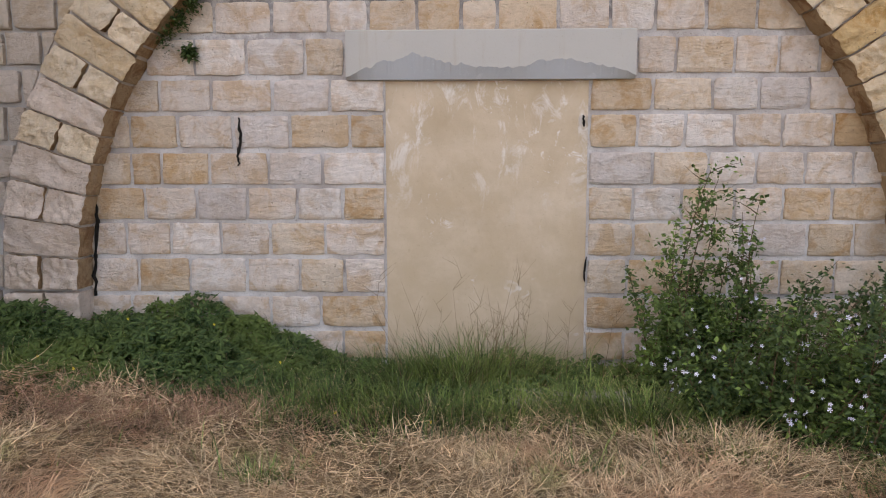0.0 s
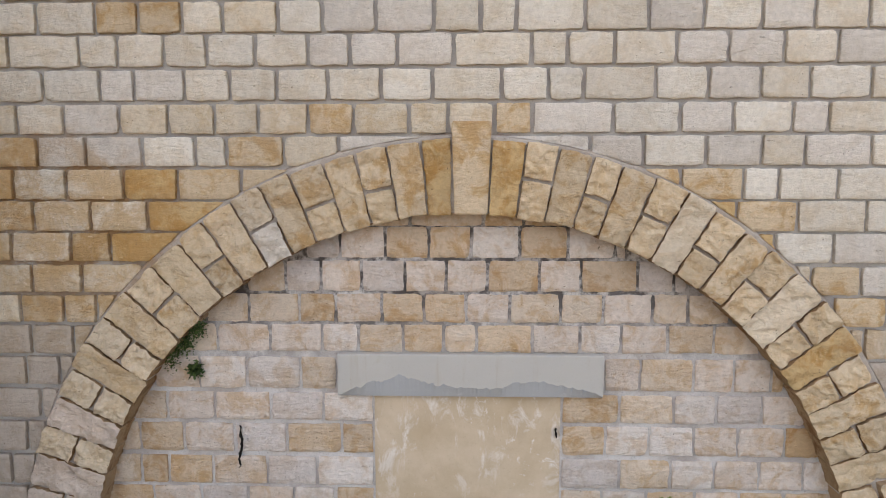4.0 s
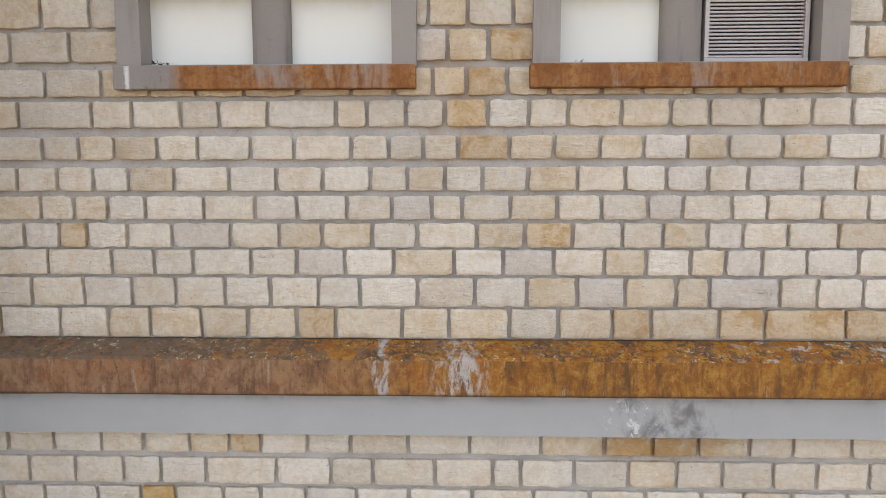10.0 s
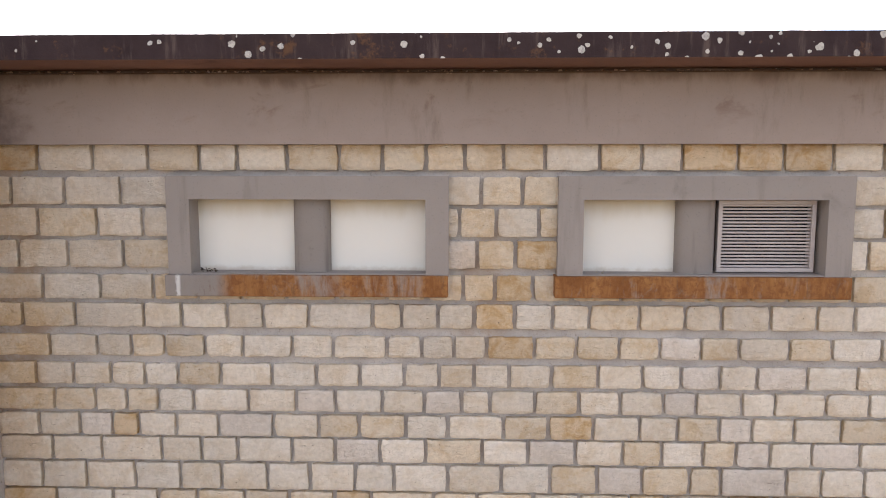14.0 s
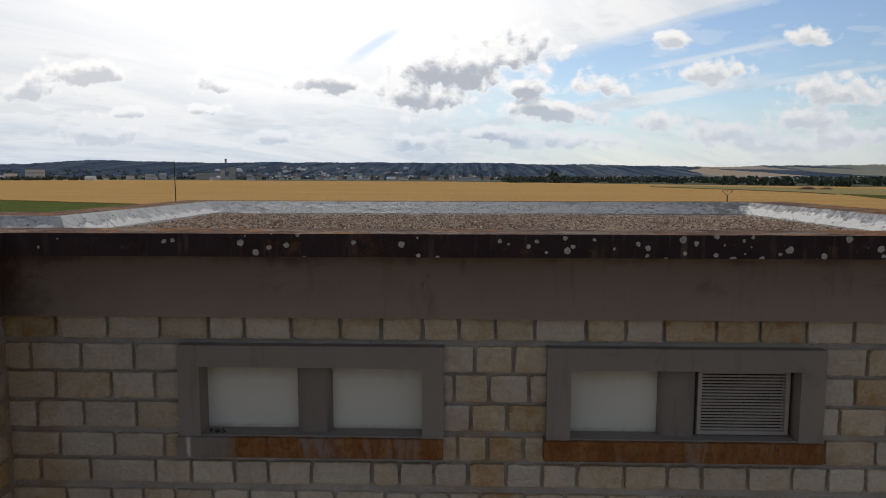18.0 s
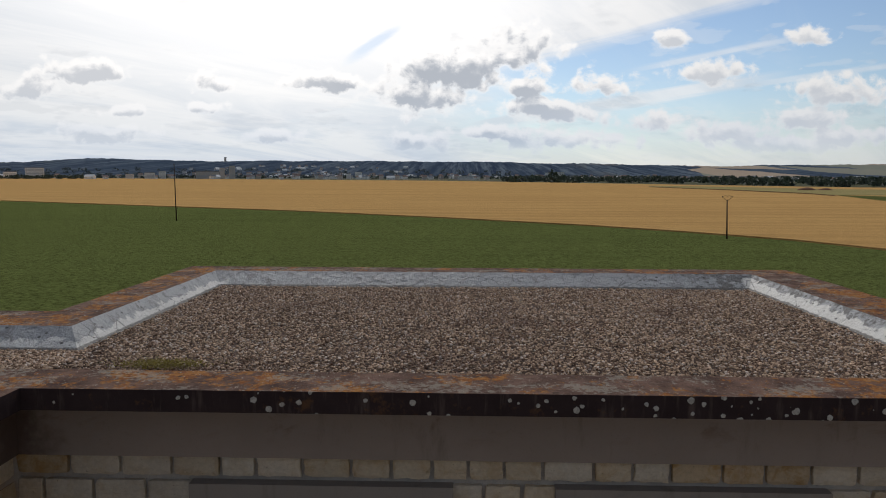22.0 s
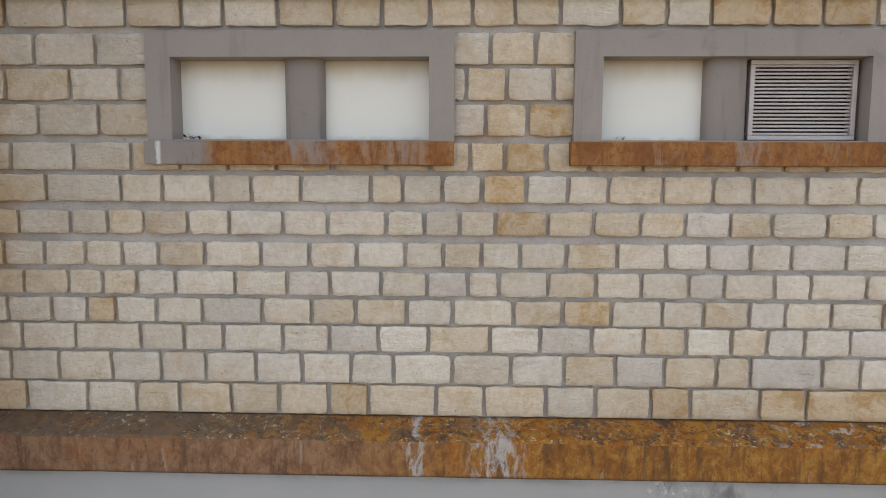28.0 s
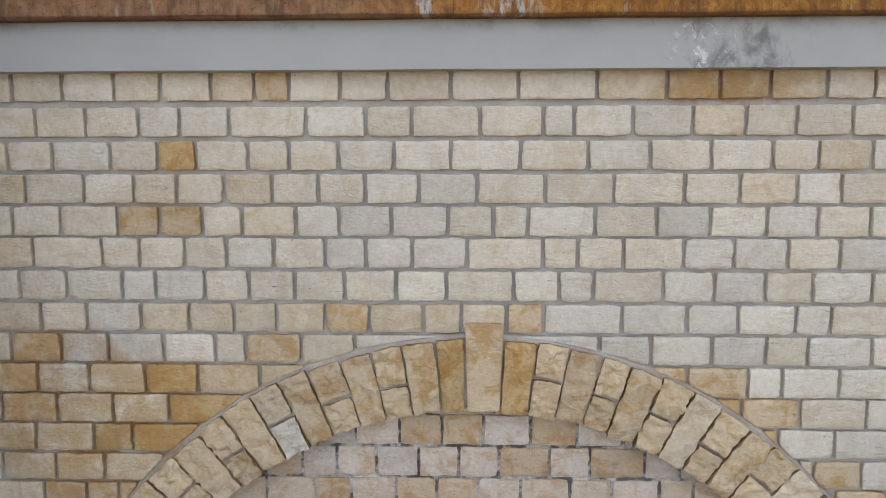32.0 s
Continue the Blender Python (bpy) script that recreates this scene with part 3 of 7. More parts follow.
def beam_material():
    """Smooth blue-grey concrete with one sooty, chalk-splashed leak mark and faint dark clouds along its top."""
    m = Mat("concrete_blue_grey", 0.75, 0.3)
    col = m.mix(m.noise(1.6, 5, 0.6, m.scaled(1, 1, 2)), (0.34, 0.345, 0.345), (0.42, 0.42, 0.415))
    near = m.ramp(m.math("ABSOLUTE", m.math("SUBTRACT", m.axis(0), 1.72)), 0.25, 0.62, 1, 0)
    soot = m.ramp(m.noise(5, 6, 0.68, m.scaled(1.2, 1, 0.9), 0.3), 0.44, 0.70)
    col = m.mix(m.math("MULTIPLY", m.math("MULTIPLY", soot, near), 0.75), col, (0.12, 0.115, 0.11))
    chalk = m.ramp(m.noise(13, 6, 0.7, None, 0.8), 0.56, 0.64)
    mark = m.ramp(m.math("ABSOLUTE", m.math("SUBTRACT", m.axis(0), 1.48)), 0.08, 0.3, 1, 0)
    col = m.mix(m.math("MULTIPLY", m.math("MULTIPLY", chalk, mark), 0.8), col, (0.66, 0.66, 0.65))
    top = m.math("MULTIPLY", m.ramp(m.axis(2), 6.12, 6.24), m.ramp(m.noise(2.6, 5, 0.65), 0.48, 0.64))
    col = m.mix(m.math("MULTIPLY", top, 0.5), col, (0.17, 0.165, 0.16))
    col = m.mix(m.ramp(m.noise(90, 3, 0.6), 0.6, 0.72, 0, 0.2), col, (0.2, 0.2, 0.2))
    return m.done(col, m.noise(55, 5, 0.6), 0.002, 0.4)


def band_material():
    """Brown-grey cement render with a ragged brown soot stain hanging from the slab."""
    m = Mat("cement_band", 0.85, 0.2)
    col = m.mix(m.noise(1.4, 6, 0.65), (0.28, 0.228, 0.20), (0.38, 0.315, 0.28))
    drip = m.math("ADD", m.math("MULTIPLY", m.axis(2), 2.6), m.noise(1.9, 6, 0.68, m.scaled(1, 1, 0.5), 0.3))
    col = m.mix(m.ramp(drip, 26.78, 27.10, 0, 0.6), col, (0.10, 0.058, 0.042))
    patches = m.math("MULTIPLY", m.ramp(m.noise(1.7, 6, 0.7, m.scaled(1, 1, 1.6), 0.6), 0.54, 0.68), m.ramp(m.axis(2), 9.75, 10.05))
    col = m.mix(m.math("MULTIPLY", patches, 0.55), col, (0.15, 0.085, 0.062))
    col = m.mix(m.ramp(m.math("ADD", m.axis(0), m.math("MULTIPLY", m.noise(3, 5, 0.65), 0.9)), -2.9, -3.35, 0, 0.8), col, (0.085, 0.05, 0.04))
    col = m.mix(m.ramp(m.noise(1.0, 5, 0.65, m.scaled(5, 5, 1.2)), 0.56, 0.75, 0, 0.4), col, (0.13, 0.105, 0.085))
    col = m.mix(m.ramp(m.noise(80, 3, 0.6), 0.6, 0.72, 0, 0.25), col, (0.12, 0.11, 0.1))
    return m.done(col, m.noise(40, 6, 0.65), 0.003, 0.5)


MORTAR = mortar_material("cement_mortar", (0.39, 0.358, 0.33), (0.50, 0.468, 0.435))
LIME = mortar_material("old_lime_mortar", (0.40, 0.355, 0.325), (0.60, 0.565, 0.54), (2.1, 2.9))
ARCH_MORTAR = mortar_material("arch_mortar", (0.36, 0.30, 0.25), (0.50, 0.44, 0.38))
CONCRETE = concrete_material("concrete_brown_grey", (0.27, 0.24, 0.22), (0.34, 0.305, 0.28), 0.3, 0.25)
MULLION = concrete_material("concrete_stained_post", (0.215, 0.19, 0.172), (0.30, 0.268, 0.245), 0.5, 0.6, (0.07, 0.06, 0.05))
CONCRETE_BLUE = beam_material()
LINTEL = concrete_material("concrete_lintel", (0.41, 0.39, 0.355), (0.52, 0.495, 0.455), 0.45, 0.35, (0.36, 0.27, 0.17))
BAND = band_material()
RUST_TOP, RUST, SILL_RUST = ledge_top_material(), ledge_face_material(), sill_material()
UNDERSIDE = concrete_material("slab_underside", (0.17, 0.090, 0.078), (0.28, 0.165, 0.142), 0.3, 0.5, (0.09, 0.045, 0.04))
SLAB_EDGE = lichen_edge_material()


def coping_material():
    """Damp brown slab top, grown over with ragged crusts of orange and grey lichen and pale flecks."""
    m = Mat("lichen_coping", 0.92, 0.08)
    col = m.mix(m.ramp(m.noise(4, 7, 0.72), 0.35, 0.65), (0.070, 0.040, 0.032), (0.190, 0.115, 0.088))
    crust = m.math("ADD", m.math("MULTIPLY", m.noise(1.3, 4, 0.6, None, 0.4), 0.5), m.math("MULTIPLY", m.noise(11, 8, 0.78, None, 0.3), 0.5))
    orange = m.mix(m.ramp(m.noise(21, 5, 0.7), 0.38, 0.62), (0.24, 0.075, 0.014), (0.42, 0.19, 0.045))
    col = m.mix(m.math("MULTIPLY", m.ramp(crust, 0.515, 0.555), 0.8), col, orange)
    grey = m.math("ADD", m.math("MULTIPLY", m.noise(2.1, 4, 0.6, m.scaled(1, 1.7, 1)), 0.45), m.math("MULTIPLY", m.noise(19, 7, 0.75), 0.55))
    col = m.mix(m.math("MULTIPLY", m.ramp(grey, 0.53, 0.57), 0.6), col, (0.30, 0.275, 0.23))
    col = m.mix(m.math("MULTIPLY", m.ramp(m.noise(26, 6, 0.75), 0.62, 0.66), 0.85), col, (0.55, 0.50, 0.42))
    col = m.mix(m.math("MULTIPLY", m.ramp(m.noise(8, 7, 0.75), 0.58, 0.66), 0.8), col, (0.040, 0.026, 0.022))
    return m.done(col, m.math("ADD", crust, m.noise(70, 5, 0.7)), 0.012, 0.9)


COPING = coping_material()

# ---- building helpers ----
def mesh_of(name, verts, faces, mats, smooth=False, indices=None):
    me = bpy.data.meshes.new(name)
    me.from_pydata([tuple(v) for v in verts], [], faces)
    for m in (mats if isinstance(mats, (list, tuple)) else [mats]):
        me.materials.append(m)
    if indices:
        me.polygons.foreach_set("material_index", indices)
    if smooth:
        me.polygons.foreach_set("use_smooth", [True] * len(me.polygons))
    me.update()
    return me


def part(name, me, parent=None, label="", loc=(0, 0, 0)):
    ob = new(name, me)
    ob.location = loc
    if parent:
        ob.parent = parent
    return tagged(ob, label)


def thing(name, label, category, group="", kind="", loc=(0, 0, 0)):
    ob = new(name)
    ob.location = loc
    return tagged(ob, label, category, group, kind)


def box_bm(bm, x0, x1, y0, y1, z0, z1, bevel=0.0):
    vs = [bm.verts.new((x, y, z)) for x in (x0, x1) for y in (y0, y1) for z in (z0, z1)]
    fs = [bm.faces.new([vs[i] for i in q]) for q in
          ((0, 1, 3, 2), (4, 6, 7, 5), (0, 4, 5, 1), (2, 3, 7, 6), (0, 2, 6, 4), (1, 5, 7, 3))]
    if bevel:
        edges = list({e for f in fs for e in f.edges})
        bmesh.ops.bevel(bm, geom=edges, offset=bevel, segments=2, affect="EDGES", profile=0.5)


def bm_mesh(name, bm, mats, smooth=False):
    bmesh.ops.recalc_face_normals(bm, faces=bm.faces)
    me = bpy.data.meshes.new(name)
    bm.to_mesh(me)
    bm.free()
    for m in (mats if isinstance(mats, (list, tuple)) else [mats]):
        me.materials.append(m)
    if smooth:
        me.polygons.foreach_set("use_smooth", [True] * len(me.polygons))
    return me


def box(name, x0, x1, y0, y1, z0, z1, mat, bevel=0.006):
    bm = bmesh.new()
    box_bm(bm, x0, x1, y0, y1, z0, z1, bevel)
    return bm_mesh(name, bm, mat)


def profile(name, pts, x0, x1, mat, steps=1, wob=0.0, second=()):
    """A moulding along x with the outline pts (y, z), its edges a little uneven."""
    bm = bmesh.new()
    rings = []
    for k in range(steps + 1):
        x = x0 + (x1 - x0) * k / steps
        rings.append([bm.verts.new((x, y + wob * noise.noise((x * 2.1, i * 3.7, 0.3)), z + wob * noise.noise((x * 1.7, i * 5.1, 9.0))))
                      for i, (y, z) in enumerate(pts)])
    n = len(pts)
    for a, b in zip(rings, rings[1:]):
        for i in range(n):
            bm.faces.new((a[i], a[(i + 1) % n], b[(i + 1) % n], b[i])).material_index = int(i in second)
    bm.faces.new(rings[0])
    bm.faces.new(rings[-1][::-1])
    return bm_mesh(name, bm, mat)


# ---- plan of the front ----
WALL_L, WALL_R = -3.85, 5.30
ARC_X, ARC_Z, ARC_IN, ARC_OUT = -0.04, 0.57, 2.87, 3.41
TYMP = 0.153
rs = random.Random(11)
# iron-stained stone, its colour deepened to carry contact shade under the arch
SOFFIT = stone_material("iron_stained_shaded_soffit", (0.36, 0.24, 0.135), (0.22, 0.115, 0.05), 1.0)


def stone(parent, xl, xr, zb, zt, face, tone, rough=0.004, keep=None, name="stone", turn=None, nx=11, nz=7, deep=0.07, stock=STONES):
    """One block: ragged arrises, knocked corners and an uneven face. keep(x, z) pushes a point out of (or into) the arch."""
    cx, cz, s = (xl + xr) / 2, (zb + zt) / 2, rs.random() * 90
    w, h = xr - xl, zt - zb
    ex, ez = min(0.005 / w, 0.2), min(0.005 / h, 0.2)
    us = [0, ex] + [ex + (1 - 2 * ex) * i / (nx - 1) for i in range(1, nx - 1)] + [1 - ex, 1]
    vs = [0, ez] + [ez + (1 - 2 * ez) * i / (nz - 1) for i in range(1, nz - 1)] + [1 - ez, 1]
    tl, tr = [rs.uniform(-0.006, 0.006) for _ in range(2)]
    tip = rs.uniform(-0.005, 0.005), rs.uniform(-0.005, 0.005)
    knocks = [(qx, qz, rs.choice((0.0, 0.002, 0.003, 0.007))) for qx in (xl, xr) for qz in (zb, zt)]
    verts, nu, nv = [], len(us), len(vs)
    for j, v in enumerate(vs):
        for i, u in enumerate(us):
            edge = i in (0, nu - 1) or j in (0, nv - 1)
            x = xl + w * u + (tl if u < 0.5 else tr) * (v - 0.5)
            z = zb + h * v
            if i in (0, 1, nu - 2, nu - 1):
                x += 0.008 * noise.noise((x * 9 + s, z * 13, 1.0)) + 0.005 * noise.noise((x * 9 + s, z * 45, 2.0))
            if j in (0, 1, nv - 2, nv - 1):
                z += 0.008 * noise.noise((x * 11 + s, z * 9, 4.0)) + 0.006 * noise.noise((x * 38 + s, z * 9, 5.0))
            y = face + rough * (1.6 * noise.noise((x * 7 + s, z * 9, s)) + 1.1 * noise.noise((x * 19 + s, z * 30, s))) + tip[0] * (u - 0.5) + tip[1] * (v - 0.5)
            for qx, qz, cut in knocks:
                d2 = (x - qx) ** 2 + (z - qz) ** 2
                if d2 < 0.006:
                    k = math.exp(-d2 / 0.0004)
                    x += math.copysign(cut, cx - qx) * k
                    z += math.copysign(cut, cz - qz) * k
                    y += 0.6 * cut * k
            if stock is ROCK:
                y -= 1.5 * rough * (0.5 - abs(noise.noise((x * 8 + z * 6 + s, z * 15 - x * 6, s)))) + 0.6 * rough * noise.noise((x * 31 + s, z * 43, s))
            if edge:
                y += 0.004
            if keep:
                x, z = keep(x, z)
            verts.append(Vector((x - cx, y, z - cz)))
    faces = [(j * nu + i, j * nu + i + 1, (j + 1) * nu + i + 1, (j + 1) * nu + i) for j in range(nv - 1) for i in range(nu - 1)]
    rim = [i for i in range(nu)] + [j * nu + nu - 1 for j in range(1, nv)] + \
          [(nv - 1) * nu + i for i in range(nu - 2, -1, -1)] + [j * nu for j in range(nv - 2, 0, -1)]
    k, n = len(verts), len(rim)
    # the sides have corners of their own, so that the arris stays sharp
    verts += [verts[i].copy() for i in rim] + [Vector((verts[i].x, face + deep, verts[i].z)) for i in rim]
    faces += [(k + i, k + n + i, k + n + (i + 1) % n, k + (i + 1) % n) for i in range(n)]
    if turn:
        verts = [turn(v + Vector((cx, 0, cz))) for v in verts]
        mid = sum(verts, Vector()) / len(verts)
        verts = [v - mid for v in verts]
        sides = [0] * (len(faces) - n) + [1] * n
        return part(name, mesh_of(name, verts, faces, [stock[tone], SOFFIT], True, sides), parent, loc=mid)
    return part(name, mesh_of(name, verts, faces, stock[tone], True), parent, loc=(cx, 0, cz))


def outside_arch(x, z):
    """Moves a point straight away from the arch's outer edge."""
    r = math.hypot(x - ARC_X, z - ARC_Z)
    if z > ARC_Z - 0.2 and r < ARC_OUT + 0.025:
        if abs(x - ARC_X) < 1.75:
            z = ARC_Z + math.sqrt((ARC_OUT + 0.025) ** 2 - (x - ARC_X) ** 2)
        else:
            x = ARC_X + math.copysign(math.sqrt(max(0.0, (ARC_OUT + 0.025) ** 2 - (z - ARC_Z) ** 2)), x - ARC_X)
    return x, z


def tone_of(tones, i, mixture):
    t = tones[i] if i < len(tones) else "."
    return rs.choice(mixture) if t in ".#" else t


def fill_joints(js, lo, hi, step=0.37):
    """The known joints, carried on to both ends of the wall; with the count of those added before."""
    js, before = [j / 100 for j in js], 0
    while js[0] - lo > 0.55:
        js.insert(0, js[0] - step * rs.uniform(0.8, 1.2))
        before += 1
    while hi - js[-1] > 0.55:
        js.append(js[-1] + step * rs.uniform(0.8, 1.2))
    return [lo] + js + [hi], before


def course(parent, zb, zt, js, tones="", face=0.0, lo=WALL_L, hi=WALL_R, mixture="wwccccgy", gaps=(), rough=0.004, gap=0.016, arch=False, stock=STONES):
    edges, before = fill_joints(js, lo, hi)
    spans = []
    for i, (a, b) in enumerate(zip(edges, edges[1:])):
        t = tone_of(tones, i - before, mixture) if i >= before else rs.choice(mixture)
        if arch and a < ARC_X < b and zb < ARC_Z + ARC_OUT:
            reach = math.sqrt(max(0.0, (ARC_OUT + 0.03) ** 2 - max(zt - ARC_Z, 0.0) ** 2))
            for c, d in ((a, ARC_X - reach), (ARC_X + reach, b)):
                n = max(1, round((d - c) / 0.42))
                spans += [(c + (d - c) * k / n, c + (d - c) * (k + 1) / n, t) for k in range(n)]
        else:
            spans.append((a, b, t))
    for a, b, t in spans:
        if any(a > g0 - 0.02 and b < g1 + 0.02 for g0, g1 in gaps) or b - a < 0.05:
            continue
        a2, b2 = a + gap * (a > lo), b - gap * (b < hi)
        if arch:
            top = max((zt, zb), key=lambda z: z)
            inside = lambda x: math.hypot(x - ARC_X, top - ARC_Z) < ARC_OUT + 0.06
            if inside(a2) and inside(b2) or b2 - a2 < 0.06:
                continue
            clip = any(math.hypot(x - ARC_X, z - ARC_Z) < ARC_OUT + 0.03 for x in (a2, b2, (a2 + b2) / 2) for z in (zb, zt))
            stone(parent, a2, b2, zb, zt, face, t, rough, outside_arch if clip else None, stock=stock)
        else:
            stone(parent, a2, b2, zb, zt, face, t, rough, stock=stock)


# ---- ground ----
def ground_height(x, y):
    if y > 0.6 or y < -8:
        return 0.0
    toward = max(0.0, min(1.0, (y + 1.5) / 1.4))
    left = max(0.0, min(1.0, (-0.9 - x) / 1.3))
    h = toward * (0.02 + 0.22 * left * left * (3 - 2 * left))
    return h + 0.02 * noise.noise((x * 1.3, y * 1.3, 0)) - 0.03


def soil_material():
    m = Mat("soil_and_thatch", 0.95, 0.1)
    col = m.mix(m.noise(7, 6, 0.7), (0.12, 0.08, 0.045), (0.30, 0.22, 0.125))
    green = m.ramp(m.math("ADD", m.axis(1), m.math("MULTIPLY", m.noise(1.3, 4, 0.6), 1.2)), -0.95, -0.45)
    col = m.mix(m.math("MULTIPLY", green, 0.9), col, m.mix(m.noise(9, 5, 0.7), (0.022, 0.034, 0.012), (0.05, 0.062, 0.022)))
    return m.done(col, m.noise(40, 6, 0.7), 0.02, 0.8)


def build_ground():
    def lines(fine0, fine1, step, far):
        xs, v = [], fine0
        while v <= fine1 + 1e-6:
            xs.append(v)
            v += step
        d, a, b = step, fine0, fine1
        while b < far or a > -far:
            d *= 1.7
            a, b = max(-far, a - d), min(far, b + d)
            xs = [a] + xs + [b]
        return sorted(set(xs))
    gx, gy = lines(-5, 5, 0.25, 4900), lines(-6, 1.0, 0.2, 4900)
    verts = [(x, y, ground_height(x, y)) for y in gy for x in gx]
    n = len(gx)
    faces = [(j * n + i, j * n + i + 1, (j + 1) * n + i + 1, (j + 1) * n + i) for j in range(len(gy) - 1) for i in range(n - 1)]
    tagged(part("ground", mesh_of("ground", verts, faces, soil_material(), True)), "bare soil under dry cut grass and green weeds", "ground", kind="structure")


build_ground()

# ---- walls: mortar beds ----
def wall_sheet(name, x0, x1, z0, z1, y0, y1, holes, label, bed=MORTAR):
    """A wall with thickness and rectangular openings through it: its reveals are part of it."""
    xs = sorted({x0, x1, *[v for h in holes for v in h[:2]]})
    zs = sorted({z0, z1, *[v for h in holes for v in h[2:]]})
    bm = bmesh.new()
    for a, b in zip(xs, xs[1:]):
        for c, d in zip(zs, zs[1:]):
            if not any(h[0] <= a and b <= h[1] and h[2] <= c and d <= h[3] for h in holes):
                box_bm(bm, a, b, y0, y1, c, d)
    bmesh.ops.remove_doubles(bm, verts=bm.verts, dist=1e-5)
    bm.verts.index_update()
    twins = {}
    for f in bm.faces:
        twins.setdefault(tuple(sorted(v.index for v in f.verts)), []).append(f)
    bmesh.ops.delete(bm, geom=[f for fs in twins.values() if len(fs) > 1 for f in fs], context="FACES_ONLY")
    return tagged(part(name, bm_mesh(name, bm, bed)), label, "wall", kind="structure")


def arch_wall():
    """The lower wall round the great blind arch, with the curved reveal."""
    bm = bmesh.new()
    z0, z1, y0, y1 = -0.4, 5.95, 0.042, 0.6
    r = ARC_IN + 0.02
    arc = [(ARC_X - r, z0)] + [(ARC_X - r * math.cos(math.pi * k / 40), ARC_Z + r * math.sin(math.pi * k / 40)) for k in range(41)] + [(ARC_X + r, z0)]
    outer = []
    for x, z in arc:
        if z <= ARC_Z + 1e-6:
            outer.append((WALL_L if x < ARC_X else WALL_R, z))
        else:
            dx, dz = x - ARC_X, z - ARC_Z
            k = min((WALL_R - ARC_X) / dx if dx > 1e-6 else 1e9, (WALL_L - ARC_X) / dx if dx < -1e-6 else 1e9, (z1 - ARC_Z) / dz if dz > 1e-6 else 1e9)
            outer.append((ARC_X + dx * k, ARC_Z + dz * k))
    def ring(pts, y):
        return [bm.verts.new((x, y, z)) for x, z in pts]
    fa, fo, ba = ring(arc, y0), ring(outer, y0), ring(arc, y1)
    for i in range(len(arc) - 1):
        bm.faces.new((fa[i], fo[i], fo[i + 1], fa[i + 1]))
        bm.faces.new((fa[i], fa[i + 1], ba[i + 1], ba[i]))
    for cx in (WALL_L, WALL_R):
        i = min(range(len(outer) - 1), key=lambda i: (abs(outer[i][0] - cx) + abs(outer[i][1] - z1)) + (abs(outer[i + 1][0] - cx) + abs(outer[i + 1][1] - z1)))
        c = bm.verts.new((cx, y0, z1))
        bm.faces.new((fo[i], c, fo[i + 1]))
    return tagged(part("wall_lower", bm_mesh("wall_lower", bm, MORTAR)), "cream stone block wall with a great blind arch", "wall", kind="structure")


wall_lower = arch_wall()
wall_tymp = wall_sheet("wall_arch_infill", -3.05, 3.0, -0.4, 3.55, TYMP + 0.016, 0.5, [(-0.735, 0.695, -0.4, 2.04)],
                       "stained stone block infill of the blind arch", LIME)
WINDOWS = [(-2.36, -0.153, -2.18, -0.333, -1.39, -1.105), (0.69, 2.93, 0.886, 2.734, 1.635, 1.93)]
wall_upper = wall_sheet("wall_upper", WALL_L, WALL_R, 5.95, 10.25, 0.046, 0.45,
                        [(w[2] - 0.06, w[3] + 0.06, 8.60, 9.33) for w in WINDOWS], "cream stone block wall below the flat roof")

# ---- stone courses: upper wall ----
GAPS = [(w[0] + 0.03, w[1] - 0.03) for w in WINDOWS]
course(wall_upper, 9.488, 9.690, [-340, -296, -252, -211, -181, -142, -101, -67, -33, -3, 27, 59, 101, 133, 164, 206, 241, 278, 316], "occyw.yyyyyywycooocc")
course(wall_upper, 9.220, 9.436, [-363, -320, -275, -233, -18, 10, 42, 72, 290], "ccc.y#yyo#yc", gaps=GAPS)
course(wall_upper, 8.970, 9.189, [-343, -295, -258, -233, -18, -7, 22, 55, 72, 290, 320], "cyccc#ycyc#oyc", gaps=GAPS)
course(wall_upper, 8.718, 8.935, [-360, -320, -275, -233, -18, 7, 37, 72, 290, 309], "cccy#.yoy#ycc", gaps=GAPS)
course(wall_upper, 8.464, 8.661, [-342, -295, -252, -216, -181, -145, -104, -64, -33, -4, 21, 51, 82, 120, 150, 187, 220, 250, 298], "cwcyyyyyyyyoyyyyyyyyc")
course(wall_upper, 8.235, 8.426, [-360, -317, -261, -230, -193, -164, -127, -76, -53, -24, 5, 37, 67, 96, 135, 171, 199, 237, 273, 302], "yycc.cc.yc.owcyyccccw")
course(wall_upper, 7.996, 8.166, [-339, -300, -272, -245, -212, -181, -141, -108, -65, -37, -11, 15, 53, 86, 120, 152, 184, 214, 253, 286], "yccyy.wcc.c.oyy.gy..w")
course(wall_upper, 7.759, 7.935, [-352, -321, -290, -262, -235, -200, -158, -122, -87, -51, -23, 5, 33, 67, 104, 139, 169, 200, 229, 268, 307], "ycccwycwcwcywcycwgcgwc")
course(wall_upper, 7.544, 7.718, [-338, -304, -278, -252, -223, -178, -139, -107, -69, -35, -5, 18, 54, 89, 122, 156, 182, 218, 244, 284], "yycywwcgwcgccyccgcwccw")
course(wall_upper, 7.332, 7.511, [-352, -318, -291, -269, -238, -203, -158, -121, -88, -50, -16, 29, 65, 101, 138, 168, 201, 227, 260, 297], "ccgowcgcyywcyoccygccyc")
course(wall_upper, 7.122, 7.311, [-342, -301, -251, -218, -188, -143, -108, -71, -34, 12, 49, 87, 125, 156, 189, 215, 242, 275, 313], "ccccwwcgwywgcywygwgww")
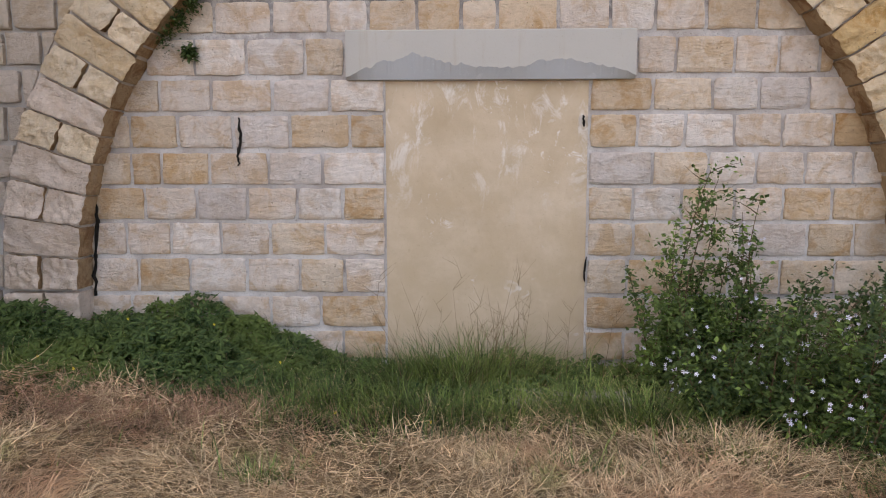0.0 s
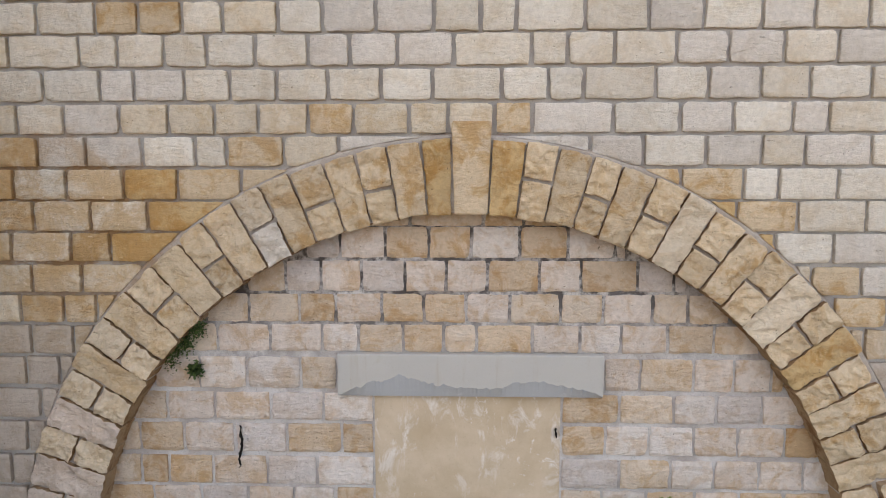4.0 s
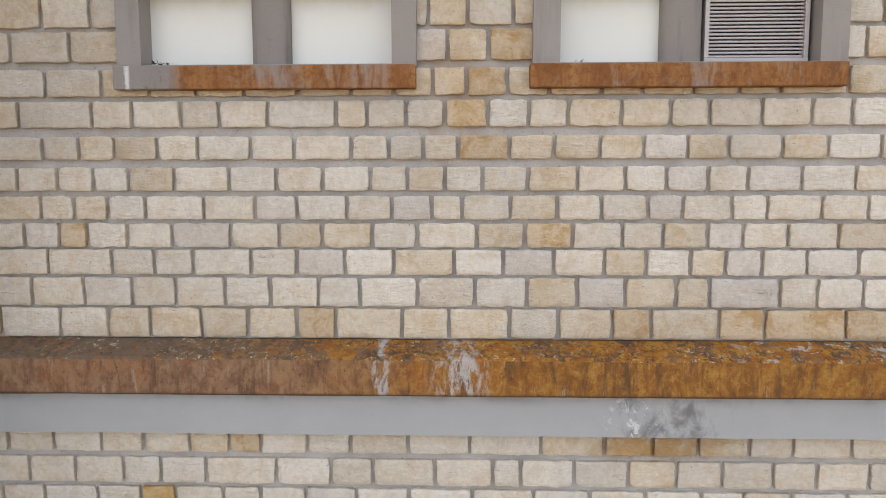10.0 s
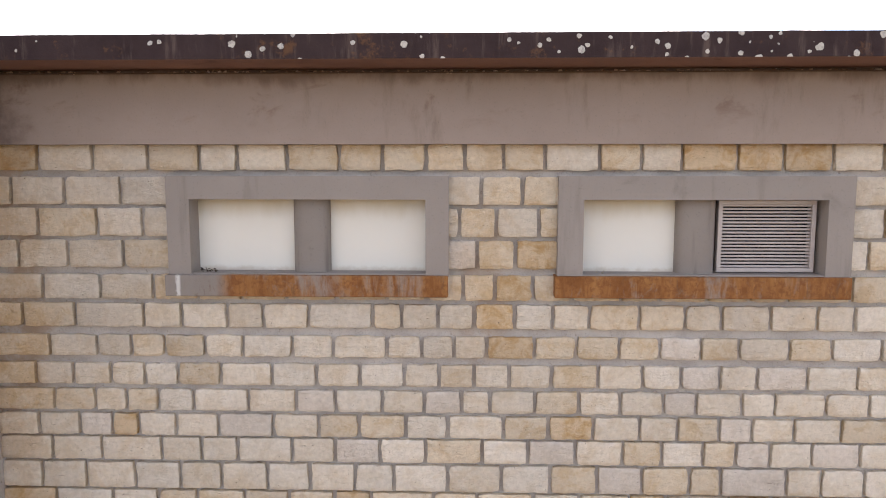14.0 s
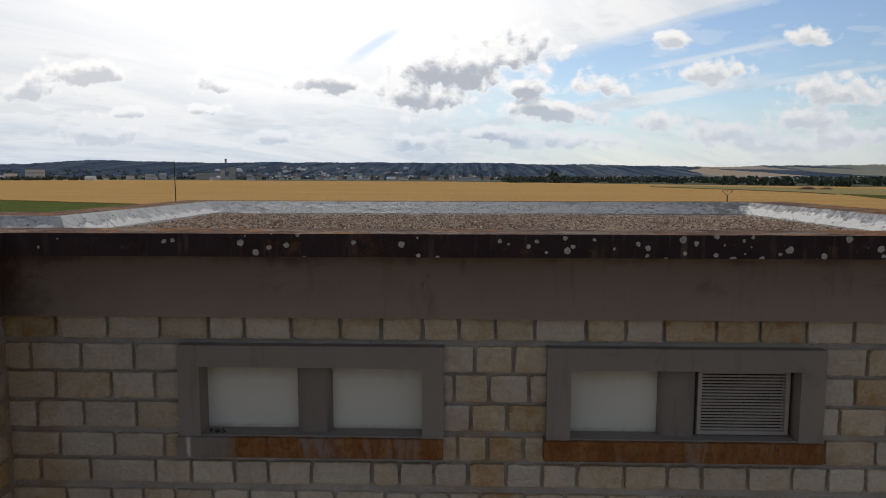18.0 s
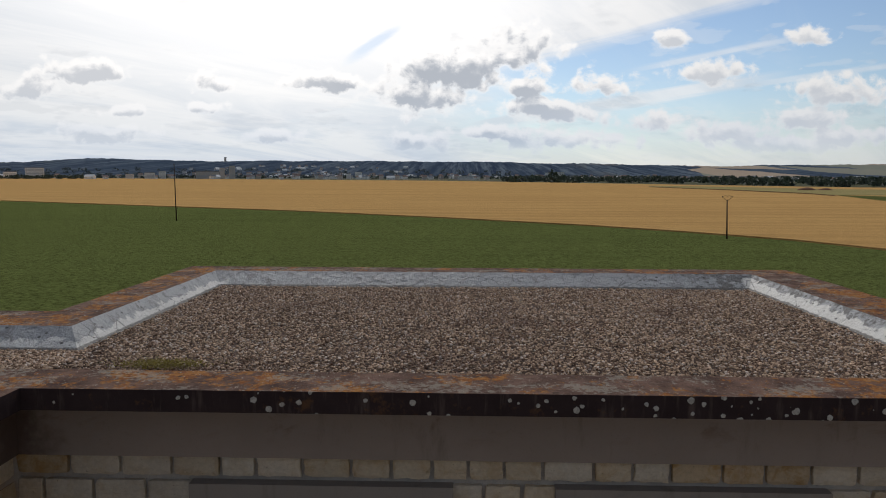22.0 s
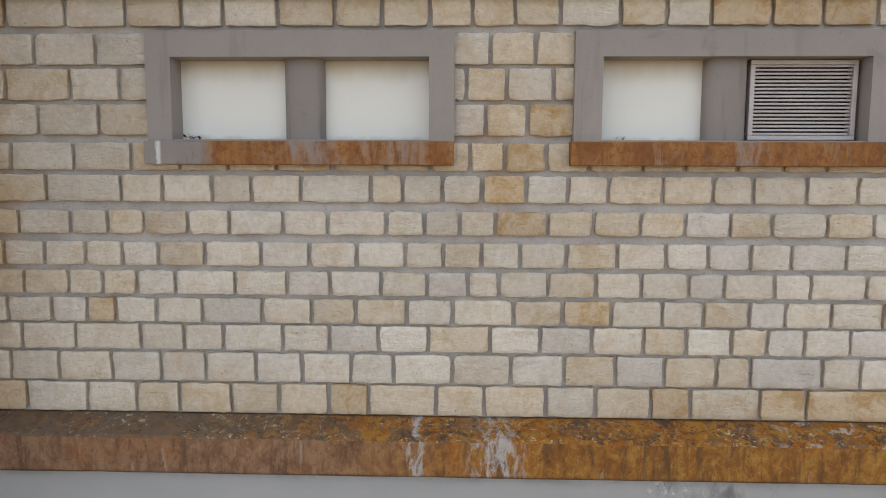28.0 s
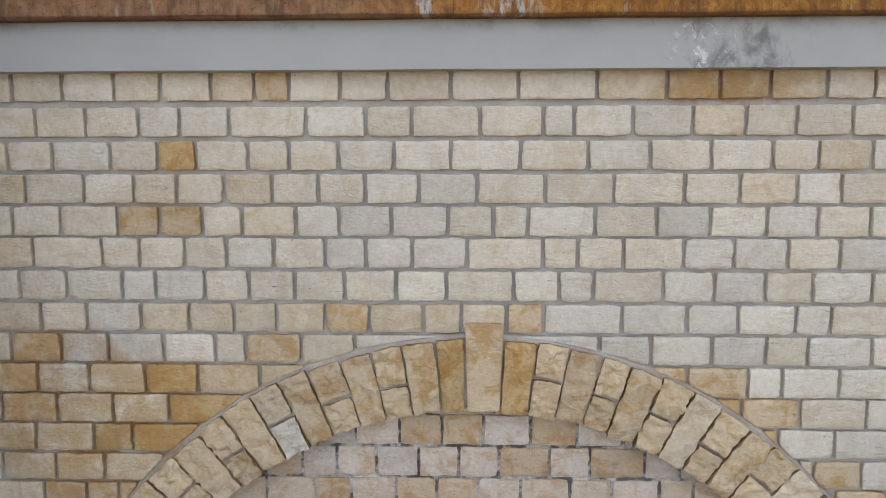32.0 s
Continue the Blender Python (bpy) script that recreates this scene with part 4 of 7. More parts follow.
course(wall_upper, 6.880, 7.096, [-352, -315, -274, -236, -202, -164, -129, -92, -60, -16, 28, 67, 105, 141, 179, 204, 256, 284], "cccwccwcwwcwygyygcw")
course(wall_upper, 6.636, 6.859, [-341, -294, -256, -223, -183, -147, -109, -79, -28, 8, 54, 91, 132, 161, 212, 246, 306], "owcyyyyoyyycyoyooo")

# ---- stone courses: lower wall ----
course(wall_lower, 5.711, 5.915, [-305, -267, -233, -196, -165, -140, -103, -69, -24, 24, 79, 128, 165, 200, 239, 272], "cwccyowwcwwyooycc")
course(wall_lower, 5.456, 5.663, [-326, -289, -250, -220, -184, -128, -85, -52, -3, 42, 64, 105, 147, 184, 219, 258, 291], "cccwwcwcccwwwycccc")
course(wall_lower, 5.215, 5.419, [-315, -272, -237, -209, -171, -141, -105, -65, -24, 26, 74, 118, 161, 204, 236, 273], "cwcOcccwwwcwcwcyw")
course(wall_lower, 4.975, 5.182, [-337, -293, -256, -224, -189, -154, -120, -86, -47, -5, 44, 93, 143, 182, 222, 253, 288], "ycwccyccwgccccywcw")
course(wall_lower, 4.737, 4.946, [-312, -269, -238, -206, -177, -137, -105, -67, -26, 7, 32, 80, 124, 162, 202, 238, 275], "ccoocywggccwcgwgcw")
course(wall_lower, 4.501, 4.716, [-334, -282, -254, -220, -189, -154, -116, -86, -52, -12, 43, 68, 101, 144, 180, 218, 255, 296], "yccccwcgggccccggcgcw")
course(wall_lower, 4.259, 4.472, [-310, -268, -243, -206, -173, -139, -102, -64, -27, 22, 55, 80, 130, 167, 203, 237, 279], "cwggccccwcwwcwgcwcg")
course(wall_lower, 4.023, 4.229, [-331, -296, -255, -219, -185, -153, -117, -84, -44, -16, 17, 44, 101, 148, 185, 226, 251, 292], "ycgyyyyoyyyogwgwgcg", arch=True)
course(wall_lower, 3.789, 3.997, [-317, -281, -239, -200, -177, -135, -95, 85, 123, 167, 206, 236, 282], "oggwcoy.gwgcgw", arch=True)
course(wall_lower, 3.548, 3.763, [-337, -297, -254, -214, -167, 150, 194, 219, 260, 303], "occOooowwwcg", arch=True)
course(wall_lower, 3.318, 3.530, [-323, -280, -237, 190, 233, 281], "occOocwwg", arch=True)
course(wall_lower, 3.091, 3.296, [-341, -296, -266, 218, 259, 303], "ycoOwggg", arch=True)
course(wall_lower, 2.857, 3.060, [-327, -289, 245, 280], "yyyogggg", arch=True)
course(wall_lower, 2.630, 2.830, [-337, -304, -279, 262, 300], "yooooygg", arch=True)
course(wall_lower, 2.390, 2.600, [-330, -298, 285, 320], "ccyyyogg", arch=True, stock=DULL)
course(wall_lower, 2.150, 2.360, [-336, -310, 275, 310], "cgcgyoyc", arch=True, stock=DULL)
course(wall_lower, 1.890, 2.110, [-326, 330], "ggcgyyc", arch=True, stock=DULL)
course(wall_lower, 1.630, 1.855, [-338, 315], "ggccyyc", arch=True, stock=DULL)
course(wall_lower, 1.370, 1.595, [-352, 345], "ggcyyc", arch=True, stock=DULL)
course(wall_lower, 1.110, 1.335, [-340, 330], "ggcyyc", arch=True, stock=DULL)
course(wall_lower, 0.850, 1.075, [-352, 345], "gcccyc", arch=True, stock=DULL)
course(wall_lower, 0.590, 0.815, [-340, 332], "ggccyc", arch=True, stock=DULL)
course(wall_lower, 0.330, 0.555, [-350, 345], "gcccyc", arch=True, stock=DULL)

# ---- stone courses: infill of the arch ----
T_MIX = "wcccyyoog"
DOOR = [(-0.76, 0.72)]


def infill(zb, zt, js, tones="", gaps=()):
    half = math.sqrt(max(0.0, (ARC_IN + 0.05) ** 2 - max(0, max(zt, ARC_Z) - 0.1 - ARC_Z) ** 2))
    js = [j for j in js if abs(j / 100 - ARC_X) < half - 0.06]
    course(wall_tymp, zb, zt, js, tones, TYMP, ARC_X - half, ARC_X + half, T_MIX, gaps, 0.008, 0.012, stock=DAMP)


infill(3.345, 3.440, [-45, 10, 40], "yyoo")
infill(3.104, 3.336, [-98, -64, -31, 1, 37, 73, 108], "gcoowowgg")
infill(2.850, 3.080, [-140, -113, -82, -49, -18, 13, 52, 83, 125, 152], "ygcgccocoggg")
infill(2.612, 2.826, [-169, -130, -102, -67, -35, -3, 30, 68, 100, 137, 163], "yyocoocyycyy")
infill(2.382, 2.589, [-194, -153, -113, -85, -51, -20, 5, 47, 83, 114, 149, 183], "yccwyoyocwcyy")
infill(2.090, 2.333, [-209, -172, -130, -102, 102, 129, 169, 199, 227], "cwwy#cyccoo", [(-1.03, 1.03)])
infill(1.837, 2.052, [-235, -198, -154, -113, -74, 70, 114, 155, 187, 221, 256], "yccgwo#ywgcyo", DOOR)
infill(1.581, 1.804, [-258, -223, -183, -142, -99, -74, 70, 104, 137, 171, 204, 239, 263], "yocgyo#owwccOoo", DOOR)
infill(1.319, 1.540, [-258, -236, -201, -158, -119, -74, 70, 115, 154, 187, 221, 254], "yoocgwo#ywccwyy", DOOR)
infill(1.066, 1.289, [-249, -211, -174, -138, -105, -74, 70, 102, 136, 173, 207, 241], "ocgcwo#yw.coo", DOOR)
infill(0.810, 1.036, [-264, -231, -194, -158, -118, -74, 70, 103, 137, 178, 225, 257], "ccwcyco#yc.oy", DOOR)
infill(0.536, 0.776, [-256, -218, -176, -137, -104, -74, 70, 99, 134, 171, 207, 245], "cowcyco#oy.yy", DOOR)
infill(0.282, 0.500, [-232, -196, -159, -122, -74, 70, 114, 151, 188, 224], "cccwo#oc.yy", DOOR)
infill(0.045, 0.245, [-255, -215, -176, -140, -106, -74, 70, 98, 136, 173], "cccgco#oc.y", DOOR)

# ---- the arch ring ----
arch = thing("stone_arch", "ring of rock-faced ochre voussoirs with a smooth keystone", "arch", kind="structure")
LEFT_JOINTS = [1.7, 5.3, 9.5, 13.5, 17.5, 21.9, 25.8, 29.9, 34.3, 38.2, 42.8, 47.5, 51.8, 55.8, 59.8, 63.8, 67.9, 72.0, 76.5, 81.0, 85.5, 90.0]
RIGHT_JOINTS = [3.3, 7.4, 11.4, 15.6, 19.3, 23.5, 27.6, 31.6, 35.9, 39.8, 44.0, 48.7, 52.6, 56.6, 60.6, 64.8, 69.0, 73.4, 77.8, 82.0, 86.0, 90.0]
LEFT_TONES = "Ooyoyogyoyoycycdcdddddddd"
RIGHT_TONES = "OyoooywyoywyOoooyyycccccc"
SPLIT_L, SPLIT_R = {2: 0.45, 4: 0.47, 6: 0.5, 8: 0.45, 10: 0.5, 12: 0.48, 14: 0.5, 16: 0.5, 18: 0.5, 20: 0.5}, \
    {1: 0.52, 3: 0.48, 5: 0.5, 7: 0.45, 9: 0.5, 11: 0.52, 13: 0.5, 15: 0.5, 17: 0.5, 19: 0.5}


def voussoir(a0, a1, r0, r1, tone, rough=0.018, face=-0.036):
    def bend(v):
        ang = v.x / 3.14
        r = v.z
        return Vector((ARC_X + r * math.sin(ang), v.y, ARC_Z + r * math.cos(ang)))
    g = 0.008
    return stone(arch, radians(a0) * 3.14 + g, radians(a1) * 3.14 - g, r0, r1, face + rs.uniform(-0.012, 0.008), tone, rough, None, "voussoir", bend, 13, 17, 0.23, ROCK)


for side, joints, tones, splits in ((-1, LEFT_JOINTS, LEFT_TONES, SPLIT_L), (1, RIGHT_JOINTS, RIGHT_TONES, SPLIT_R)):
    for i, (a, b) in enumerate(zip(joints, joints[1:])):
        lo, hi = (a, b) if side > 0 else (-b, -a)
        r1 = ARC_OUT + rs.uniform(-0.02, 0.015)
        if i in splits:
            mid = ARC_IN + (r1 - ARC_IN) * splits[i]
            voussoir(lo, hi, ARC_IN + rs.uniform(-0.01, 0.01), mid - 0.012, tones[i])
            voussoir(lo, hi, mid + 0.012, r1, rs.choice("yoyc") if tones[i] in "yo" else rs.choice((tones[i], "c")))
        else:
            voussoir(lo, hi, ARC_IN + rs.uniform(-0.01, 0.01), r1, tones[i])
    # jamb stones below the springing
    z = ARC_Z
    while z > -0.3:
        x0, x1 = (ARC_X - ARC_OUT, ARC_X - ARC_IN) if side < 0 else (ARC_X + ARC_IN, ARC_X + ARC_OUT)
        cut = x0 + (x1 - x0) * rs.uniform(0.4, 0.6)
        stone(arch, x0, cut - 0.01, z - 0.25, z - 0.02, -0.035, "d" if side < 0 else "c", 0.013, None, "jamb_stone", deep=0.23, stock=ROCK)
        stone(arch, cut + 0.01, x1, z - 0.25, z - 0.02, -0.035, "d" if side < 0 else rs.choice("cy"), 0.013, None, "jamb_stone", deep=0.23, stock=ROCK)
        z -= 0.26


def arch_bed():
    """The mortar between the voussoirs, a little behind their faces."""
    verts, faces, n = [], [], 72
    for k in range(n + 1):
        a = -math.pi / 2 + math.pi * k / n
        for r, y in ((ARC_IN + 0.015, 0.14), (ARC_IN + 0.015, -0.004), (ARC_OUT + 0.012, -0.004), (ARC_OUT + 0.030, 0.012), (ARC_OUT + 0.045, 0.05)):
            verts.append((ARC_X + r * math.sin(a), y, ARC_Z + r * math.cos(a)))
    for k in range(n):
        for i in range(4):
            faces.append((5 * k + i, 5 * k + 5 + i, 5 * k + 6 + i, 5 * k + 1 + i))
    part("mortar_bed", mesh_of("mortar_bed", verts, faces, ARCH_MORTAR), arch, "brown-grey mortar between the voussoirs")


arch_bed()


def keystone():
    bm = bmesh.new()
    pts = [(-0.113, 3.44), (0.121, 3.44), (0.150, 4.10), (-0.134, 4.10)]
    f = [bm.verts.new((x, -0.055, z)) for x, z in pts]
    b = [bm.verts.new((x, 0.2, z)) for x, z in pts]
    bm.faces.new(f)
    bm.faces.new(b[::-1])
    for i in range(4):
        bm.faces.new((f[i], b[i], b[(i + 1) % 4], f[(i + 1) % 4]))
    bmesh.ops.bevel(bm, geom=list(bm.edges), offset=0.008, segments=2, affect="EDGES")
    part("keystone", bm_mesh("keystone", bm, STONES["o"]), arch, "smooth tapered keystone")


keystone()

# ---- walled-up doorway ----
def render_material():
    m = Mat("ochre_render", 0.9, 0.15)
    col = m.mix(m.ramp(m.noise(2.2, 5, 0.6), 0.35, 0.68), (0.50, 0.390, 0.265), (0.61, 0.490, 0.36))
    damp = m.ramp(m.noise(1.5, 4, 0.55, m.scaled(1.2, 1, 0.8)), 0.52, 0.66)
    col = m.mix(m.math("MULTIPLY", damp, 0.5), col, (0.42, 0.31, 0.20))
    lime = m.math("MULTIPLY", m.ramp(m.noise(5.0, 7, 0.70, m.scaled(1, 1, 0.6), 0.7), 0.52, 0.66), m.ramp(m.axis(2), 0.9, 1.7))
    col = m.mix(m.math("MULTIPLY", lime, 0.8), col, (0.74, 0.69, 0.64))
    splash = m.math("MULTIPLY", m.ramp(m.noise(11, 6, 0.72, None, 0.9), 0.58, 0.64), m.ramp(m.noise(1.6, 3, 0.6), 0.48, 0.60))
    col = m.mix(m.math("MULTIPLY", splash, 0.7), col, (0.76, 0.73, 0.70))
    wet = m.math("MULTIPLY", m.ramp(m.math("SUBTRACT", m.axis(0), m.math("MULTIPLY", m.axis(2), 0.35)), 0.15, 0.75), m.ramp(m.noise(2.4, 5, 0.65), 0.40, 0.58))
    col = m.mix(m.math("MULTIPLY", wet, 0.6), col, (0.44, 0.33, 0.235))
    col = m.mix(m.ramp(m.noise(60, 3, 0.6), 0.6, 0.75, 0, 0.25), col, (0.30, 0.24, 0.15))
    return m.done(col, m.math("ADD", m.noise(9, 4, 0.6), m.math("MULTIPLY", m.noise(120, 3, 0.6), 0.3)), 0.006, 0.5)


def door_panel():
    nx, nz = 18, 26
    x0, x1, z0, z1 = -0.735, 0.695, -0.3, 2.06
    verts = [(x0 + (x1 - x0) * i / nx, TYMP + 0.022 + 0.006 * noise.noise((i * 0.4, j * 0.4, 2)), z0 + (z1 - z0) * j / nz) for j in range(nz + 1) for i in range(nx + 1)]
    k = len(verts)
    verts += [(x0, 0.45, z0), (x1, 0.45, z0), (x1, 0.45, z1), (x0, 0.45, z1)]
    n = nx + 1
    faces = [(j * n + i, j * n + i + 1, (j + 1) * n + i + 1, (j + 1) * n + i) for j in range(nz) for i in range(nx)]
    faces += [(k, k + 3, k + 2, k + 1)]
    return tagged(part("door_infill", mesh_of("door_infill", verts, faces, render_material(), True)),
                  "doorway walled up and rendered in stained ochre plaster", "walled-up door", kind="structure")


door_panel()


def lintel():
    """A heavy concrete lintel, its lower face broken back along an uneven chamfer."""
    x0, x1, z0, z1, n = -1.0, 1.0, 2.045, 2.378, 130
    bm = bmesh.new()
    rows = []
    for i in range(n + 1):
        u = i / n
        x = x0 + (x1 - x0) * u
        cut = 0.065 + 0.095 * math.exp(-((u - 0.25) / 0.15) ** 2) + 0.065 * math.exp(-((u - 0.74) / 0.12) ** 2) + 0.03 * noise.noise((x * 5, 0.3, 5)) + 0.025 * noise.noise((x * 14, 0.3, 5)) + 0.016 * noise.noise((x * 37, 0.3, 5))
        cut *= min(1.0, min(u, 1 - u) * 9 + 0.25)
        pts = [(0.3, z0), (0.122, z0), (0.106, z0 + cut * 0.45), (0.085, z0 + cut), (0.083, z1 - 0.008), (0.092, z1), (0.3, z1)]
        rows.append([bm.verts.new((x, y, z)) for y, z in pts])
    for a, b in zip(rows, rows[1:]):
        for i in range(7):
            f = bm.faces.new((a[i], a[(i + 1) % 7], b[(i + 1) % 7], b[i]))
            f.material_index = 1 if i in (1, 2) else 0
    bm.faces.new(rows[0])
    bm.faces.new(rows[-1][::-1])
    broken = concrete_material("concrete_broken_edge", (0.35, 0.355, 0.36), (0.47, 0.47, 0.475), 0.1, 0.5, (0.60, 0.60, 0.60))
    return tagged(part("lintel", bm_mesh("lintel", bm, [LINTEL, broken])), "chipped grey concrete lintel over the walled-up doorway", "lintel", kind="structure")


lintel()

# ---- belt course ----
belt = thing("belt_course", "grey concrete beam under a lichen-covered sloping ledge", "ledge", kind="structure")
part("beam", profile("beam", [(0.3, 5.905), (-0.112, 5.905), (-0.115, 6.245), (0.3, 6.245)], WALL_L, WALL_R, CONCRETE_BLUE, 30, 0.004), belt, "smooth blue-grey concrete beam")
part("ledge", profile("ledge", [(0.3, 6.243), (-0.195, 6.237), (-0.215, 6.255), (-0.222, 6.515), (-0.205, 6.535), (0.012, 6.618), (0.3, 6.618)],
                      WALL_L, WALL_R, [RUST, RUST_TOP], 60, 0.006, (3, 4)), belt, "sloping ledge stained orange by rust and lichen")

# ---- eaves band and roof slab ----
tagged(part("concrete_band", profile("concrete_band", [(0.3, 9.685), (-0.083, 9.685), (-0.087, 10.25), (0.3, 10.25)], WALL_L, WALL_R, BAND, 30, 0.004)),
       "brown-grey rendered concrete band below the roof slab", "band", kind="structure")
Z_TOP, Z_BOT, Z_GRAVEL = 10.412, 10.242, 10.225
YF, YB, XL, XR = -0.57, 6.30, -3.40, 5.45
WYF, WYB, WXL = -1.9, 2.30, -8.6
YI, XI_L, XI_R, YI_B, WYI = -0.066, -4.20, 4.62, 5.72, 1.50


def slab_piece(name, x0, x1, y0, y1, parent, bumps=0.004):
    """A run of the roof slab's rim: dark lichen-spotted edges, weathered orange-brown top."""
    bm = bmesh.new()
    nx, ny = max(2, int((x1 - x0) / 0.25)), max(2, int((y1 - y0) / 0.25))
    def z_at(x, y):
        return Z_TOP + bumps * noise.noise((x * 3, y * 3, 1))
    top = [[bm.verts.new((x0 + (x1 - x0) * i / nx, y0 + (y1 - y0) * j / ny, z_at(x0 + (x1 - x0) * i / nx, y0 + (y1 - y0) * j / ny))) for i in range(nx + 1)] for j in range(ny + 1)]
    for j in range(ny):
        for i in range(nx):
            bm.faces.new((top[j][i], top[j][i + 1], top[j + 1][i + 1], top[j + 1][i])).material_index = 1
    rim = top[0] + [r[-1] for r in top[1:]] + top[-1][-2::-1] + [r[0] for r in top[-2:0:-1]]
    low = [bm.verts.new((v.co.x, v.co.y, Z_BOT)) for v in rim]
    for i in range(len(rim)):
        k = (i + 1) % len(rim)
        bm.faces.new((rim[i], low[i], low[k], rim[k]))
    bm.faces.new(low).material_index = 2
    return part(name, bm_mesh(name, bm, [SLAB_EDGE, COPING, UNDERSIDE]), parent)


roof = thing("roof_slab", "flat concrete roof slab with a lichen-spotted overhanging rim", "roof", kind="structure")
slab_piece("front_rim", XL, XR, YF, YI, roof)
slab_piece("wing_side_rim", XI_L + 0.2, XL, WYF, YI, roof)
slab_piece("wing_front_rim", WXL, XI_L + 0.2, WYF, WYF + 0.5, roof)
slab_piece("wing_back_rim", WXL, XI_L, WYI, WYB, roof)
slab_piece("left_rim", XI_L - 0.62, XI_L, WYB, YB, roof)
slab_piece("rear_rim", XI_L, XR, YI_B, YB, roof)
slab_piece("right_rim", XI_R, XR, YI, YI_B, roof)


def membrane_material():
    """Silver-painted roofing felt: blue-grey and soot-spotted at the back, chalk-white and torn along the sides."""
    m = Mat("silver_roof_membrane", 0.55, 0.4)
    col = m.mix(m.noise(3, 5, 0.65), (0.25, 0.265, 0.285), (0.40, 0.41, 0.425))
    crease = m.noise(1.0, 6, 0.72, m.scaled(6, 6, 3.0), 0.8)
    col = m.mix(m.ramp(crease, 0.50, 0.66, 0, 0.7), col, (0.13, 0.125, 0.12))
    side = m.math("MAXIMUM", m.ramp(m.axis(0), -3.85, -3.97), m.ramp(m.axis(0), 4.36, 4.43))
    rag = m.math("ADD", m.axis(2), m.math("MULTIPLY", m.math("SUBTRACT", m.noise(4.5, 6, 0.7, None, 0.4), 0.5), 0.22))
    east = m.ramp(m.axis(0), 0, 1, 10.305, 10.345)
    white = m.math("MULTIPLY", side, m.ramp(m.math("SUBTRACT", rag, east), -0.008, 0.012, 1, 0))
    col = m.mix(m.math("MULTIPLY", white, 0.9), col, (0.70, 0.69, 0.66))
    spots = m.math("MULTIPLY", m.ramp(m.cells(7.5, vec=m.scaled(1, 1, 1.6)), 0.13, 0.19, 1, 0), m.ramp(m.math("ADD", m.noise(1.7, 3, 0.6), m.ramp(m.axis(0), 0.5, 4.4, 0, 0.10)), 0.50, 0.58))
    col = m.mix(m.math("MULTIPLY", spots, 0.85), col, (0.035, 0.033, 0.031))
    crack = m.math("MULTIPLY", m.ramp(m.cells(3.0, "DISTANCE_TO_EDGE", m.scaled(1, 1, 2)), 0.0, 0.03, 1, 0), m.ramp(m.noise(2.3, 4, 0.6), 0.48, 0.58))
    col = m.mix(m.math("MULTIPLY", crack, 0.7), col, (0.05, 0.05, 0.05))
    corner = m.math("MULTIPLY", m.ramp(m.axis(0), 2.6, 4.2), m.ramp(m.noise(5, 6, 0.7, m.scaled(1, 1, 1.5)), 0.44, 0.56))
    col = m.mix(m.math("MULTIPLY", m.math("MULTIPLY", corner, m.math("SUBTRACT", 1.0, white)), 0.75), col, (0.07, 0.065, 0.06))
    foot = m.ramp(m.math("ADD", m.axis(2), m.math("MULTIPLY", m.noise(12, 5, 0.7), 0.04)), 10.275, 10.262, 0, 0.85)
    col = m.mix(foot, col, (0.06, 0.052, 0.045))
    return m.done(col, m.math("ADD", m.noise(9, 6, 0.65), crease), 0.035, 0.9)


MEMBRANE = membrane_material()


def upstand(name, top0, top1, foot0, foot1):
    """A cant strip of roofing membrane between the rim and the gravel."""
    n = 40
    verts, faces = [], []
    for i in range(n + 1):
        u = i / n
        for v in range(5):
            f = v / 4
            x = (top0[0] * (1 - u) + top1[0] * u) * (1 - f) + (foot0[0] * (1 - u) + foot1[0] * u) * f
            y = (top0[1] * (1 - u) + top1[1] * u) * (1 - f) + (foot0[1] * (1 - u) + foot1[1] * u) * f
            z = (Z_TOP + 0.006) * (1 - f) + (Z_GRAVEL - 0.02) * f
            d = 0.02 * noise.noise((x * 4, y * 4, z * 6)) * (1 if 0 < v < 4 else 0.2)
            verts.append((x, y, z + d))
    faces = [(i * 5 + v, (i + 1) * 5 + v, (i + 1) * 5 + v + 1, i * 5 + v + 1) for i in range(n) for v in range(4)]
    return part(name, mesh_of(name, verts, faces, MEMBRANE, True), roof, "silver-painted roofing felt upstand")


F_L, F_R, F_B, F_W = -3.95, 4.40, 5.30, 1.18
upstand("upstand", (XI_L, WYI), (XI_L, YI_B), (F_L, F_W), (F_L, F_B))
upstand("upstand", (XI_L, YI_B), (XI_R, YI_B), (F_L, F_B), (F_R, F_B))
upstand("upstand", (XI_R, YI_B), (XI_R, YI), (F_R, F_B), (F_R, YI))
upstand("upstand", (WXL, WYI), (XI_L, WYI), (WXL, F_W), (F_L, F_W))


def gravel_bed_material():
    m = Mat("gravel_bed", 0.95, 0.15)
    col = m.mix(m.noise(60, 3, 0.6), (0.075, 0.05, 0.042), (0.17, 0.12, 0.095))
    return m.done(col, m.cells(38), 0.02, 0.9)


GRAVEL_BED = gravel_bed_material()
bed = [(WXL, WYF + 0.4), (XI_L + 0.3, WYF + 0.4), (XI_L + 0.3, YI - 0.1), (XI_R + 0.1, YI - 0.1), (XI_R + 0.1, YI_B + 0.1), (XI_L, YI_B + 0.1), (XI_L, WYI + 0.1), (WXL, WYI + 0.1)]
part("deck", mesh_of("deck", [(x, y, Z_GRAVEL - 0.012) for x, y in bed], [tuple(range(8))], GRAVEL_BED), roof)


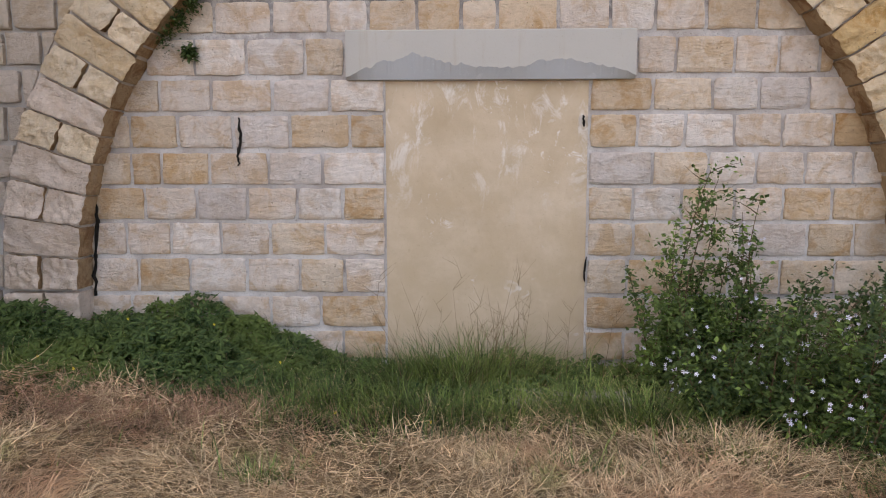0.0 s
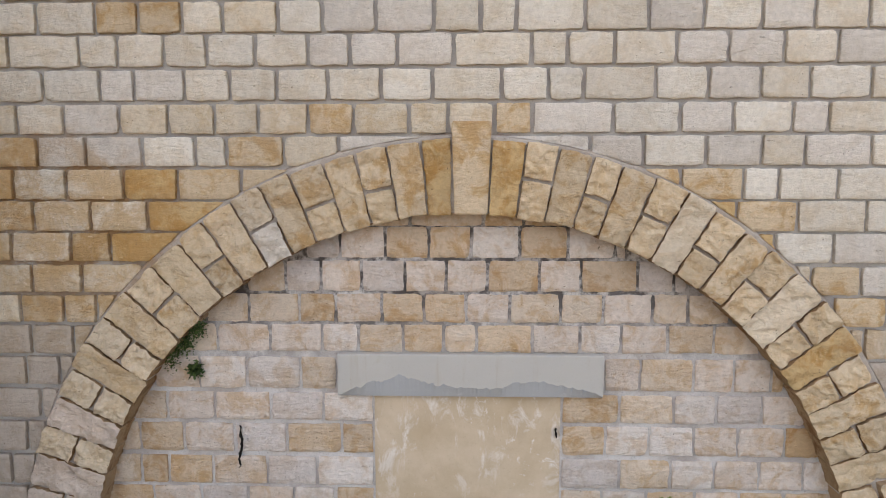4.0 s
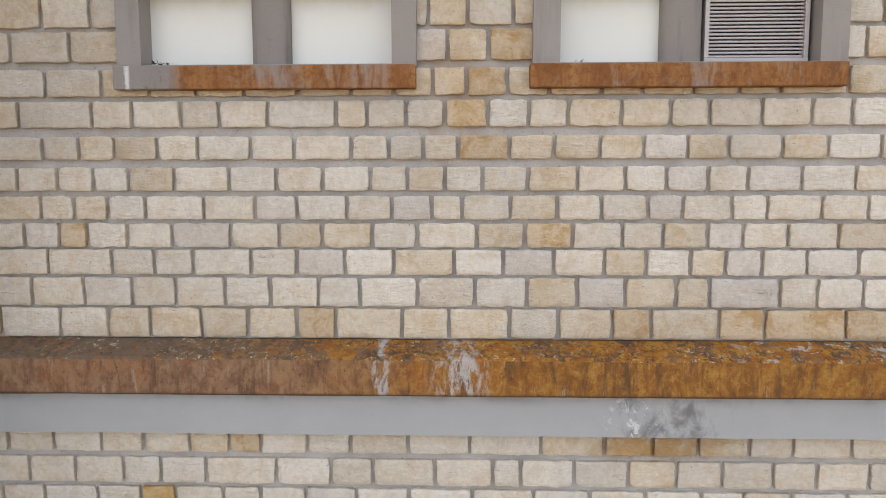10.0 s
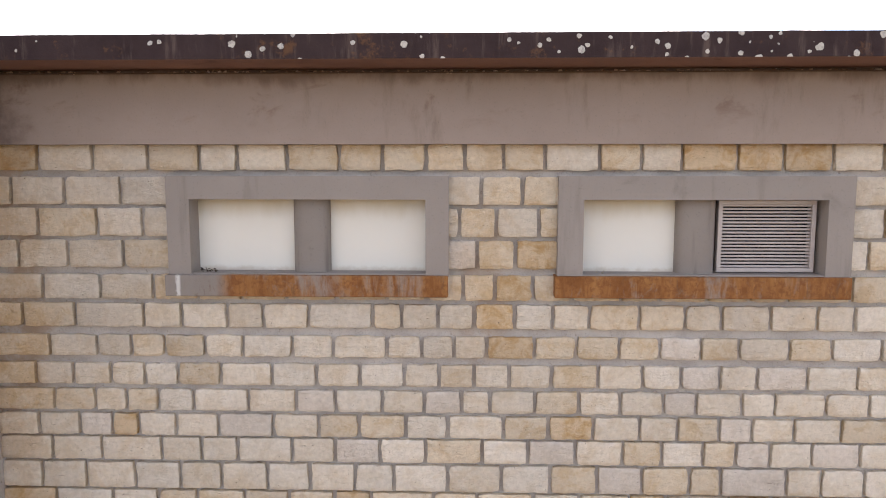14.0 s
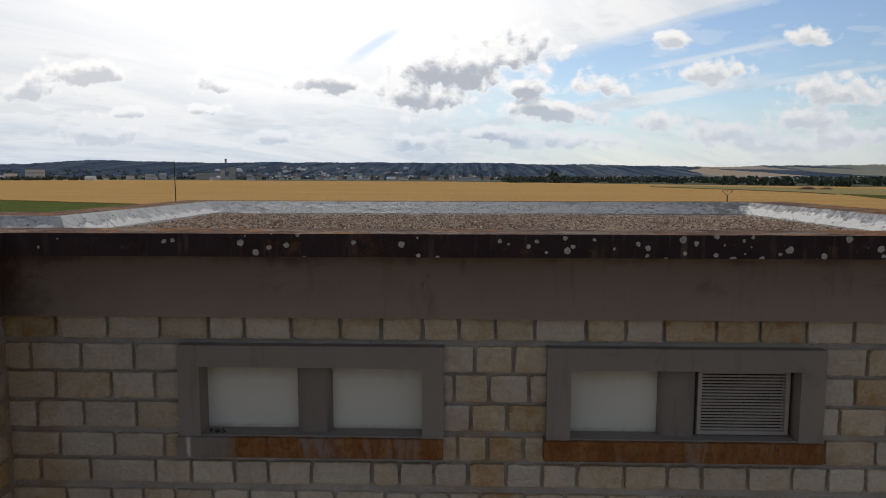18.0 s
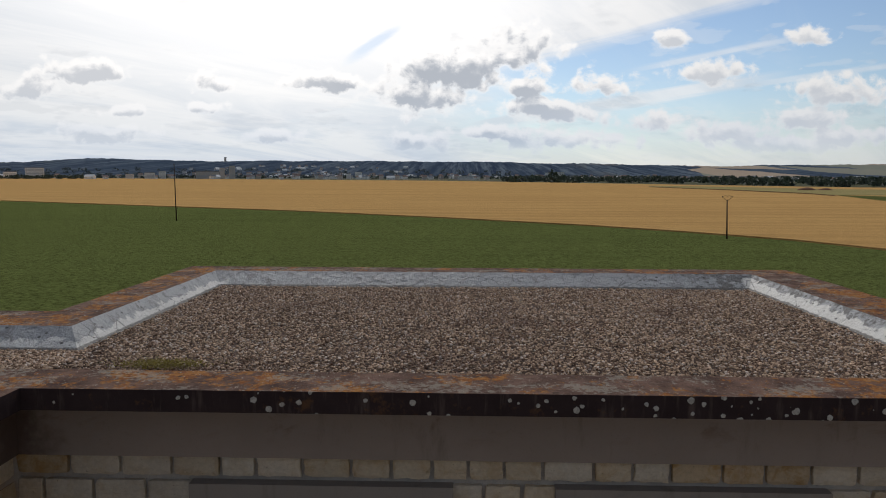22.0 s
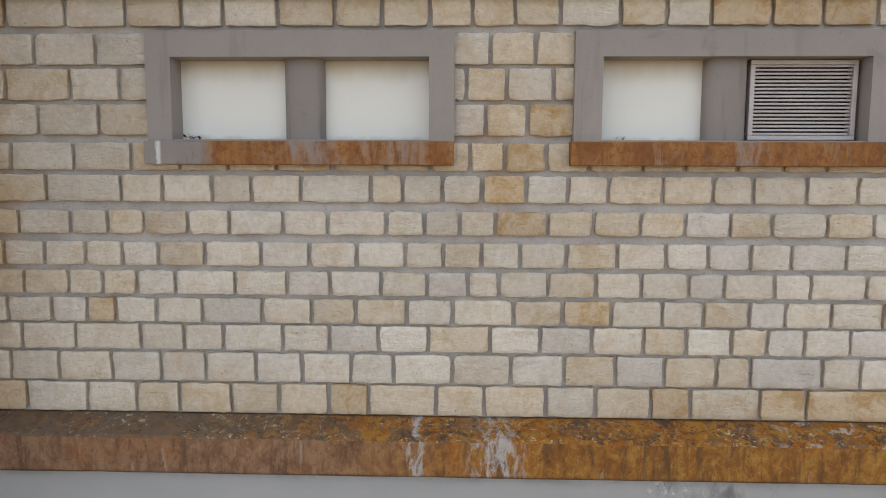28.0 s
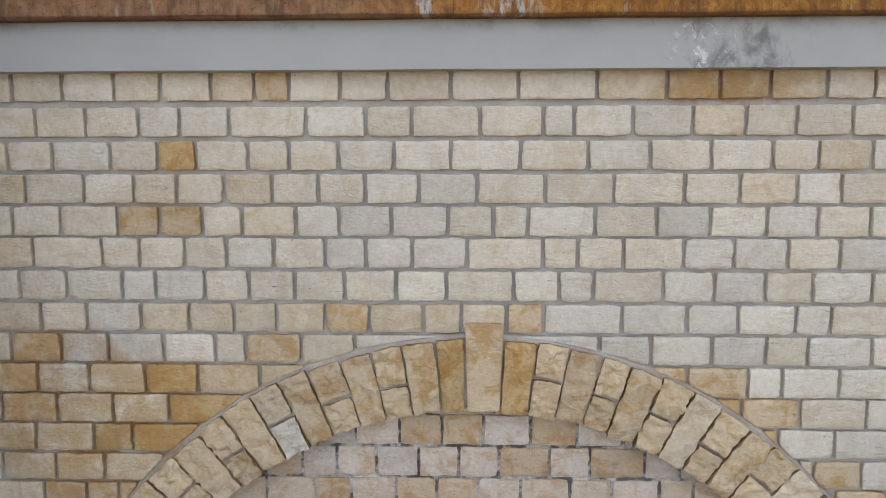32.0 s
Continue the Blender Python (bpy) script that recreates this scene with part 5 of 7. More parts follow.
# ---- window openings ----
def panel_material():
    """Off-white sheet, yellowed by runs of dirt from the head of the opening and along the sill."""
    m = Mat("off_white_panel", 0.5, 0.4)
    col = m.mix(m.noise(1.2, 5, 0.6), (0.70, 0.69, 0.63), (0.77, 0.76, 0.70))
    top = m.ramp(m.math("ADD", m.axis(2), m.math("MULTIPLY", m.noise(3.0, 5, 0.6, m.scaled(1.6, 1, 0.4)), 0.22)), 9.19, 9.38, 0, 0.6)
    col = m.mix(top, col, (0.50, 0.42, 0.27))
    foot = m.ramp(m.math("ADD", m.axis(2), m.math("MULTIPLY", m.noise(9.0, 5, 0.7), 0.10)), 8.78, 8.73, 0, 0.5)
    col = m.mix(foot, col, (0.42, 0.33, 0.22))
    return m.done(col, m.noise(30, 4, 0.6), 0.001, 0.4)


PANEL = panel_material()
ALU = plain_material("aluminium", (0.36, 0.32, 0.305), (0.52, 0.475, 0.455), 9, 0.45, 0.5, 80, 0.0006, 0.15)
# near-black paint for the shade in the louvre gaps
DARK = plain_material("louvre_gap_shade", (0.02, 0.02, 0.02), (0.03, 0.03, 0.03))


def rounded_panel(name, x0, x1, z0, z1, y, r, mat, thick=0.02):
    bm = bmesh.new()
    pts = []
    for cx, cz, a0 in ((x1 - r, z1 - r, 0), (x0 + r, z1 - r, 90), (x0 + r, z0 + r, 180), (x1 - r, z0 + r, 270)):
        for k in range(5):
            a = radians(a0 + k * 22.5)
            pts.append((cx + r * math.cos(a), cz + r * math.sin(a)))
    f = [bm.verts.new((x, y, z)) for x, z in pts]
    b = [bm.verts.new((x, y + thick, z)) for x, z in pts]
    bm.faces.new(f)
    bm.faces.new(b[::-1])
    for i in range(len(pts)):
        k = (i + 1) % len(pts)
        bm.faces.new((f[i], b[i], b[k], f[k]))
    return bm_mesh(name, bm, mat)


def mullion(x0, x1):
    """A squat concrete post between the two lights, its front swelling forward."""
    bm = bmesh.new()
    prof = []
    for k in range(9):
        a = math.pi * k / 8
        prof.append(((x0 + x1) / 2 - math.cos(a) * (x1 - x0) / 2, 0.075 - 0.065 * math.sin(a) ** 0.8))
    prof += [(x1, 0.2), (x0, 0.2)]
    rows = [[bm.verts.new((x, y, z)) for x, y in prof] for z in (8.66, 9.27)]
    n = len(prof)
    for i in range(n):
        bm.faces.new((rows[0][i], rows[0][(i + 1) % n], rows[1][(i + 1) % n], rows[1][i]))
    return bm_mesh("mullion", bm, MULLION, True)


def window(number, w, louvred):
    ox0, ox1, ix0, ix1, mx0, mx1 = w
    zt, zo, zs, zb = 9.443, 9.262, 8.672, 8.503
    label = "twin high opening framed in concrete, blanked with white panels" if not louvred else "twin high opening framed in concrete, one white panel, one metal louvre"
    win = thing("window_%d" % number, label, "window", kind="structure")
    y0, y1 = -0.062, 0.12
    part("frame_head", box("frame_head", ox0, ox1, y0, y1, zo, zt, CONCRETE, 0.0008), win)
    part("frame_jamb", box("frame_jamb", ox0, ix0, y0, 0.2, zs - 0.01, zo, CONCRETE, 0.0008), win)
    part("frame_jamb", box("frame_jamb", ix1, ox1, y0, 0.2, zs - 0.01, zo, CONCRETE, 0.0008), win)
    sill = bmesh.new()
    box_bm(sill, ox0 - 0.02, ox1 - 0.005, -0.098, 0.2, zb, zs, 0.008)
    part("sill", bm_mesh("sill", sill, SILL_RUST), win, "projecting concrete sill streaked with orange rust")
    part("ledge", box("ledge", ix0, ix1, -0.05, 0.2, zs - 0.004, zs + 0.012, CONCRETE, 0.003), win)
    part("mullion", mullion(mx0, mx1), win)
    part("panel", rounded_panel("panel", ix0 - 0.03, mx0 + 0.02, zs - 0.002, zo + 0.02, 0.13, 0.02, PANEL), win, "smooth off-white panel")
    if not louvred:
        part("panel", rounded_panel("panel", mx1 - 0.02, ix1 + 0.05, zs - 0.002, zo + 0.02, 0.13, 0.02, PANEL), win, "smooth off-white panel")
        return win
    gx0, gx1, gz0, gz1, gy = mx1 + 0.02, ix1 - 0.03, zs + 0.02, zo - 0.005, 0.085
    # the louvre's own mesh is a black backing sheet, shade between the slats
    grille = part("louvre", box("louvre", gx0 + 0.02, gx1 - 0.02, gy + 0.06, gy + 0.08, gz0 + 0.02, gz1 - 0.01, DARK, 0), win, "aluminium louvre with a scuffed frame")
    fr = bmesh.new()
    t = 0.034
    for a, b, c, d in ((gx0, gx1, gz0, gz0 + t), (gx0, gx1, gz1 - t, gz1), (gx0, gx0 + t, gz0 + t, gz1 - t), (gx1 - t, gx1, gz0 + t, gz1 - t)):
        box_bm(fr, a, b, gy - 0.03, gy + 0.05, c, d, 0.005)
    part("louvre_frame", bm_mesh("louvre_frame", fr, ALU), grille)
    count = 19
    for k in range(count):
        z = gz0 + t + 0.012 + (gz1 - gz0 - 2 * t - 0.02) * k / (count - 1)
        bm = bmesh.new()
        box_bm(bm, gx0 + t, gx1 - t, gy - 0.012, gy + 0.004, z - 0.0080, z + 0.0080, 0.004)
        part("slat", bm_mesh("slat", bm, ALU), grille)
    return win


window(1, WINDOWS[0], False)
window(2, WINDOWS[1], True)


# ---- the rest of the block: side wing, flank and back walls ----
wing = wall_sheet("wall_wing", -8.2, WALL_L, -0.4, 10.10, -1.45, 1.9, [], "stone block side wing of the same building")
wall_sheet("wall_back", WALL_L, WALL_R, -0.4, 10.25, 5.7, 5.95, [], "plain rear wall of the building")
wall_sheet("wall_right", WALL_R - 0.3, WALL_R, -0.4, 10.25, 0.61, 5.69, [], "plain side wall of the building")


def wing_stone(y0, y1, zb, zt, tone):
    def turn(v):
        return Vector((WALL_L - v.y, v.x, v.z))
    stone(wing, y0, y1, zb, zt, -0.012, tone, 0.004, None, "stone", turn, 4, 4, 0.06)


for i, (zb, zt) in enumerate([(9.488, 9.690), (9.220, 9.436), (8.970, 9.189), (8.718, 8.935), (8.464, 8.661), (8.235, 8.426), (7.996, 8.166), (7.759, 7.935), (7.544, 7.718), (7.332, 7.511)]):
    y = -0.02
    while y > -1.2:
        d = rs.uniform(0.2, 0.4)
        wing_stone(y - d, y - 0.03, zb, zt, rs.choice("ocyc"))
        y -= d
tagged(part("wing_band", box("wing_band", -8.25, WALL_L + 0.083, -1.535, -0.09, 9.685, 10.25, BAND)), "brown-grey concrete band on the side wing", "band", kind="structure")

# ---- land behind ----
def crop_material(name, lo, hi, streak_tone, ang, speck, lined=0.85):
    m = Mat(name, 1.0, 0.0)
    n = m.t.nodes.new("ShaderNodeMapping")
    m.link(m.p, n.inputs["Vector"])
    n.inputs["Rotation"].default_value = (0, 0, radians(ang))
    n.inputs["Scale"].default_value = (0.006, 0.16, 1)
    lines = m.noise(1.0, 5, 0.65, n.outputs[0])
    broad = m.noise(0.012, 4, 0.6)
    fine = m.noise(1.0, 7, 0.85, m.scaled(1.7, 6.0, 1))
    col = m.mix(m.math("ADD", m.math("MULTIPLY", lines, 0.6), m.math("MULTIPLY", broad, 0.4)), lo, hi)
    col = m.mix(m.ramp(lines, 0.47, 0.58, 0, lined), col, streak_tone)
    col = m.bright(col, m.ramp(fine, 0.33, 0.67, speck[0], speck[1]))
    return m.done(col, fine, 0.25, 0.7)


WHEAT = crop_material("ripe_wheat", (0.42, 0.245, 0.092), (0.68, 0.43, 0.175), (0.40, 0.235, 0.088), -7, (0.72, 1.28), 0.6)
GREEN = crop_material("green_crop", (0.084, 0.104, 0.032), (0.132, 0.152, 0.050), (0.066, 0.084, 0.026), -7, (0.10, 2.1), 0.3)
STRIP = crop_material("green_strip_crop", (0.085, 0.10, 0.035), (0.13, 0.14, 0.05), (0.07, 0.08, 0.03), 60, (0.7, 1.3))
VERGE = crop_material("pale_meadow", (0.30, 0.25, 0.12), (0.38, 0.32, 0.15), (0.24, 0.21, 0.09), -7, (0.8, 1.2))
RUT = crop_material("dark_field_margin", (0.12, 0.075, 0.04), (0.18, 0.11, 0.06), (0.09, 0.06, 0.03), -7, (0.8, 1.2))


def field(name, pts, height, mat, label):
    top = [(x, y, height) for x, y in pts]
    low = [(x, y, -0.02) for x, y in pts]
    n = len(pts)
    faces = [tuple(range(n))] + [(i, i + n, (i + 1) % n + n, (i + 1) % n) for i in range(n)]
    return tagged(part(name, mesh_of(name, top + low, faces, mat)), label, "field", kind="structure")


EDGE = [(150, 26), (67.4, 105.4), (60.0, 121.4), (45.1, 139.7), (29.9, 155.0), (-5.7, 182.4), (-54.8, 214.4), (-202, 288), (-900, 615)]
field("green_field", [(-900, 7.5), (900, 7.5)] + EDGE, 0.25, GREEN, "low green beet or potato crop behind the building")
field("wheat_field", [(190, 0), (900, 20), (900, 560), (405, 734), (-45, 1428), (-1203, 1993), (-2600, 2500), (-2600, 1500)] + [(x, y + 0.5) for x, y in EDGE[::-1]], 0.55, WHEAT, "wide ripe golden wheat field")
field("green_strip", [(227, 421), (198, 323), (170, 230), (600, 230), (600, 398), (243, 398)], 0.62, STRIP, "strip of green crop cut into the wheat")
field("meadow_strip", [(198, 735), (228, 581), (235, 472), (226, 421), (600, 399), (600, 640), (368, 606), (326, 636), (288, 735), (215, 798)], 0.60, VERGE, "pale meadow along the edge of the wheat")
field("field_margin", [(188, 697), (215, 547), (224, 449), (216, 399), (226, 420), (235, 471), (228, 580), (198, 734)], 0.64, RUT, "dark strip of bare soil beside the wheat")

# ---- far hills, town and trees ----
def bearing(deg, dist):
    return dist * math.sin(radians(deg)), dist * math.cos(radians(deg))


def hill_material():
    m = Mat("haze_blue_wooded_hills", 1.0, 0.0)
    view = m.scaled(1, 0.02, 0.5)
    # distance haze is put into the wood colours as blue
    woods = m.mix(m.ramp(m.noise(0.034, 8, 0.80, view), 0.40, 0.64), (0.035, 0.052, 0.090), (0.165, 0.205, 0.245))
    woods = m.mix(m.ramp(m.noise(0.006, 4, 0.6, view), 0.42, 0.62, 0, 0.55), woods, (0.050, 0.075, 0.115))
    patch = m.cells(0.0046, vec=m.scaled(1, 0.08, 3.6), out="Color")
    sep = m.t.nodes.new("ShaderNodeSeparateColor")
    m.link(patch, sep.inputs[0])
    east = m.ramp(m.axis(0), 500, 1000)
    low = m.ramp(m.axis(2), 84, 70)
    pick = m.math("MULTIPLY", m.ramp(sep.outputs[0], 0.52, 0.55), m.math("MULTIPLY", east, low))
    col = m.mix(m.math("MULTIPLY", pick, 0.9), woods, m.mix(sep.outputs[1], (0.48, 0.38, 0.29), (0.26, 0.27, 0.22)))
    west = m.math("MULTIPLY", m.ramp(sep.outputs[2], 0.52, 0.58), m.math("MULTIPLY", m.ramp(m.axis(0), -1900, -2300), low))
    col = m.mix(m.math("MULTIPLY", west, 0.8), col, (0.25, 0.28, 0.25))
    return m.done(col, m.noise(0.05, 6, 0.75, view), 10.0, 0.8)


def hill_height(deg, dist):
    """Height of the range: plateau-topped on the one side, rolling on the other, with a ragged tree line."""
    crest = 96 - 24 * max(0, min(1, (-29 - deg) / 5)) - 24 * max(0, min(1, (deg - 2) / 16))
    crest += 7 * noise.noise((deg * 0.21, 0.5, 0)) + 3.5 * noise.noise((deg * 0.8, 3.5, 0)) + 2.6 * noise.noise((deg * 4.1, 1.5, 0)) + 2.0 * noise.noise((deg * 11.0, 8.5, 0))
    u = max(0.0, min(1.0, (dist - 2500) / 1900))
    s = u * u * (3 - 2 * u)
    x, y = bearing(deg, dist)
    return -2 + (crest + 2) * s + 9 * s * (1 - u) * noise.noise((x * 0.002, y * 0.002, 4))


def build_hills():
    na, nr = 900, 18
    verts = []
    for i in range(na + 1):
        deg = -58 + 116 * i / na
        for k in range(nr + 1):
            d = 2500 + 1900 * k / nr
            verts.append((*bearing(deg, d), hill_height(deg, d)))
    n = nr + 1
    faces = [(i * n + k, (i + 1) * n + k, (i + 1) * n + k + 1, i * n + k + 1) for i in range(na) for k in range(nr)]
    tagged(part("backdrop_hills", mesh_of("backdrop_hills", verts, faces, hill_material(), True)), "distant wooded hills, tinted blue for haze, with a few pale fields", "hills", kind="structure")


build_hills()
# haze is put into the colours: white walls and window glass are paled
FAR_WALL = plain_material("haze_paled_render", (0.86, 0.85, 0.83), (0.94, 0.93, 0.91), 0.05, 0.9, 0.1, 1, 0.01)
FAR_TAN = plain_material("far_tan_render", (0.60, 0.53, 0.48), (0.70, 0.62, 0.56), 0.05, 0.9, 0.1, 1, 0.01)
FAR_ROOF = plain_material("far_roof_tile", (0.26, 0.19, 0.165), (0.34, 0.25, 0.215), 0.1, 0.9, 0.1, 1, 0.01)
FAR_SLATE = plain_material("far_slate", (0.18, 0.19, 0.21), (0.25, 0.26, 0.28), 0.1, 0.9, 0.1, 1, 0.01)
FAR_GLASS = plain_material("haze_paled_window", (0.38, 0.40, 0.43), (0.48, 0.50, 0.53), 0.2, 0.3, 0.5, 1, 0.01)


def gable_roof(w, d, h, rise):
    o = 0.5
    v = [(-w / 2 - o, -d / 2 - o, h), (w / 2 + o, -d / 2 - o, h), (w / 2 + o, d / 2 + o, h), (-w / 2 - o, d / 2 + o, h), (-w / 2 - o, 0, h + rise), (w / 2 + o, 0, h + rise)]
    return v, [(0, 1, 5, 4), (2, 3, 4, 5), (1, 2, 5), (3, 0, 4), (0, 3, 2, 1)]


def make_house(w, d, h, wall, roofing):
    house = thing("house", "small distant town house with a pitched roof", "house", "houses of the town")
    part("wall", box("wall", -w / 2, w / 2, -d / 2, d / 2, -1, h, wall, 0), house)
    v, f = gable_roof(w, d, h, d * 0.42)
    part("roof", mesh_of("roof", v, f, roofing), house)
    for x in (-w * 0.28, w * 0.28):
        part("window", box("window", x - 0.9, x + 0.9, -d / 2 - 0.06, -d / 2 + 0.02, h * 0.45, h * 0.45 + 1.9, FAR_GLASS, 0), house)
    return house


def block_flats(deg, dist, w, h, d=14.0, wall=None, rows=None):
    x, y = bearing(deg, dist)
    flats = thing("apartment_block", "distant pale apartment block with rows of windows", "apartment building", "apartment blocks of the town", loc=(x, y, 0))
    flats.rotation_euler = (0, 0, radians(-deg))
    part("wall", box("wall", -w / 2, w / 2, -d / 2, d / 2, -1, h, wall or FAR_WALL, 0), flats)
    part("roof", box("roof", -w / 2 - 0.3, w / 2 + 0.3, -d / 2 - 0.3, d / 2 + 0.3, h, h + 1.2, FAR_SLATE, 0), flats)
    rows = rows or max(2, int(h / 3.6))
    for k in range(rows):
        z = 2.2 + k * (h - 3.0) / rows
        part("window_row", box("window_row", -w / 2 + 1.5, w / 2 - 1.5, -d / 2 - 0.15, -d / 2 + 0.1, z, z + 1.4, FAR_GLASS, 0), flats)
    return flats


# bearings in degrees from +y
for deg, dist, w, h, wall in ((-32.4, 2020, 42, 27, FAR_WALL), (-33.9, 2090, 30, 17, FAR_WALL), (-24.8, 2040, 26, 16, FAR_WALL), (-23.9, 2060, 18, 20, FAR_WALL),
                              (-26.2, 2050, 20, 12, FAR_WALL), (-20.6, 2050, 62, 20, FAR_TAN), (-18.75, 2040, 16, 36, FAR_TAN), (-19.5, 2080, 14, 30, FAR_TAN),
                              (-8.7, 2060, 20, 20, FAR_WALL), (-9.5, 2100, 14, 15, FAR_WALL), (7.0, 2020, 18, 19, FAR_WALL), (8.0, 2030, 22, 21, FAR_WALL),
                              (6.2, 2080, 20, 14, FAR_TAN), (0.2, 1720, 40, 9, FAR_WALL), (0.6, 1720, 6, 17, FAR_WALL)):
    block_flats(deg, dist, w, h, wall=wall)
tower = thing("hilltop_tower", "thin distant tower standing on the wooded crest", "tower", loc=(*bearing(-19.2, 4330), hill_height(-19.2, 4330)))
part("shaft", box("shaft", -5, 5, -5, 5, -6, 22, FAR_TAN, 0), tower)
part("cap", box("cap", -6, 6, -6, 6, 22, 25, FAR_SLATE, 0), tower)

rt = random.Random(5)
protos = [make_house(11, 9, 5.5, FAR_WALL, FAR_ROOF), make_house(15, 9, 6.0, FAR_WALL, FAR_SLATE), make_house(12, 10, 8.0, FAR_TAN, FAR_ROOF), make_house(22, 12, 5.0, FAR_WALL, FAR_WALL)]
for k in range(330):
    deg = rt.uniform(-17.5, 2) if k < 66 else (rt.uniform(-36, -17) if k < 88 else rt.uniform(9, 33))
    dist = rt.uniform(1790, 2450) if deg < 3 else rt.uniform(1500, 2300)
    if k >= 112:
        deg, dist = (rt.gauss(-13, 4.5), rt.uniform(2500, 3500)) if k < 200 else (rt.uniform(-24, 12), rt.uniform(2450, 2950))
    if k >= 270:
        deg, dist = rt.uniform(4, 30), rt.uniform(1700, 2700)
    x, y = bearing(deg, dist)
    m = Matrix.Translation((x, y, hill_height(deg, dist) if dist > 2500 else 0.004 * max(0, dist - 1800) + rt.uniform(-1, 2))) @ Matrix.Rotation(rt.uniform(-0.7, 0.7) - radians(deg), 4, "Z")
    if k < 4:
        protos[k].matrix_world = m
    else:
        copy_thing(protos[rt.choice((0, 0, 1, 1, 2, 3))], m)


def leaf_cloud(rng, n, centre, radii, size, up=0.0):
    """n crossed leaf clumps scattered through an ellipsoid, as raw vertices and faces."""
    p = rng.normal(size=(n, 3))
    p /= np.linalg.norm(p, axis=1)[:, None]
    p *= (rng.uniform(0.35, 1.0, n) ** 0.5)[:, None] * np.array(radii)
    p += np.array(centre)
    a, b = rng.normal(size=(n, 3)), rng.normal(size=(n, 3))
    a /= np.linalg.norm(a, axis=1)[:, None]
    b -= (a * b).sum(1)[:, None] * a
    b /= np.linalg.norm(b, axis=1)[:, None]
    s = rng.uniform(0.6, 1.4, n)[:, None] * size
    quads = np.stack([p - a * s, p - b * s * 0.6, p + a * s, p + b * s * 0.6], 1).reshape(-1, 3)
    return quads, n


def mesh_quads(name, verts, per, mat, smooth=False):
    count = len(verts) // per
    me = bpy.data.meshes.new(name)
    me.vertices.add(len(verts))
    me.vertices.foreach_set("co", np.asarray(verts, dtype=np.float32).ravel())
    me.loops.add(count * per)
    me.loops.foreach_set("vertex_index", np.arange(count * per, dtype=np.int32))
    me.polygons.add(count)
    me.polygons.foreach_set("loop_start", np.arange(0, count * per, per, dtype=np.int32))
    me.materials.append(mat)
    me.update(calc_edges=True)
    me.validate()
    return me


rng = np.random.default_rng(3)
FAR_LEAF = leaf_material("far_tree_leaves", (0.030, 0.045, 0.036), (0.070, 0.090, 0.062))


# leaf colours carry the blue-grey of distance haze
HAZY_LEAF = leaf_material("haze_tinted_tree_leaves", (0.055, 0.075, 0.085), (0.105, 0.130, 0.135))


def far_trees():
    """The belt of trees and hedges along the edge of the town."""
    out, hazy = [], []
    for k in range(680):
        if k < 270:
            deg = rng.uniform(-38, 4)
            dist = rng.uniform(2050, 2600)
            r = rng.uniform(2.5, 5.5)
        elif k < 620:
            deg = rng.uniform(3.5, 38)
            dist = rng.uniform(1120, 2000) if deg < 20 else rng.uniform(900, 1700)
            r = rng.uniform(4, 9)
        else:
            deg = rng.uniform(-37, -29.5)
            dist = rng.uniform(1880, 1990)
            r = rng.uniform(4, 8)
        x, y = bearing(deg, dist)
        z0 = 0.004 * max(0, dist - 1800)
        tall = 1.9 if 6.3 < deg < 9.2 and k % 3 == 0 else 1.0
        q, _ = leaf_cloud(rng, 34, (x, y, z0 + r * 0.62 * tall), (r * (1.0 if tall > 1 else 1.5), r, r * 0.8 * tall), r * 0.42)
        out.append(q)
    for k in range(900):
        deg = rng.uniform(-38, 38)
        dist = rng.uniform(2350, 3300) if deg < 4 else rng.uniform(1500, 2700)
        r = rng.uniform(4, 9)
        z0 = hill_height(deg, dist) if dist > 2500 else 0.004 * max(0, dist - 1800)
        hazy.append(leaf_cloud(rng, 22, (*bearing(deg, dist), z0 + r * 0.55), (r * 1.6, r, r * 0.8), r * 0.45)[0])
    tagged(part("hazy_trees", mesh_quads("hazy_trees", np.concatenate(hazy), 4, HAZY_LEAF)), "trees among the houses of the town, tinted blue-grey for haze", "trees", kind="stuff")
    tagged(part("far_trees", mesh_quads("far_trees", np.concatenate(out), 4, FAR_LEAF)), "dark belt of trees and hedges before the town", "trees", kind="stuff")


far_trees()
big = bearing(28.6, 905)
far_bush = leaf_cloud(rng, 240, (*big, 4.0), (11, 9, 4.5), 1.6)[0]
tagged(part("field_thicket", mesh_quads("field_thicket", far_bush, 4, FAR_LEAF)), "round dark thicket on the edge of the wheat", "trees", kind="stuff")
HEAP = plain_material("earth_heap", (0.14, 0.075, 0.05), (0.20, 0.11, 0.07), 0.6, 0.95, 0.1, 2, 0.1)


def heap(deg, dist, w, h):
    x, y = bearing(deg, dist)
    verts, faces, n = [], [], 14
    for j in range(6):
        f = j / 5
        for i in range(n):
            a = 2 * math.pi * i / n
            k = 1 + 0.25 * noise.noise((i * 0.7, j * 0.6, w))
            verts.append((w / 2 * math.cos(a) * (1 - f) * k, w / 3 * math.sin(a) * (1 - f) * k, h * (1 - (1 - f) ** 2)))
    faces = [(j * n + i, j * n + (i + 1) % n, (j + 1) * n + (i + 1) % n, (j + 1) * n + i) for j in range(5) for i in range(n)]
    tagged(part("soil_heap", mesh_of("soil_heap", verts, faces, HEAP, True), loc=(x, y, 0.3)), "brown heap of earth beside the wheat field", "earth heap", "heaps of earth")


heap(26.4, 640, 17, 2.6)
heap(27.6, 650, 14, 2.0)

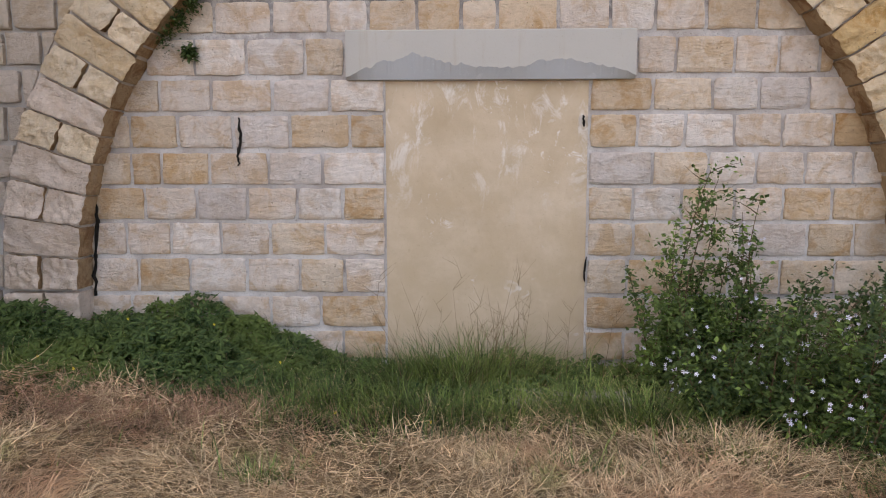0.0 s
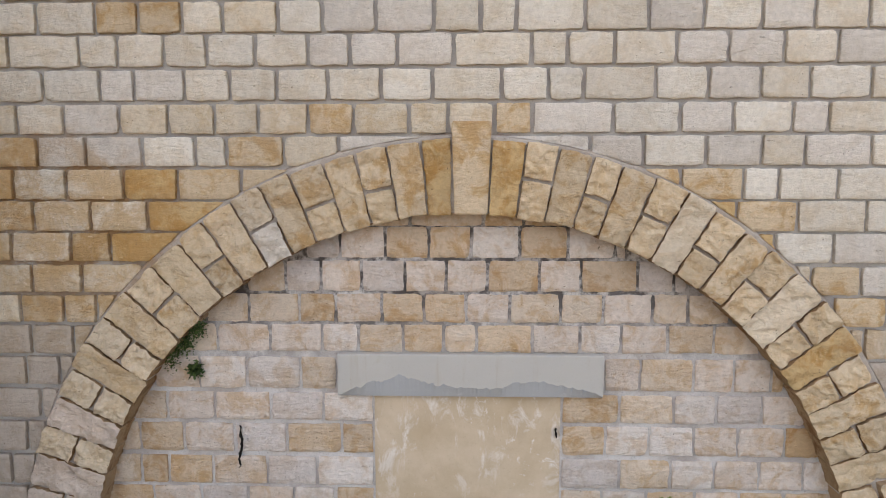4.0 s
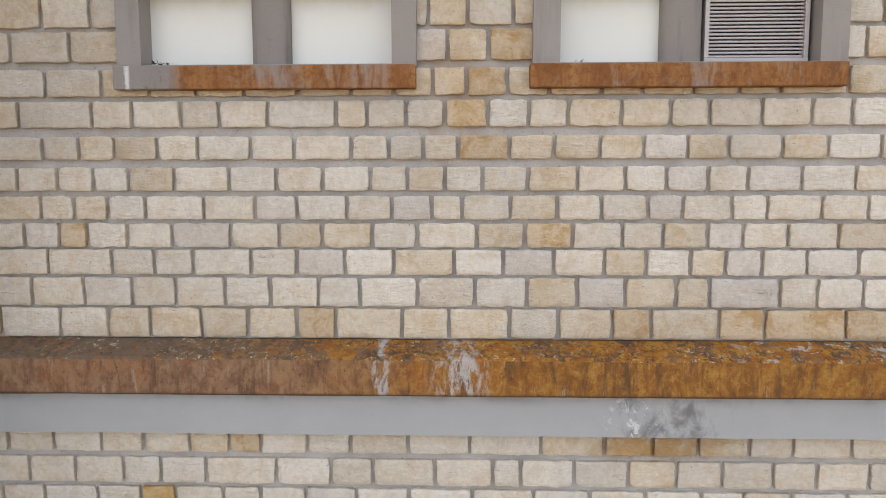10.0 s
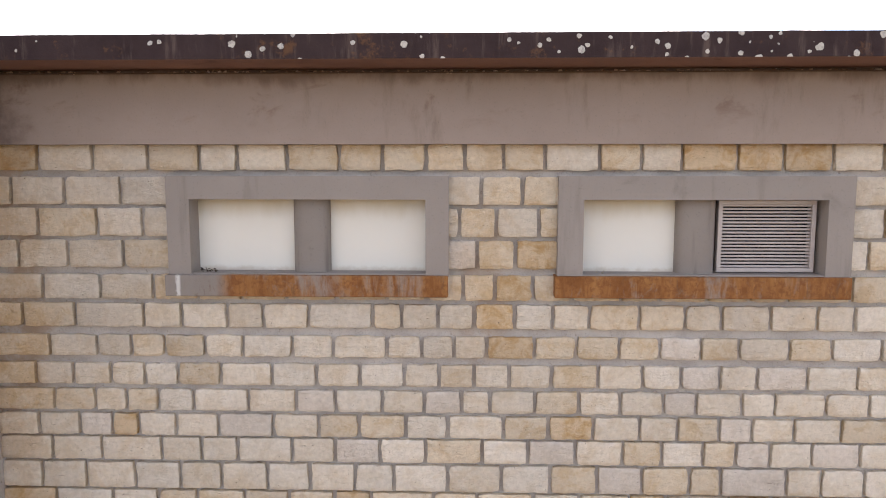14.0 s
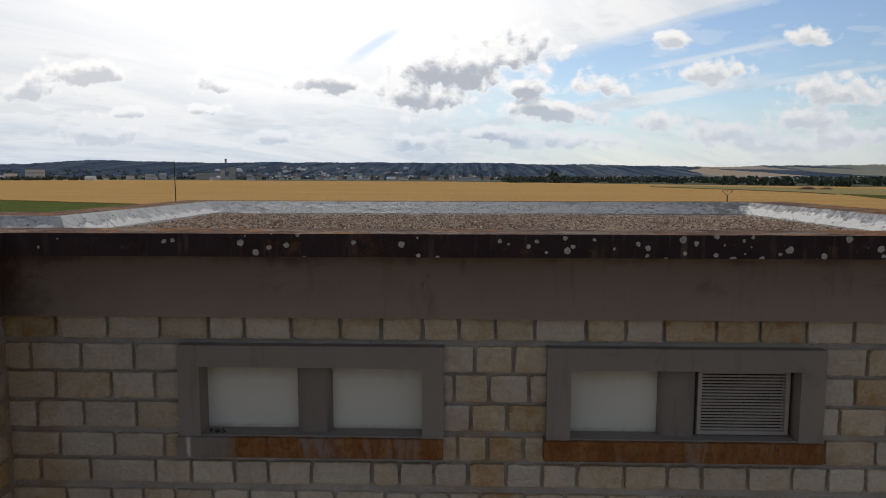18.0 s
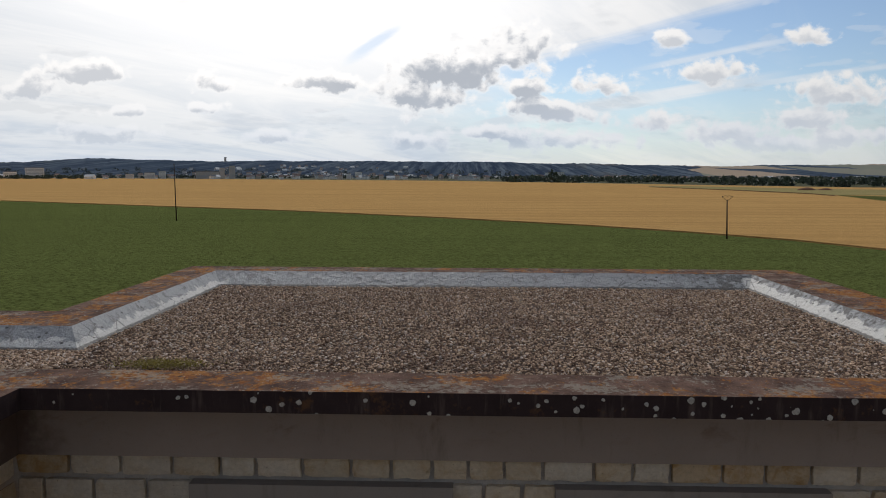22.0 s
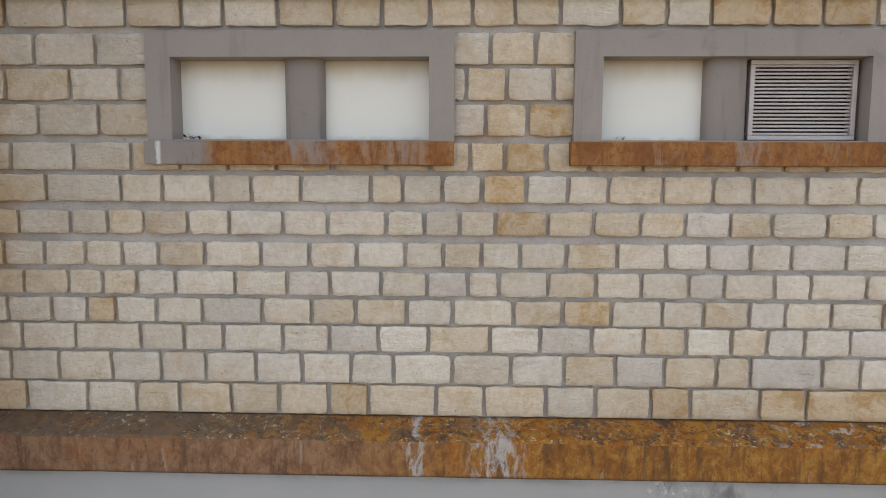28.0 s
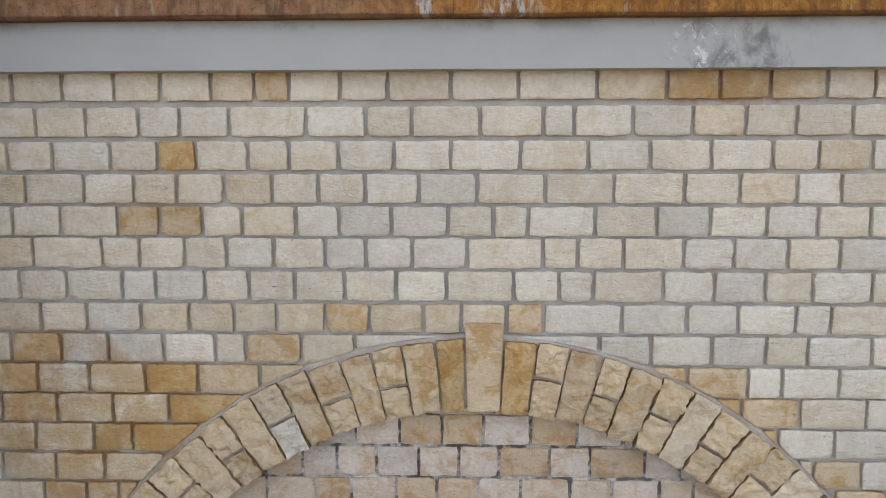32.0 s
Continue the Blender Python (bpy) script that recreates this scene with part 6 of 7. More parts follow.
# ---- poles in the field ----
POLE_WOOD = plain_material("tarred_pole", (0.040, 0.028, 0.022), (0.075, 0.052, 0.040), 3, 0.85, 0.2, 30, 0.004)
POLE_STEEL = plain_material("weathered_iron", (0.07, 0.055, 0.05), (0.11, 0.09, 0.08), 3, 0.8, 0.3, 30, 0.003)


def tube(bm, p, q, r0, r1, n=8):
    p, q = Vector(p), Vector(q)
    axis = (q - p).normalized()
    u = axis.orthogonal().normalized()
    v = axis.cross(u)
    rings = [[bm.verts.new(c + (u * math.cos(2 * math.pi * i / n) + v * math.sin(2 * math.pi * i / n)) * r) for i in range(n)] for c, r in ((p, r0), (q, r1))]
    for i in range(n):
        bm.faces.new((rings[0][i], rings[0][(i + 1) % n], rings[1][(i + 1) % n], rings[1][i]))
    bm.faces.new(rings[0][::-1])
    bm.faces.new(rings[1])


def tube_mesh(name, segs, mat, n=8):
    bm = bmesh.new()
    for s in segs:
        tube(bm, *s, n)
    return bm_mesh(name, bm, mat, True)


tall_pole = thing("utility_pole", "tall dark slender pole standing in the green field", "utility pole", "poles in the fields", loc=(-73.1, 167.0, 0))
part("shaft", tube_mesh("shaft", [((0, 0, -0.3), (-0.1, 0, 14.7), 0.15, 0.10)], POLE_WOOD, 10), tall_pole)
part("insulator", tube_mesh("insulator", [((-0.1, 0, 12.8), (0.28, 0, 13.0), 0.08, 0.06)], POLE_STEEL), tall_pole)
short_pole = thing("utility_pole", "short dark pole with a forked iron head", "utility pole", "poles in the fields", loc=(49.6, 124.6, 0))
part("shaft", tube_mesh("shaft", [((0, 0, -0.3), (-0.3, 0, 7.5), 0.15, 0.10)], POLE_WOOD, 10), short_pole)
for sx in (-1, 1):
    part("fork_arm", tube_mesh("fork_arm", [((-0.3, 0, 7.4), (-0.3 + sx * 0.95, 0, 8.1), 0.035, 0.03), ((-0.3 + sx * 0.95, 0, 8.1), (-0.3 + sx * 0.12, 0, 8.5), 0.03, 0.025)], POLE_STEEL), short_pole)
for x in (-1.2, -0.3, 0.6):
    part("insulator", tube_mesh("insulator", [((x, 0, 8.05), (x, 0, 8.3), 0.04, 0.06)], POLE_STEEL), short_pole)

# ---- gravel on the roof ----
def pebble_material():
    m = Mat("roof_gravel", 0.9, 0.2)
    r = m.island()
    col = m.mix(m.ramp(r, 0, 0.9), (0.165, 0.100, 0.068), (0.68, 0.50, 0.355))
    col = m.mix(m.ramp(r, 0.86, 0.90), col, (0.72, 0.62, 0.54))
    col = m.mix(m.ramp(m.noise(0.9, 4, 0.6), 0.5, 0.7, 0, 0.35), col, (0.17, 0.10, 0.08))
    return m.done(col, m.noise(120, 3, 0.6), 0.002, 0.4)


def build_gravel():
    t = (1 + 5 ** 0.5) / 2
    ico = np.array([(-1, t, 0), (1, t, 0), (-1, -t, 0), (1, -t, 0), (0, -1, t), (0, 1, t), (0, -1, -t), (0, 1, -t), (t, 0, -1), (t, 0, 1), (-t, 0, -1), (-t, 0, 1)]) / 1.902
    tri = np.array([(0, 11, 5), (0, 5, 1), (0, 1, 7), (0, 7, 10), (0, 10, 11), (1, 5, 9), (5, 11, 4), (11, 10, 2), (10, 7, 6), (7, 1, 8),
                    (3, 9, 4), (3, 4, 2), (3, 2, 6), (3, 6, 8), (3, 8, 9), (4, 9, 5), (2, 4, 11), (6, 2, 10), (8, 6, 7), (9, 8, 1)])
    n = 80000
    x = rng.uniform(F_L - 0.02, F_R + 0.02, n)
    y = rng.uniform(YI - 0.03, F_B + 0.04, n)
    w = n // 8
    x[:w], y[:w] = rng.uniform(-5.6, F_L + 0.1, w), rng.uniform(YI - 0.2, F_W + 0.02, w)
    size = rng.uniform(0.0065, 0.0150, n)
    z = Z_GRAVEL + rng.uniform(-0.006, 0.007, n) + 0.007 * np.sin(x * 1.1 + 0.5) * np.sin(y * 1.3)
    shape = rng.uniform(0.65, 1.25, (n, 3)) * np.array([1.25, 1.25, 0.6])
    spin, tilt = rng.uniform(0, 6.28, n), rng.normal(0, 0.5, n)
    v = ico[None] * (1 + rng.uniform(-0.18, 0.18, (n, 12, 1))) * shape[:, None] * size[:, None, None]
    cs, sn, ct, st = np.cos(spin)[:, None], np.sin(spin)[:, None], np.cos(tilt)[:, None], np.sin(tilt)[:, None]
    vx, vy, vz = v[..., 0], v[..., 1] * ct - v[..., 2] * st, v[..., 1] * st + v[..., 2] * ct
    pts = np.stack([vx * cs - vy * sn + x[:, None], vx * sn + vy * cs + y[:, None], vz + z[:, None]], 2).reshape(-1, 3)
    faces = (tri[None] + 12 * np.arange(n)[:, None, None]).reshape(-1)
    me = bpy.data.meshes.new("roof_gravel")
    me.vertices.add(len(pts))
    me.vertices.foreach_set("co", pts.astype(np.float32).ravel())
    me.loops.add(len(faces))
    me.loops.foreach_set("vertex_index", faces.astype(np.int32))
    me.polygons.add(len(faces) // 3)
    me.polygons.foreach_set("loop_start", np.arange(0, len(faces), 3, dtype=np.int32))
    me.materials.append(pebble_material())
    me.update(calc_edges=True)
    tagged(part("roof_gravel", me), "loose brown-grey gravel covering the flat roof", "gravel", kind="stuff")


build_gravel()

# ---- plants at the foot of the wall ----
def ribbons(name, base, lean, length, width, curl, mat, label, category, kind="stuff"):
    """Grass blades: each a tapering strip of three segments that bends over as it rises."""
    n = len(base)
    side = np.stack([-lean[:, 1], lean[:, 0], np.zeros(n)], 1)
    side /= np.maximum(np.linalg.norm(side, axis=1), 1e-6)[:, None]
    spin = rng.uniform(-1, 1, (n, 1))
    side = side + 0.4 * spin * np.array([[0, 0, 1.0]])
    pts = []
    p = base.copy()
    d = lean.copy()
    for k in range(4):
        wd = (width * (1 - k / 3.15))[:, None]
        pts += [p - side * wd, p + side * wd]
        p = p + d * (length / 3)[:, None]
        d = d + curl
        d /= np.linalg.norm(d, axis=1)[:, None]
    v = np.stack(pts, 1)
    quads = np.concatenate([v[:, [2 * k, 2 * k + 1, 2 * k + 3, 2 * k + 2]] for k in range(3)], 1).reshape(n * 12, 3)
    return tagged(part(name, mesh_quads(name, quads, 4, mat)), label, category, kind=kind)


def heights(x, y):
    return np.array([ground_height(a, b) for a, b in zip(x, y)])


def straw_material(name, lo, hi, red, green):
    """Dead grass: pale straw, russet and still-green patches, each strand a little different."""
    m = Mat(name, 0.85, 0.15)
    r = m.island()
    col = m.mix(r, lo, hi)
    col = m.mix(m.ramp(m.noise(1.3, 4, 0.6), 0.48, 0.66, 0, 0.75), col, red)
    col = m.mix(m.math("MULTIPLY", m.ramp(m.noise(2.1, 4, 0.65), 0.58, 0.70), 0.7), col, green)
    return m.done(m.bright(col, m.ramp(m.noise(7, 4, 0.7), 0.3, 0.7, 0.60, 1.35)))


STRAW = straw_material("dry_cut_grass", (0.21, 0.125, 0.055), (0.88, 0.66, 0.40), (0.50, 0.29, 0.165), (0.27, 0.27, 0.09))
STRAW_RED = straw_material("dry_reddish_grass", (0.28, 0.15, 0.09), (0.60, 0.39, 0.26), (0.36, 0.19, 0.125), (0.20, 0.17, 0.07))


def blade_material(name, lo, hi, dry):
    m = Mat(name, 0.6, 0.3)
    col = m.mix(m.ramp(m.noise(0.9, 4, 0.6), 0.32, 0.68), lo, hi)
    r = m.island()
    col = m.bright(col, m.ramp(r, 0, 1, 0.30, 1.5))
    col = m.mix(m.ramp(m.noise(50, 2, 0.5), 0.60, 0.68, 0, 0.6), col, dry)
    m.link(col, m.b.inputs["Base Color"])
    return m.m


GRASS = blade_material("green_grass", (0.060, 0.105, 0.020), (0.195, 0.25, 0.058), (0.42, 0.38, 0.17))
HERB = leaf_material("weed_leaves", (0.030, 0.062, 0.018), (0.135, 0.195, 0.055), (0.14, 0.19, 0.042))
BUSH = leaf_material("bramble_leaves", (0.022, 0.046, 0.014), (0.115, 0.165, 0.045), (0.15, 0.21, 0.05))
ROSE = leaf_material("rose_leaves", (0.045, 0.085, 0.022), (0.17, 0.235, 0.062), (0.20, 0.28, 0.07))
YOUNG = leaf_material("young_leaves", (0.15, 0.23, 0.045), (0.26, 0.36, 0.085))
STEM = plain_material("woody_stem", (0.10, 0.065, 0.035), (0.16, 0.11, 0.06), 9, 0.8, 0.2, 40, 0.002)
PETAL = plain_material("white_petal", (0.60, 0.57, 0.66), (0.76, 0.74, 0.80), 20, 0.6, 0.2, 60, 0.0005)
YELLOW = plain_material("yellow_petal", (0.65, 0.50, 0.03), (0.75, 0.60, 0.06), 20, 0.6, 0.2, 60, 0.0005)


def edge_of(x):
    """How far the uncut green reaches out from the wall."""
    return -1.16 + 0.13 * np.sin(x * 1.7) + 0.09 * np.sin(x * 4.3 + 1) + 0.05 * np.sin(x * 11) + 0.36 * np.clip((-1.0 - x) / 1.0, 0, 1) - 0.52 * np.clip((x - 1.3) / 0.6, 0, 1)


# dry strands lying across one another in swathes
n = 52000
x, y = rng.uniform(-3.7, 3.3, n), rng.uniform(-2.9, -0.62, n)
keep = y < edge_of(x) + rng.normal(0, 0.11, n)
x, y = x[keep], y[keep]
n = len(x)
lie = 1.8 * np.sin(x * 2.1 + 1.3 * np.sin(y * 2.7)) + 1.3 * np.sin(y * 3.9 + x * 1.1)
az, el = lie + rng.normal(0, 1.25, n), np.abs(rng.normal(0.08, 0.26, n))
loft = 0.055 * (1 + np.sin(x * 5.3 + y * 3) * np.sin(y * 6.1 - x * 2))
lean = np.stack([np.cos(az) * np.cos(el), np.sin(az) * np.cos(el), np.sin(el)], 1)
ribbons("dry_grass", np.stack([x, y, heights(x, y) + rng.uniform(0.0, 1.0, n) * loft], 1), lean, rng.uniform(0.08, 0.30, n), rng.uniform(0.0012, 0.0034, n),
        np.stack([rng.normal(0, 0.22, n), rng.normal(0, 0.22, n), rng.normal(-0.05, 0.07, n)], 1), STRAW, "tangled dry cut straw-coloured grass", "grass")
n = 9000
x, y = rng.normal(-1.95, 0.50, n), rng.normal(-0.98, 0.17, n)
az, el = rng.uniform(0, 6.283, n), np.abs(rng.normal(0.25, 0.35, n))
lean = np.stack([np.cos(az) * np.cos(el), np.sin(az) * np.cos(el), np.sin(el)], 1)
ribbons("reddish_dry_grass", np.stack([x, y, heights(x, y) + rng.uniform(0.0, 0.05, n)], 1), lean, rng.uniform(0.06, 0.2, n), rng.uniform(0.0009, 0.0020, n),
        np.stack([rng.normal(0, 0.15, n), rng.normal(0, 0.15, n), rng.normal(-0.1, 0.1, n)], 1), STRAW_RED, "patch of reddish dry grass", "grass")

# green verge
n = 26000
x, y = rng.uniform(-3.6, 3.4, n), rng.uniform(-1.75, 0.12, n)
clump = np.sin(x * 5.1 + 2 * np.sin(y * 7)) * np.sin(y * 6 + x) + 0.7 * np.sin(x * 9.7 + y * 4 + 1) * np.sin(y * 11 - x * 3)
keep = ((y > edge_of(x) + 0.02 + rng.normal(0, 0.09, n)) & (rng.random(n) < 0.62 + 0.45 * clump)) | (rng.random(n) < 0.035)
x, y, clump = x[keep], y[keep], clump[keep]
n = len(x)
az, el = rng.uniform(0, 6.283, n), rng.normal(1.10, 0.28, n)
lean = np.stack([np.cos(az) * np.cos(el), np.sin(az) * np.cos(el), np.sin(el)], 1)
ribbons("green_grass", np.stack([x, y, heights(x, y) - 0.01], 1), lean, rng.uniform(0.05, 0.26, n) * np.clip(0.8 + 0.75 * clump, 0.35, 1.8), rng.uniform(0.0018, 0.0056, n),
        np.stack([np.cos(az) * 0.34, np.sin(az) * 0.34, rng.normal(-0.26, 0.14, n)], 1), GRASS, "uncut green grass along the foot of the wall", "grass")
k = 2200
pick = rng.integers(0, n, k)
ribbons("dry_blades", np.stack([x[pick] + rng.normal(0, 0.02, k), y[pick], heights(x[pick], y[pick])], 1), lean[pick], rng.uniform(0.10, 0.32, k), rng.uniform(0.0009, 0.0020, k),
        np.stack([np.cos(az[pick]) * 0.4, np.sin(az[pick]) * 0.4, rng.normal(-0.3, 0.12, k)], 1), STRAW, "dry straw blades standing among the green", "grass")
for cx, cy, count, spread, tall, bend in ((-0.15, -0.30, 1000, 0.30, 0.46, 0.34), (-0.55, -0.40, 600, 0.22, 0.34, 0.34), (0.85, -1.02, 1100, 0.26, 0.34, 0.40), (-0.35, -0.95, 800, 0.34, 0.28, 0.32), (0.15, -1.0, 500, 0.2, 0.26, 0.34), (-0.95, -0.8, 600, 0.25, 0.30, 0.34),
                                          (1.15, -1.45, 200, 0.12, 0.16, 0.2), (1.85, -1.85, 420, 0.13, 0.20, 0.3), (0.35, -1.62, 260, 0.12, 0.16, 0.3), (-2.7, -1.75, 200, 0.14, 0.12, 0.2), (-1.1, -1.75, 160, 0.10, 0.16, 0.3)):
    x, y = rng.normal(cx, spread, count), np.minimum(rng.normal(cy, spread * 0.4, count), 0.08)
    az = np.arctan2(y - cy, x - cx) + rng.normal(0, 0.7, count)
    el = rng.normal(1.2, 0.2, count)
    lean = np.stack([np.cos(az) * np.cos(el), np.sin(az) * np.cos(el), np.sin(el)], 1)
    ribbons("grass_tuft", np.stack([x, y, heights(x, y)], 1), lean, rng.uniform(0.5, 1.1, count) * tall, rng.uniform(0.002, 0.0042, count),
            np.stack([np.cos(az) * bend, np.sin(az) * bend, rng.normal(-0.25, 0.1, count)], 1), GRASS, "arching tuft of long green grass", "grass")


def leaves(n, pos, size, flat=0.6):
    """Folded pointed leaves as pairs of quads at the given places."""
    a = rng.normal(size=(n, 3)) * np.array([1, 1, flat])
    a /= np.linalg.norm(a, axis=1)[:, None]
    up = rng.normal(0, 0.5, (n, 3)) + np.array([0, -0.25, 1.0])
    b = np.cross(up, a)
    b /= np.linalg.norm(b, axis=1)[:, None]
    c = np.cross(a, b)
    s = size[:, None]
    tip, root = pos + a * s, pos
    m1, m2 = pos + a * s * 0.38, pos + a * s * 0.72
    l1, r1 = m1 + b * s * 0.30 + c * s * 0.10, m1 - b * s * 0.30 + c * s * 0.10
    mid = m2 - c * s * 0.02
    q1 = np.stack([root, l1, tip, mid], 1)
    q2 = np.stack([root, mid, tip, r1], 1)
    return np.concatenate([q1, q2], 1).reshape(-1, 3)


def rosettes(pos, size, count=5):
    """Weed leaves: leaflets fanned out round the end of each stalk, turned to the light and the open side."""
    n = len(pos)
    up = rng.normal(0, 0.45, (n, 3)) + np.array([0, -0.45, 1.0])
    up /= np.linalg.norm(up, axis=1)[:, None]
    e = np.cross(up, rng.normal(size=(n, 3)))
    e /= np.linalg.norm(e, axis=1)[:, None]
    f = np.cross(up, e)
    out = []
    for k in range(count):
        ang = 2 * math.pi * k / (count + 0.8)
        a = e * math.cos(ang) + f * math.sin(ang) - 0.25 * up
        b = np.cross(up, a)
        b /= np.linalg.norm(b, axis=1)[:, None]
        s = (size * rng.uniform(0.7, 1.15, n))[:, None]
        mid = pos + a * s * 0.55 - up * s * 0.05
        left, right = pos + a * s * 0.6 + b * s * 0.24 + up * s * 0.06, pos + a * s * 0.6 - b * s * 0.24 + up * s * 0.06
        tip = pos + a * s
        out += [np.stack([pos, left, tip, mid], 1), np.stack([pos, mid, tip, right], 1)]
    return np.concatenate(out, 1).reshape(-1, 3)


def carpet(name, n, xr, yr, top, size, mat, label):
    x, y = rng.uniform(*xr, n), rng.uniform(*yr, n)
    h = np.array([top(a, b) for a, b in zip(x, y)])
    ok = h > 0.01
    x, y, h = x[ok], y[ok], h[ok]
    z = heights(x, y) + h * (1.08 - rng.random(len(x)) ** 1.8 * 0.95)
    return tagged(part(name, mesh_quads(name, rosettes(np.stack([x, y, z], 1), rng.uniform(0.5, 1.4, len(x)) * size), 4, mat)), label, "weeds", kind="stuff")


def mound(x, y):
    """The bank of creeping weeds that climbs the wall on one side and thins out before the doorway."""
    f = max(0.0, min(1.0, (-0.75 - x) / 0.9))
    g = max(0.0, min(1.0, (y + 0.86 + 0.16 * math.sin(x * 2.3) + 0.12 * noise.noise((x * 4, y * 4, 7.0))) / 0.5))
    return f * g * (0.18 + 0.035 * math.sin(x * 5) + 0.05 * math.sin(y * 9 + x * 3) + 0.10 * noise.noise((x * 5, y * 5, 1.0)))


def low_weeds(x, y):
    g = max(0.0, min(1.0, (y + 1.05) / 0.5))
    return g * (0.08 + 0.12 * noise.noise((x * 2.2, y * 2.2, 3.0)))


carpet("creeping_weeds", 9500, (-3.7, -0.6), (-1.1, 0.13), mound, 0.048, HERB, "dense bank of dark green creeping weeds")
carpet("low_weeds", 3600, (-1.6, 3.3), (-1.25, 0.13), low_weeds, 0.042, HERB, "low green weeds among the grass")

# stepping slab half hidden in the grass
bm = bmesh.new()
box_bm(bm, 0.0, 0.85, -0.76, -0.45, -0.06, 0.022, 0.012)
tagged(part("doorstep", bm_mesh("doorstep", bm, CONCRETE)), "worn grey concrete step half hidden in grass", "step")


def branch(bm, rngp, p, d, length, r, steps, out, curl=0.18):
    """A wandering tapering stem; the places along it are kept for its leaves."""
    for k in range(steps):
        d = (d + Vector((rngp.gauss(0, curl), rngp.gauss(0, curl * 0.6), rngp.gauss(0.02, curl * 0.6)))).normalized()
        q = p + d * (length / steps)
        if q.y > 0.08:
            q.y = 0.06
        if q.z < ground_height(q.x, q.y) + 0.02:
            q.z = ground_height(q.x, q.y) + 0.03
        tube(bm, p, q, r * (1 - k / steps * 0.8), r * (1 - (k + 1) / steps * 0.8), 5)
        out.append((p.copy(), q.copy()))
        p = q
    return p, d


def bush(name, label, roots, leaf_count, leaf_size, flowers, seed, fluff=0.028, green=BUSH, fresh=160):
    r = random.Random(seed)
    shrub = thing(name, label, "bush")
    segs = []
    for (bx, by), (dx, dy, dz), length, rad, twigs in roots:
        bm = bmesh.new()
        mine = []
        branch(bm, r, Vector((bx, by, ground_height(bx, by) - 0.02)), Vector((dx, dy, dz)).normalized(), length, rad, 9, mine, 0.055)
        for _ in range(twigs):
            a, b = mine[min(len(mine) - 1, 1 + int(7.5 * r.random() ** 1.25))]
            branch(bm, r, a.lerp(b, r.random()), Vector((r.gauss(0, 0.8), r.gauss(-0.1, 0.6), r.uniform(-0.1, 0.9))).normalized(), length * r.uniform(0.08, 0.20), rad * 0.45, 4, mine, 0.25)
        part("stem", bm_mesh("stem", bm, STEM, True), shrub)
        segs += mine
    pos = []
    for _ in range(leaf_count):
        a, b = r.choice(segs)
        if a.z > 0.75 and r.random() < 0.35:
            a, b = r.choice(segs)
        q = a.lerp(b, r.random())
        pos.append((q.x + r.gauss(0, fluff), min(q.y + r.gauss(0, fluff), 0.12), q.z + r.gauss(0, fluff * 0.85)))
    pos = np.array(pos)
    part("foliage", mesh_quads("foliage", leaves(len(pos), pos, rng.uniform(0.6, 1.35, len(pos)) * leaf_size, 0.7), 4, green), shrub)
    young = []
    for _ in range(leaf_count // fresh):
        a, b = r.choice(segs)
        q = a.lerp(b, r.random())
        young += [(q.x + r.gauss(0, 0.04), min(q.y - 0.04 + r.gauss(0, 0.03), 0.1), q.z + 0.02 + r.gauss(0, 0.04)) for _ in range(9)]
    young = np.array(young)
    part("young_foliage", mesh_quads("young_foliage", leaves(len(young), young, rng.uniform(0.6, 1.2, len(young)) * leaf_size, 0.7), 4, YOUNG), shrub, "fresh yellow-green young leaves")
    for k in range(flowers):
        if k % 5 == 0:
            a, b = r.choice(segs)
            spot = a.lerp(b, r.random())
        q = spot + Vector((r.gauss(0, 0.05), -0.12 - abs(r.gauss(0, 0.06)), 0.05 + r.gauss(0, 0.04)))
        blossom(shrub, q, r.uniform(0.009, 0.016), r)
    return shrub


def petals(name, size, seed, mat, count=5, cup=0.35):
    r = random.Random(seed)
    verts, faces = [(0, 0, 0)], []
    for k in range(count):
        a = 2 * math.pi * k / count + r.uniform(-0.15, 0.15)
        for da, f in ((-0.42, 0.75), (0.0, 1.0), (0.42, 0.75)):
            verts.append((size * f * math.cos(a + da), -size * cup * f, size * f * math.sin(a + da)))
        b = 1 + 3 * k
        faces += [(0, b, b + 1), (0, b + 1, b + 2)]
    return mesh_of(name, verts, faces, mat)


BLOSSOMS = [petals("blossom", 1.0, k, PETAL) for k in range(4)]


def blossom(parent, place, size, r):
    ob = part("blossom", r.choice(BLOSSOMS), parent, loc=place)
    ob.scale = (size, size, size)
    ob.rotation_euler = (r.uniform(-0.7, 0.5), 0, r.uniform(-0.8, 0.8))
    return ob


roots = []
rb = random.Random(9)
for bx, top, dx in ((1.19, 1.50, 0.02), (1.24, 1.42, 0.02), (1.13, 1.12, -0.02), (1.30, 1.25, 0.04), (1.52, 1.30, 0.03), (1.58, 1.18, 0.04), (1.46, 0.95, 0.02), (1.66, 0.95, 0.12), (1.08, 0.85, -0.05)):
    roots.append(((bx, rb.uniform(-0.40, -0.2)), (dx, 0.05, 1.0), top, 0.008, 16))
for k in range(14):
    roots.append(((rb.uniform(1.0, 1.75), rb.uniform(-0.5, -0.15)), (rb.gauss(0, 0.16), 0.03, 1.0), rb.uniform(0.55, 0.95), 0.006, 12))
bush("rose_bush", "tall leafy wild rose bush against the stone wall", roots, 8200, 0.040, 25, 4, 0.023, ROSE, 70)
roots = []
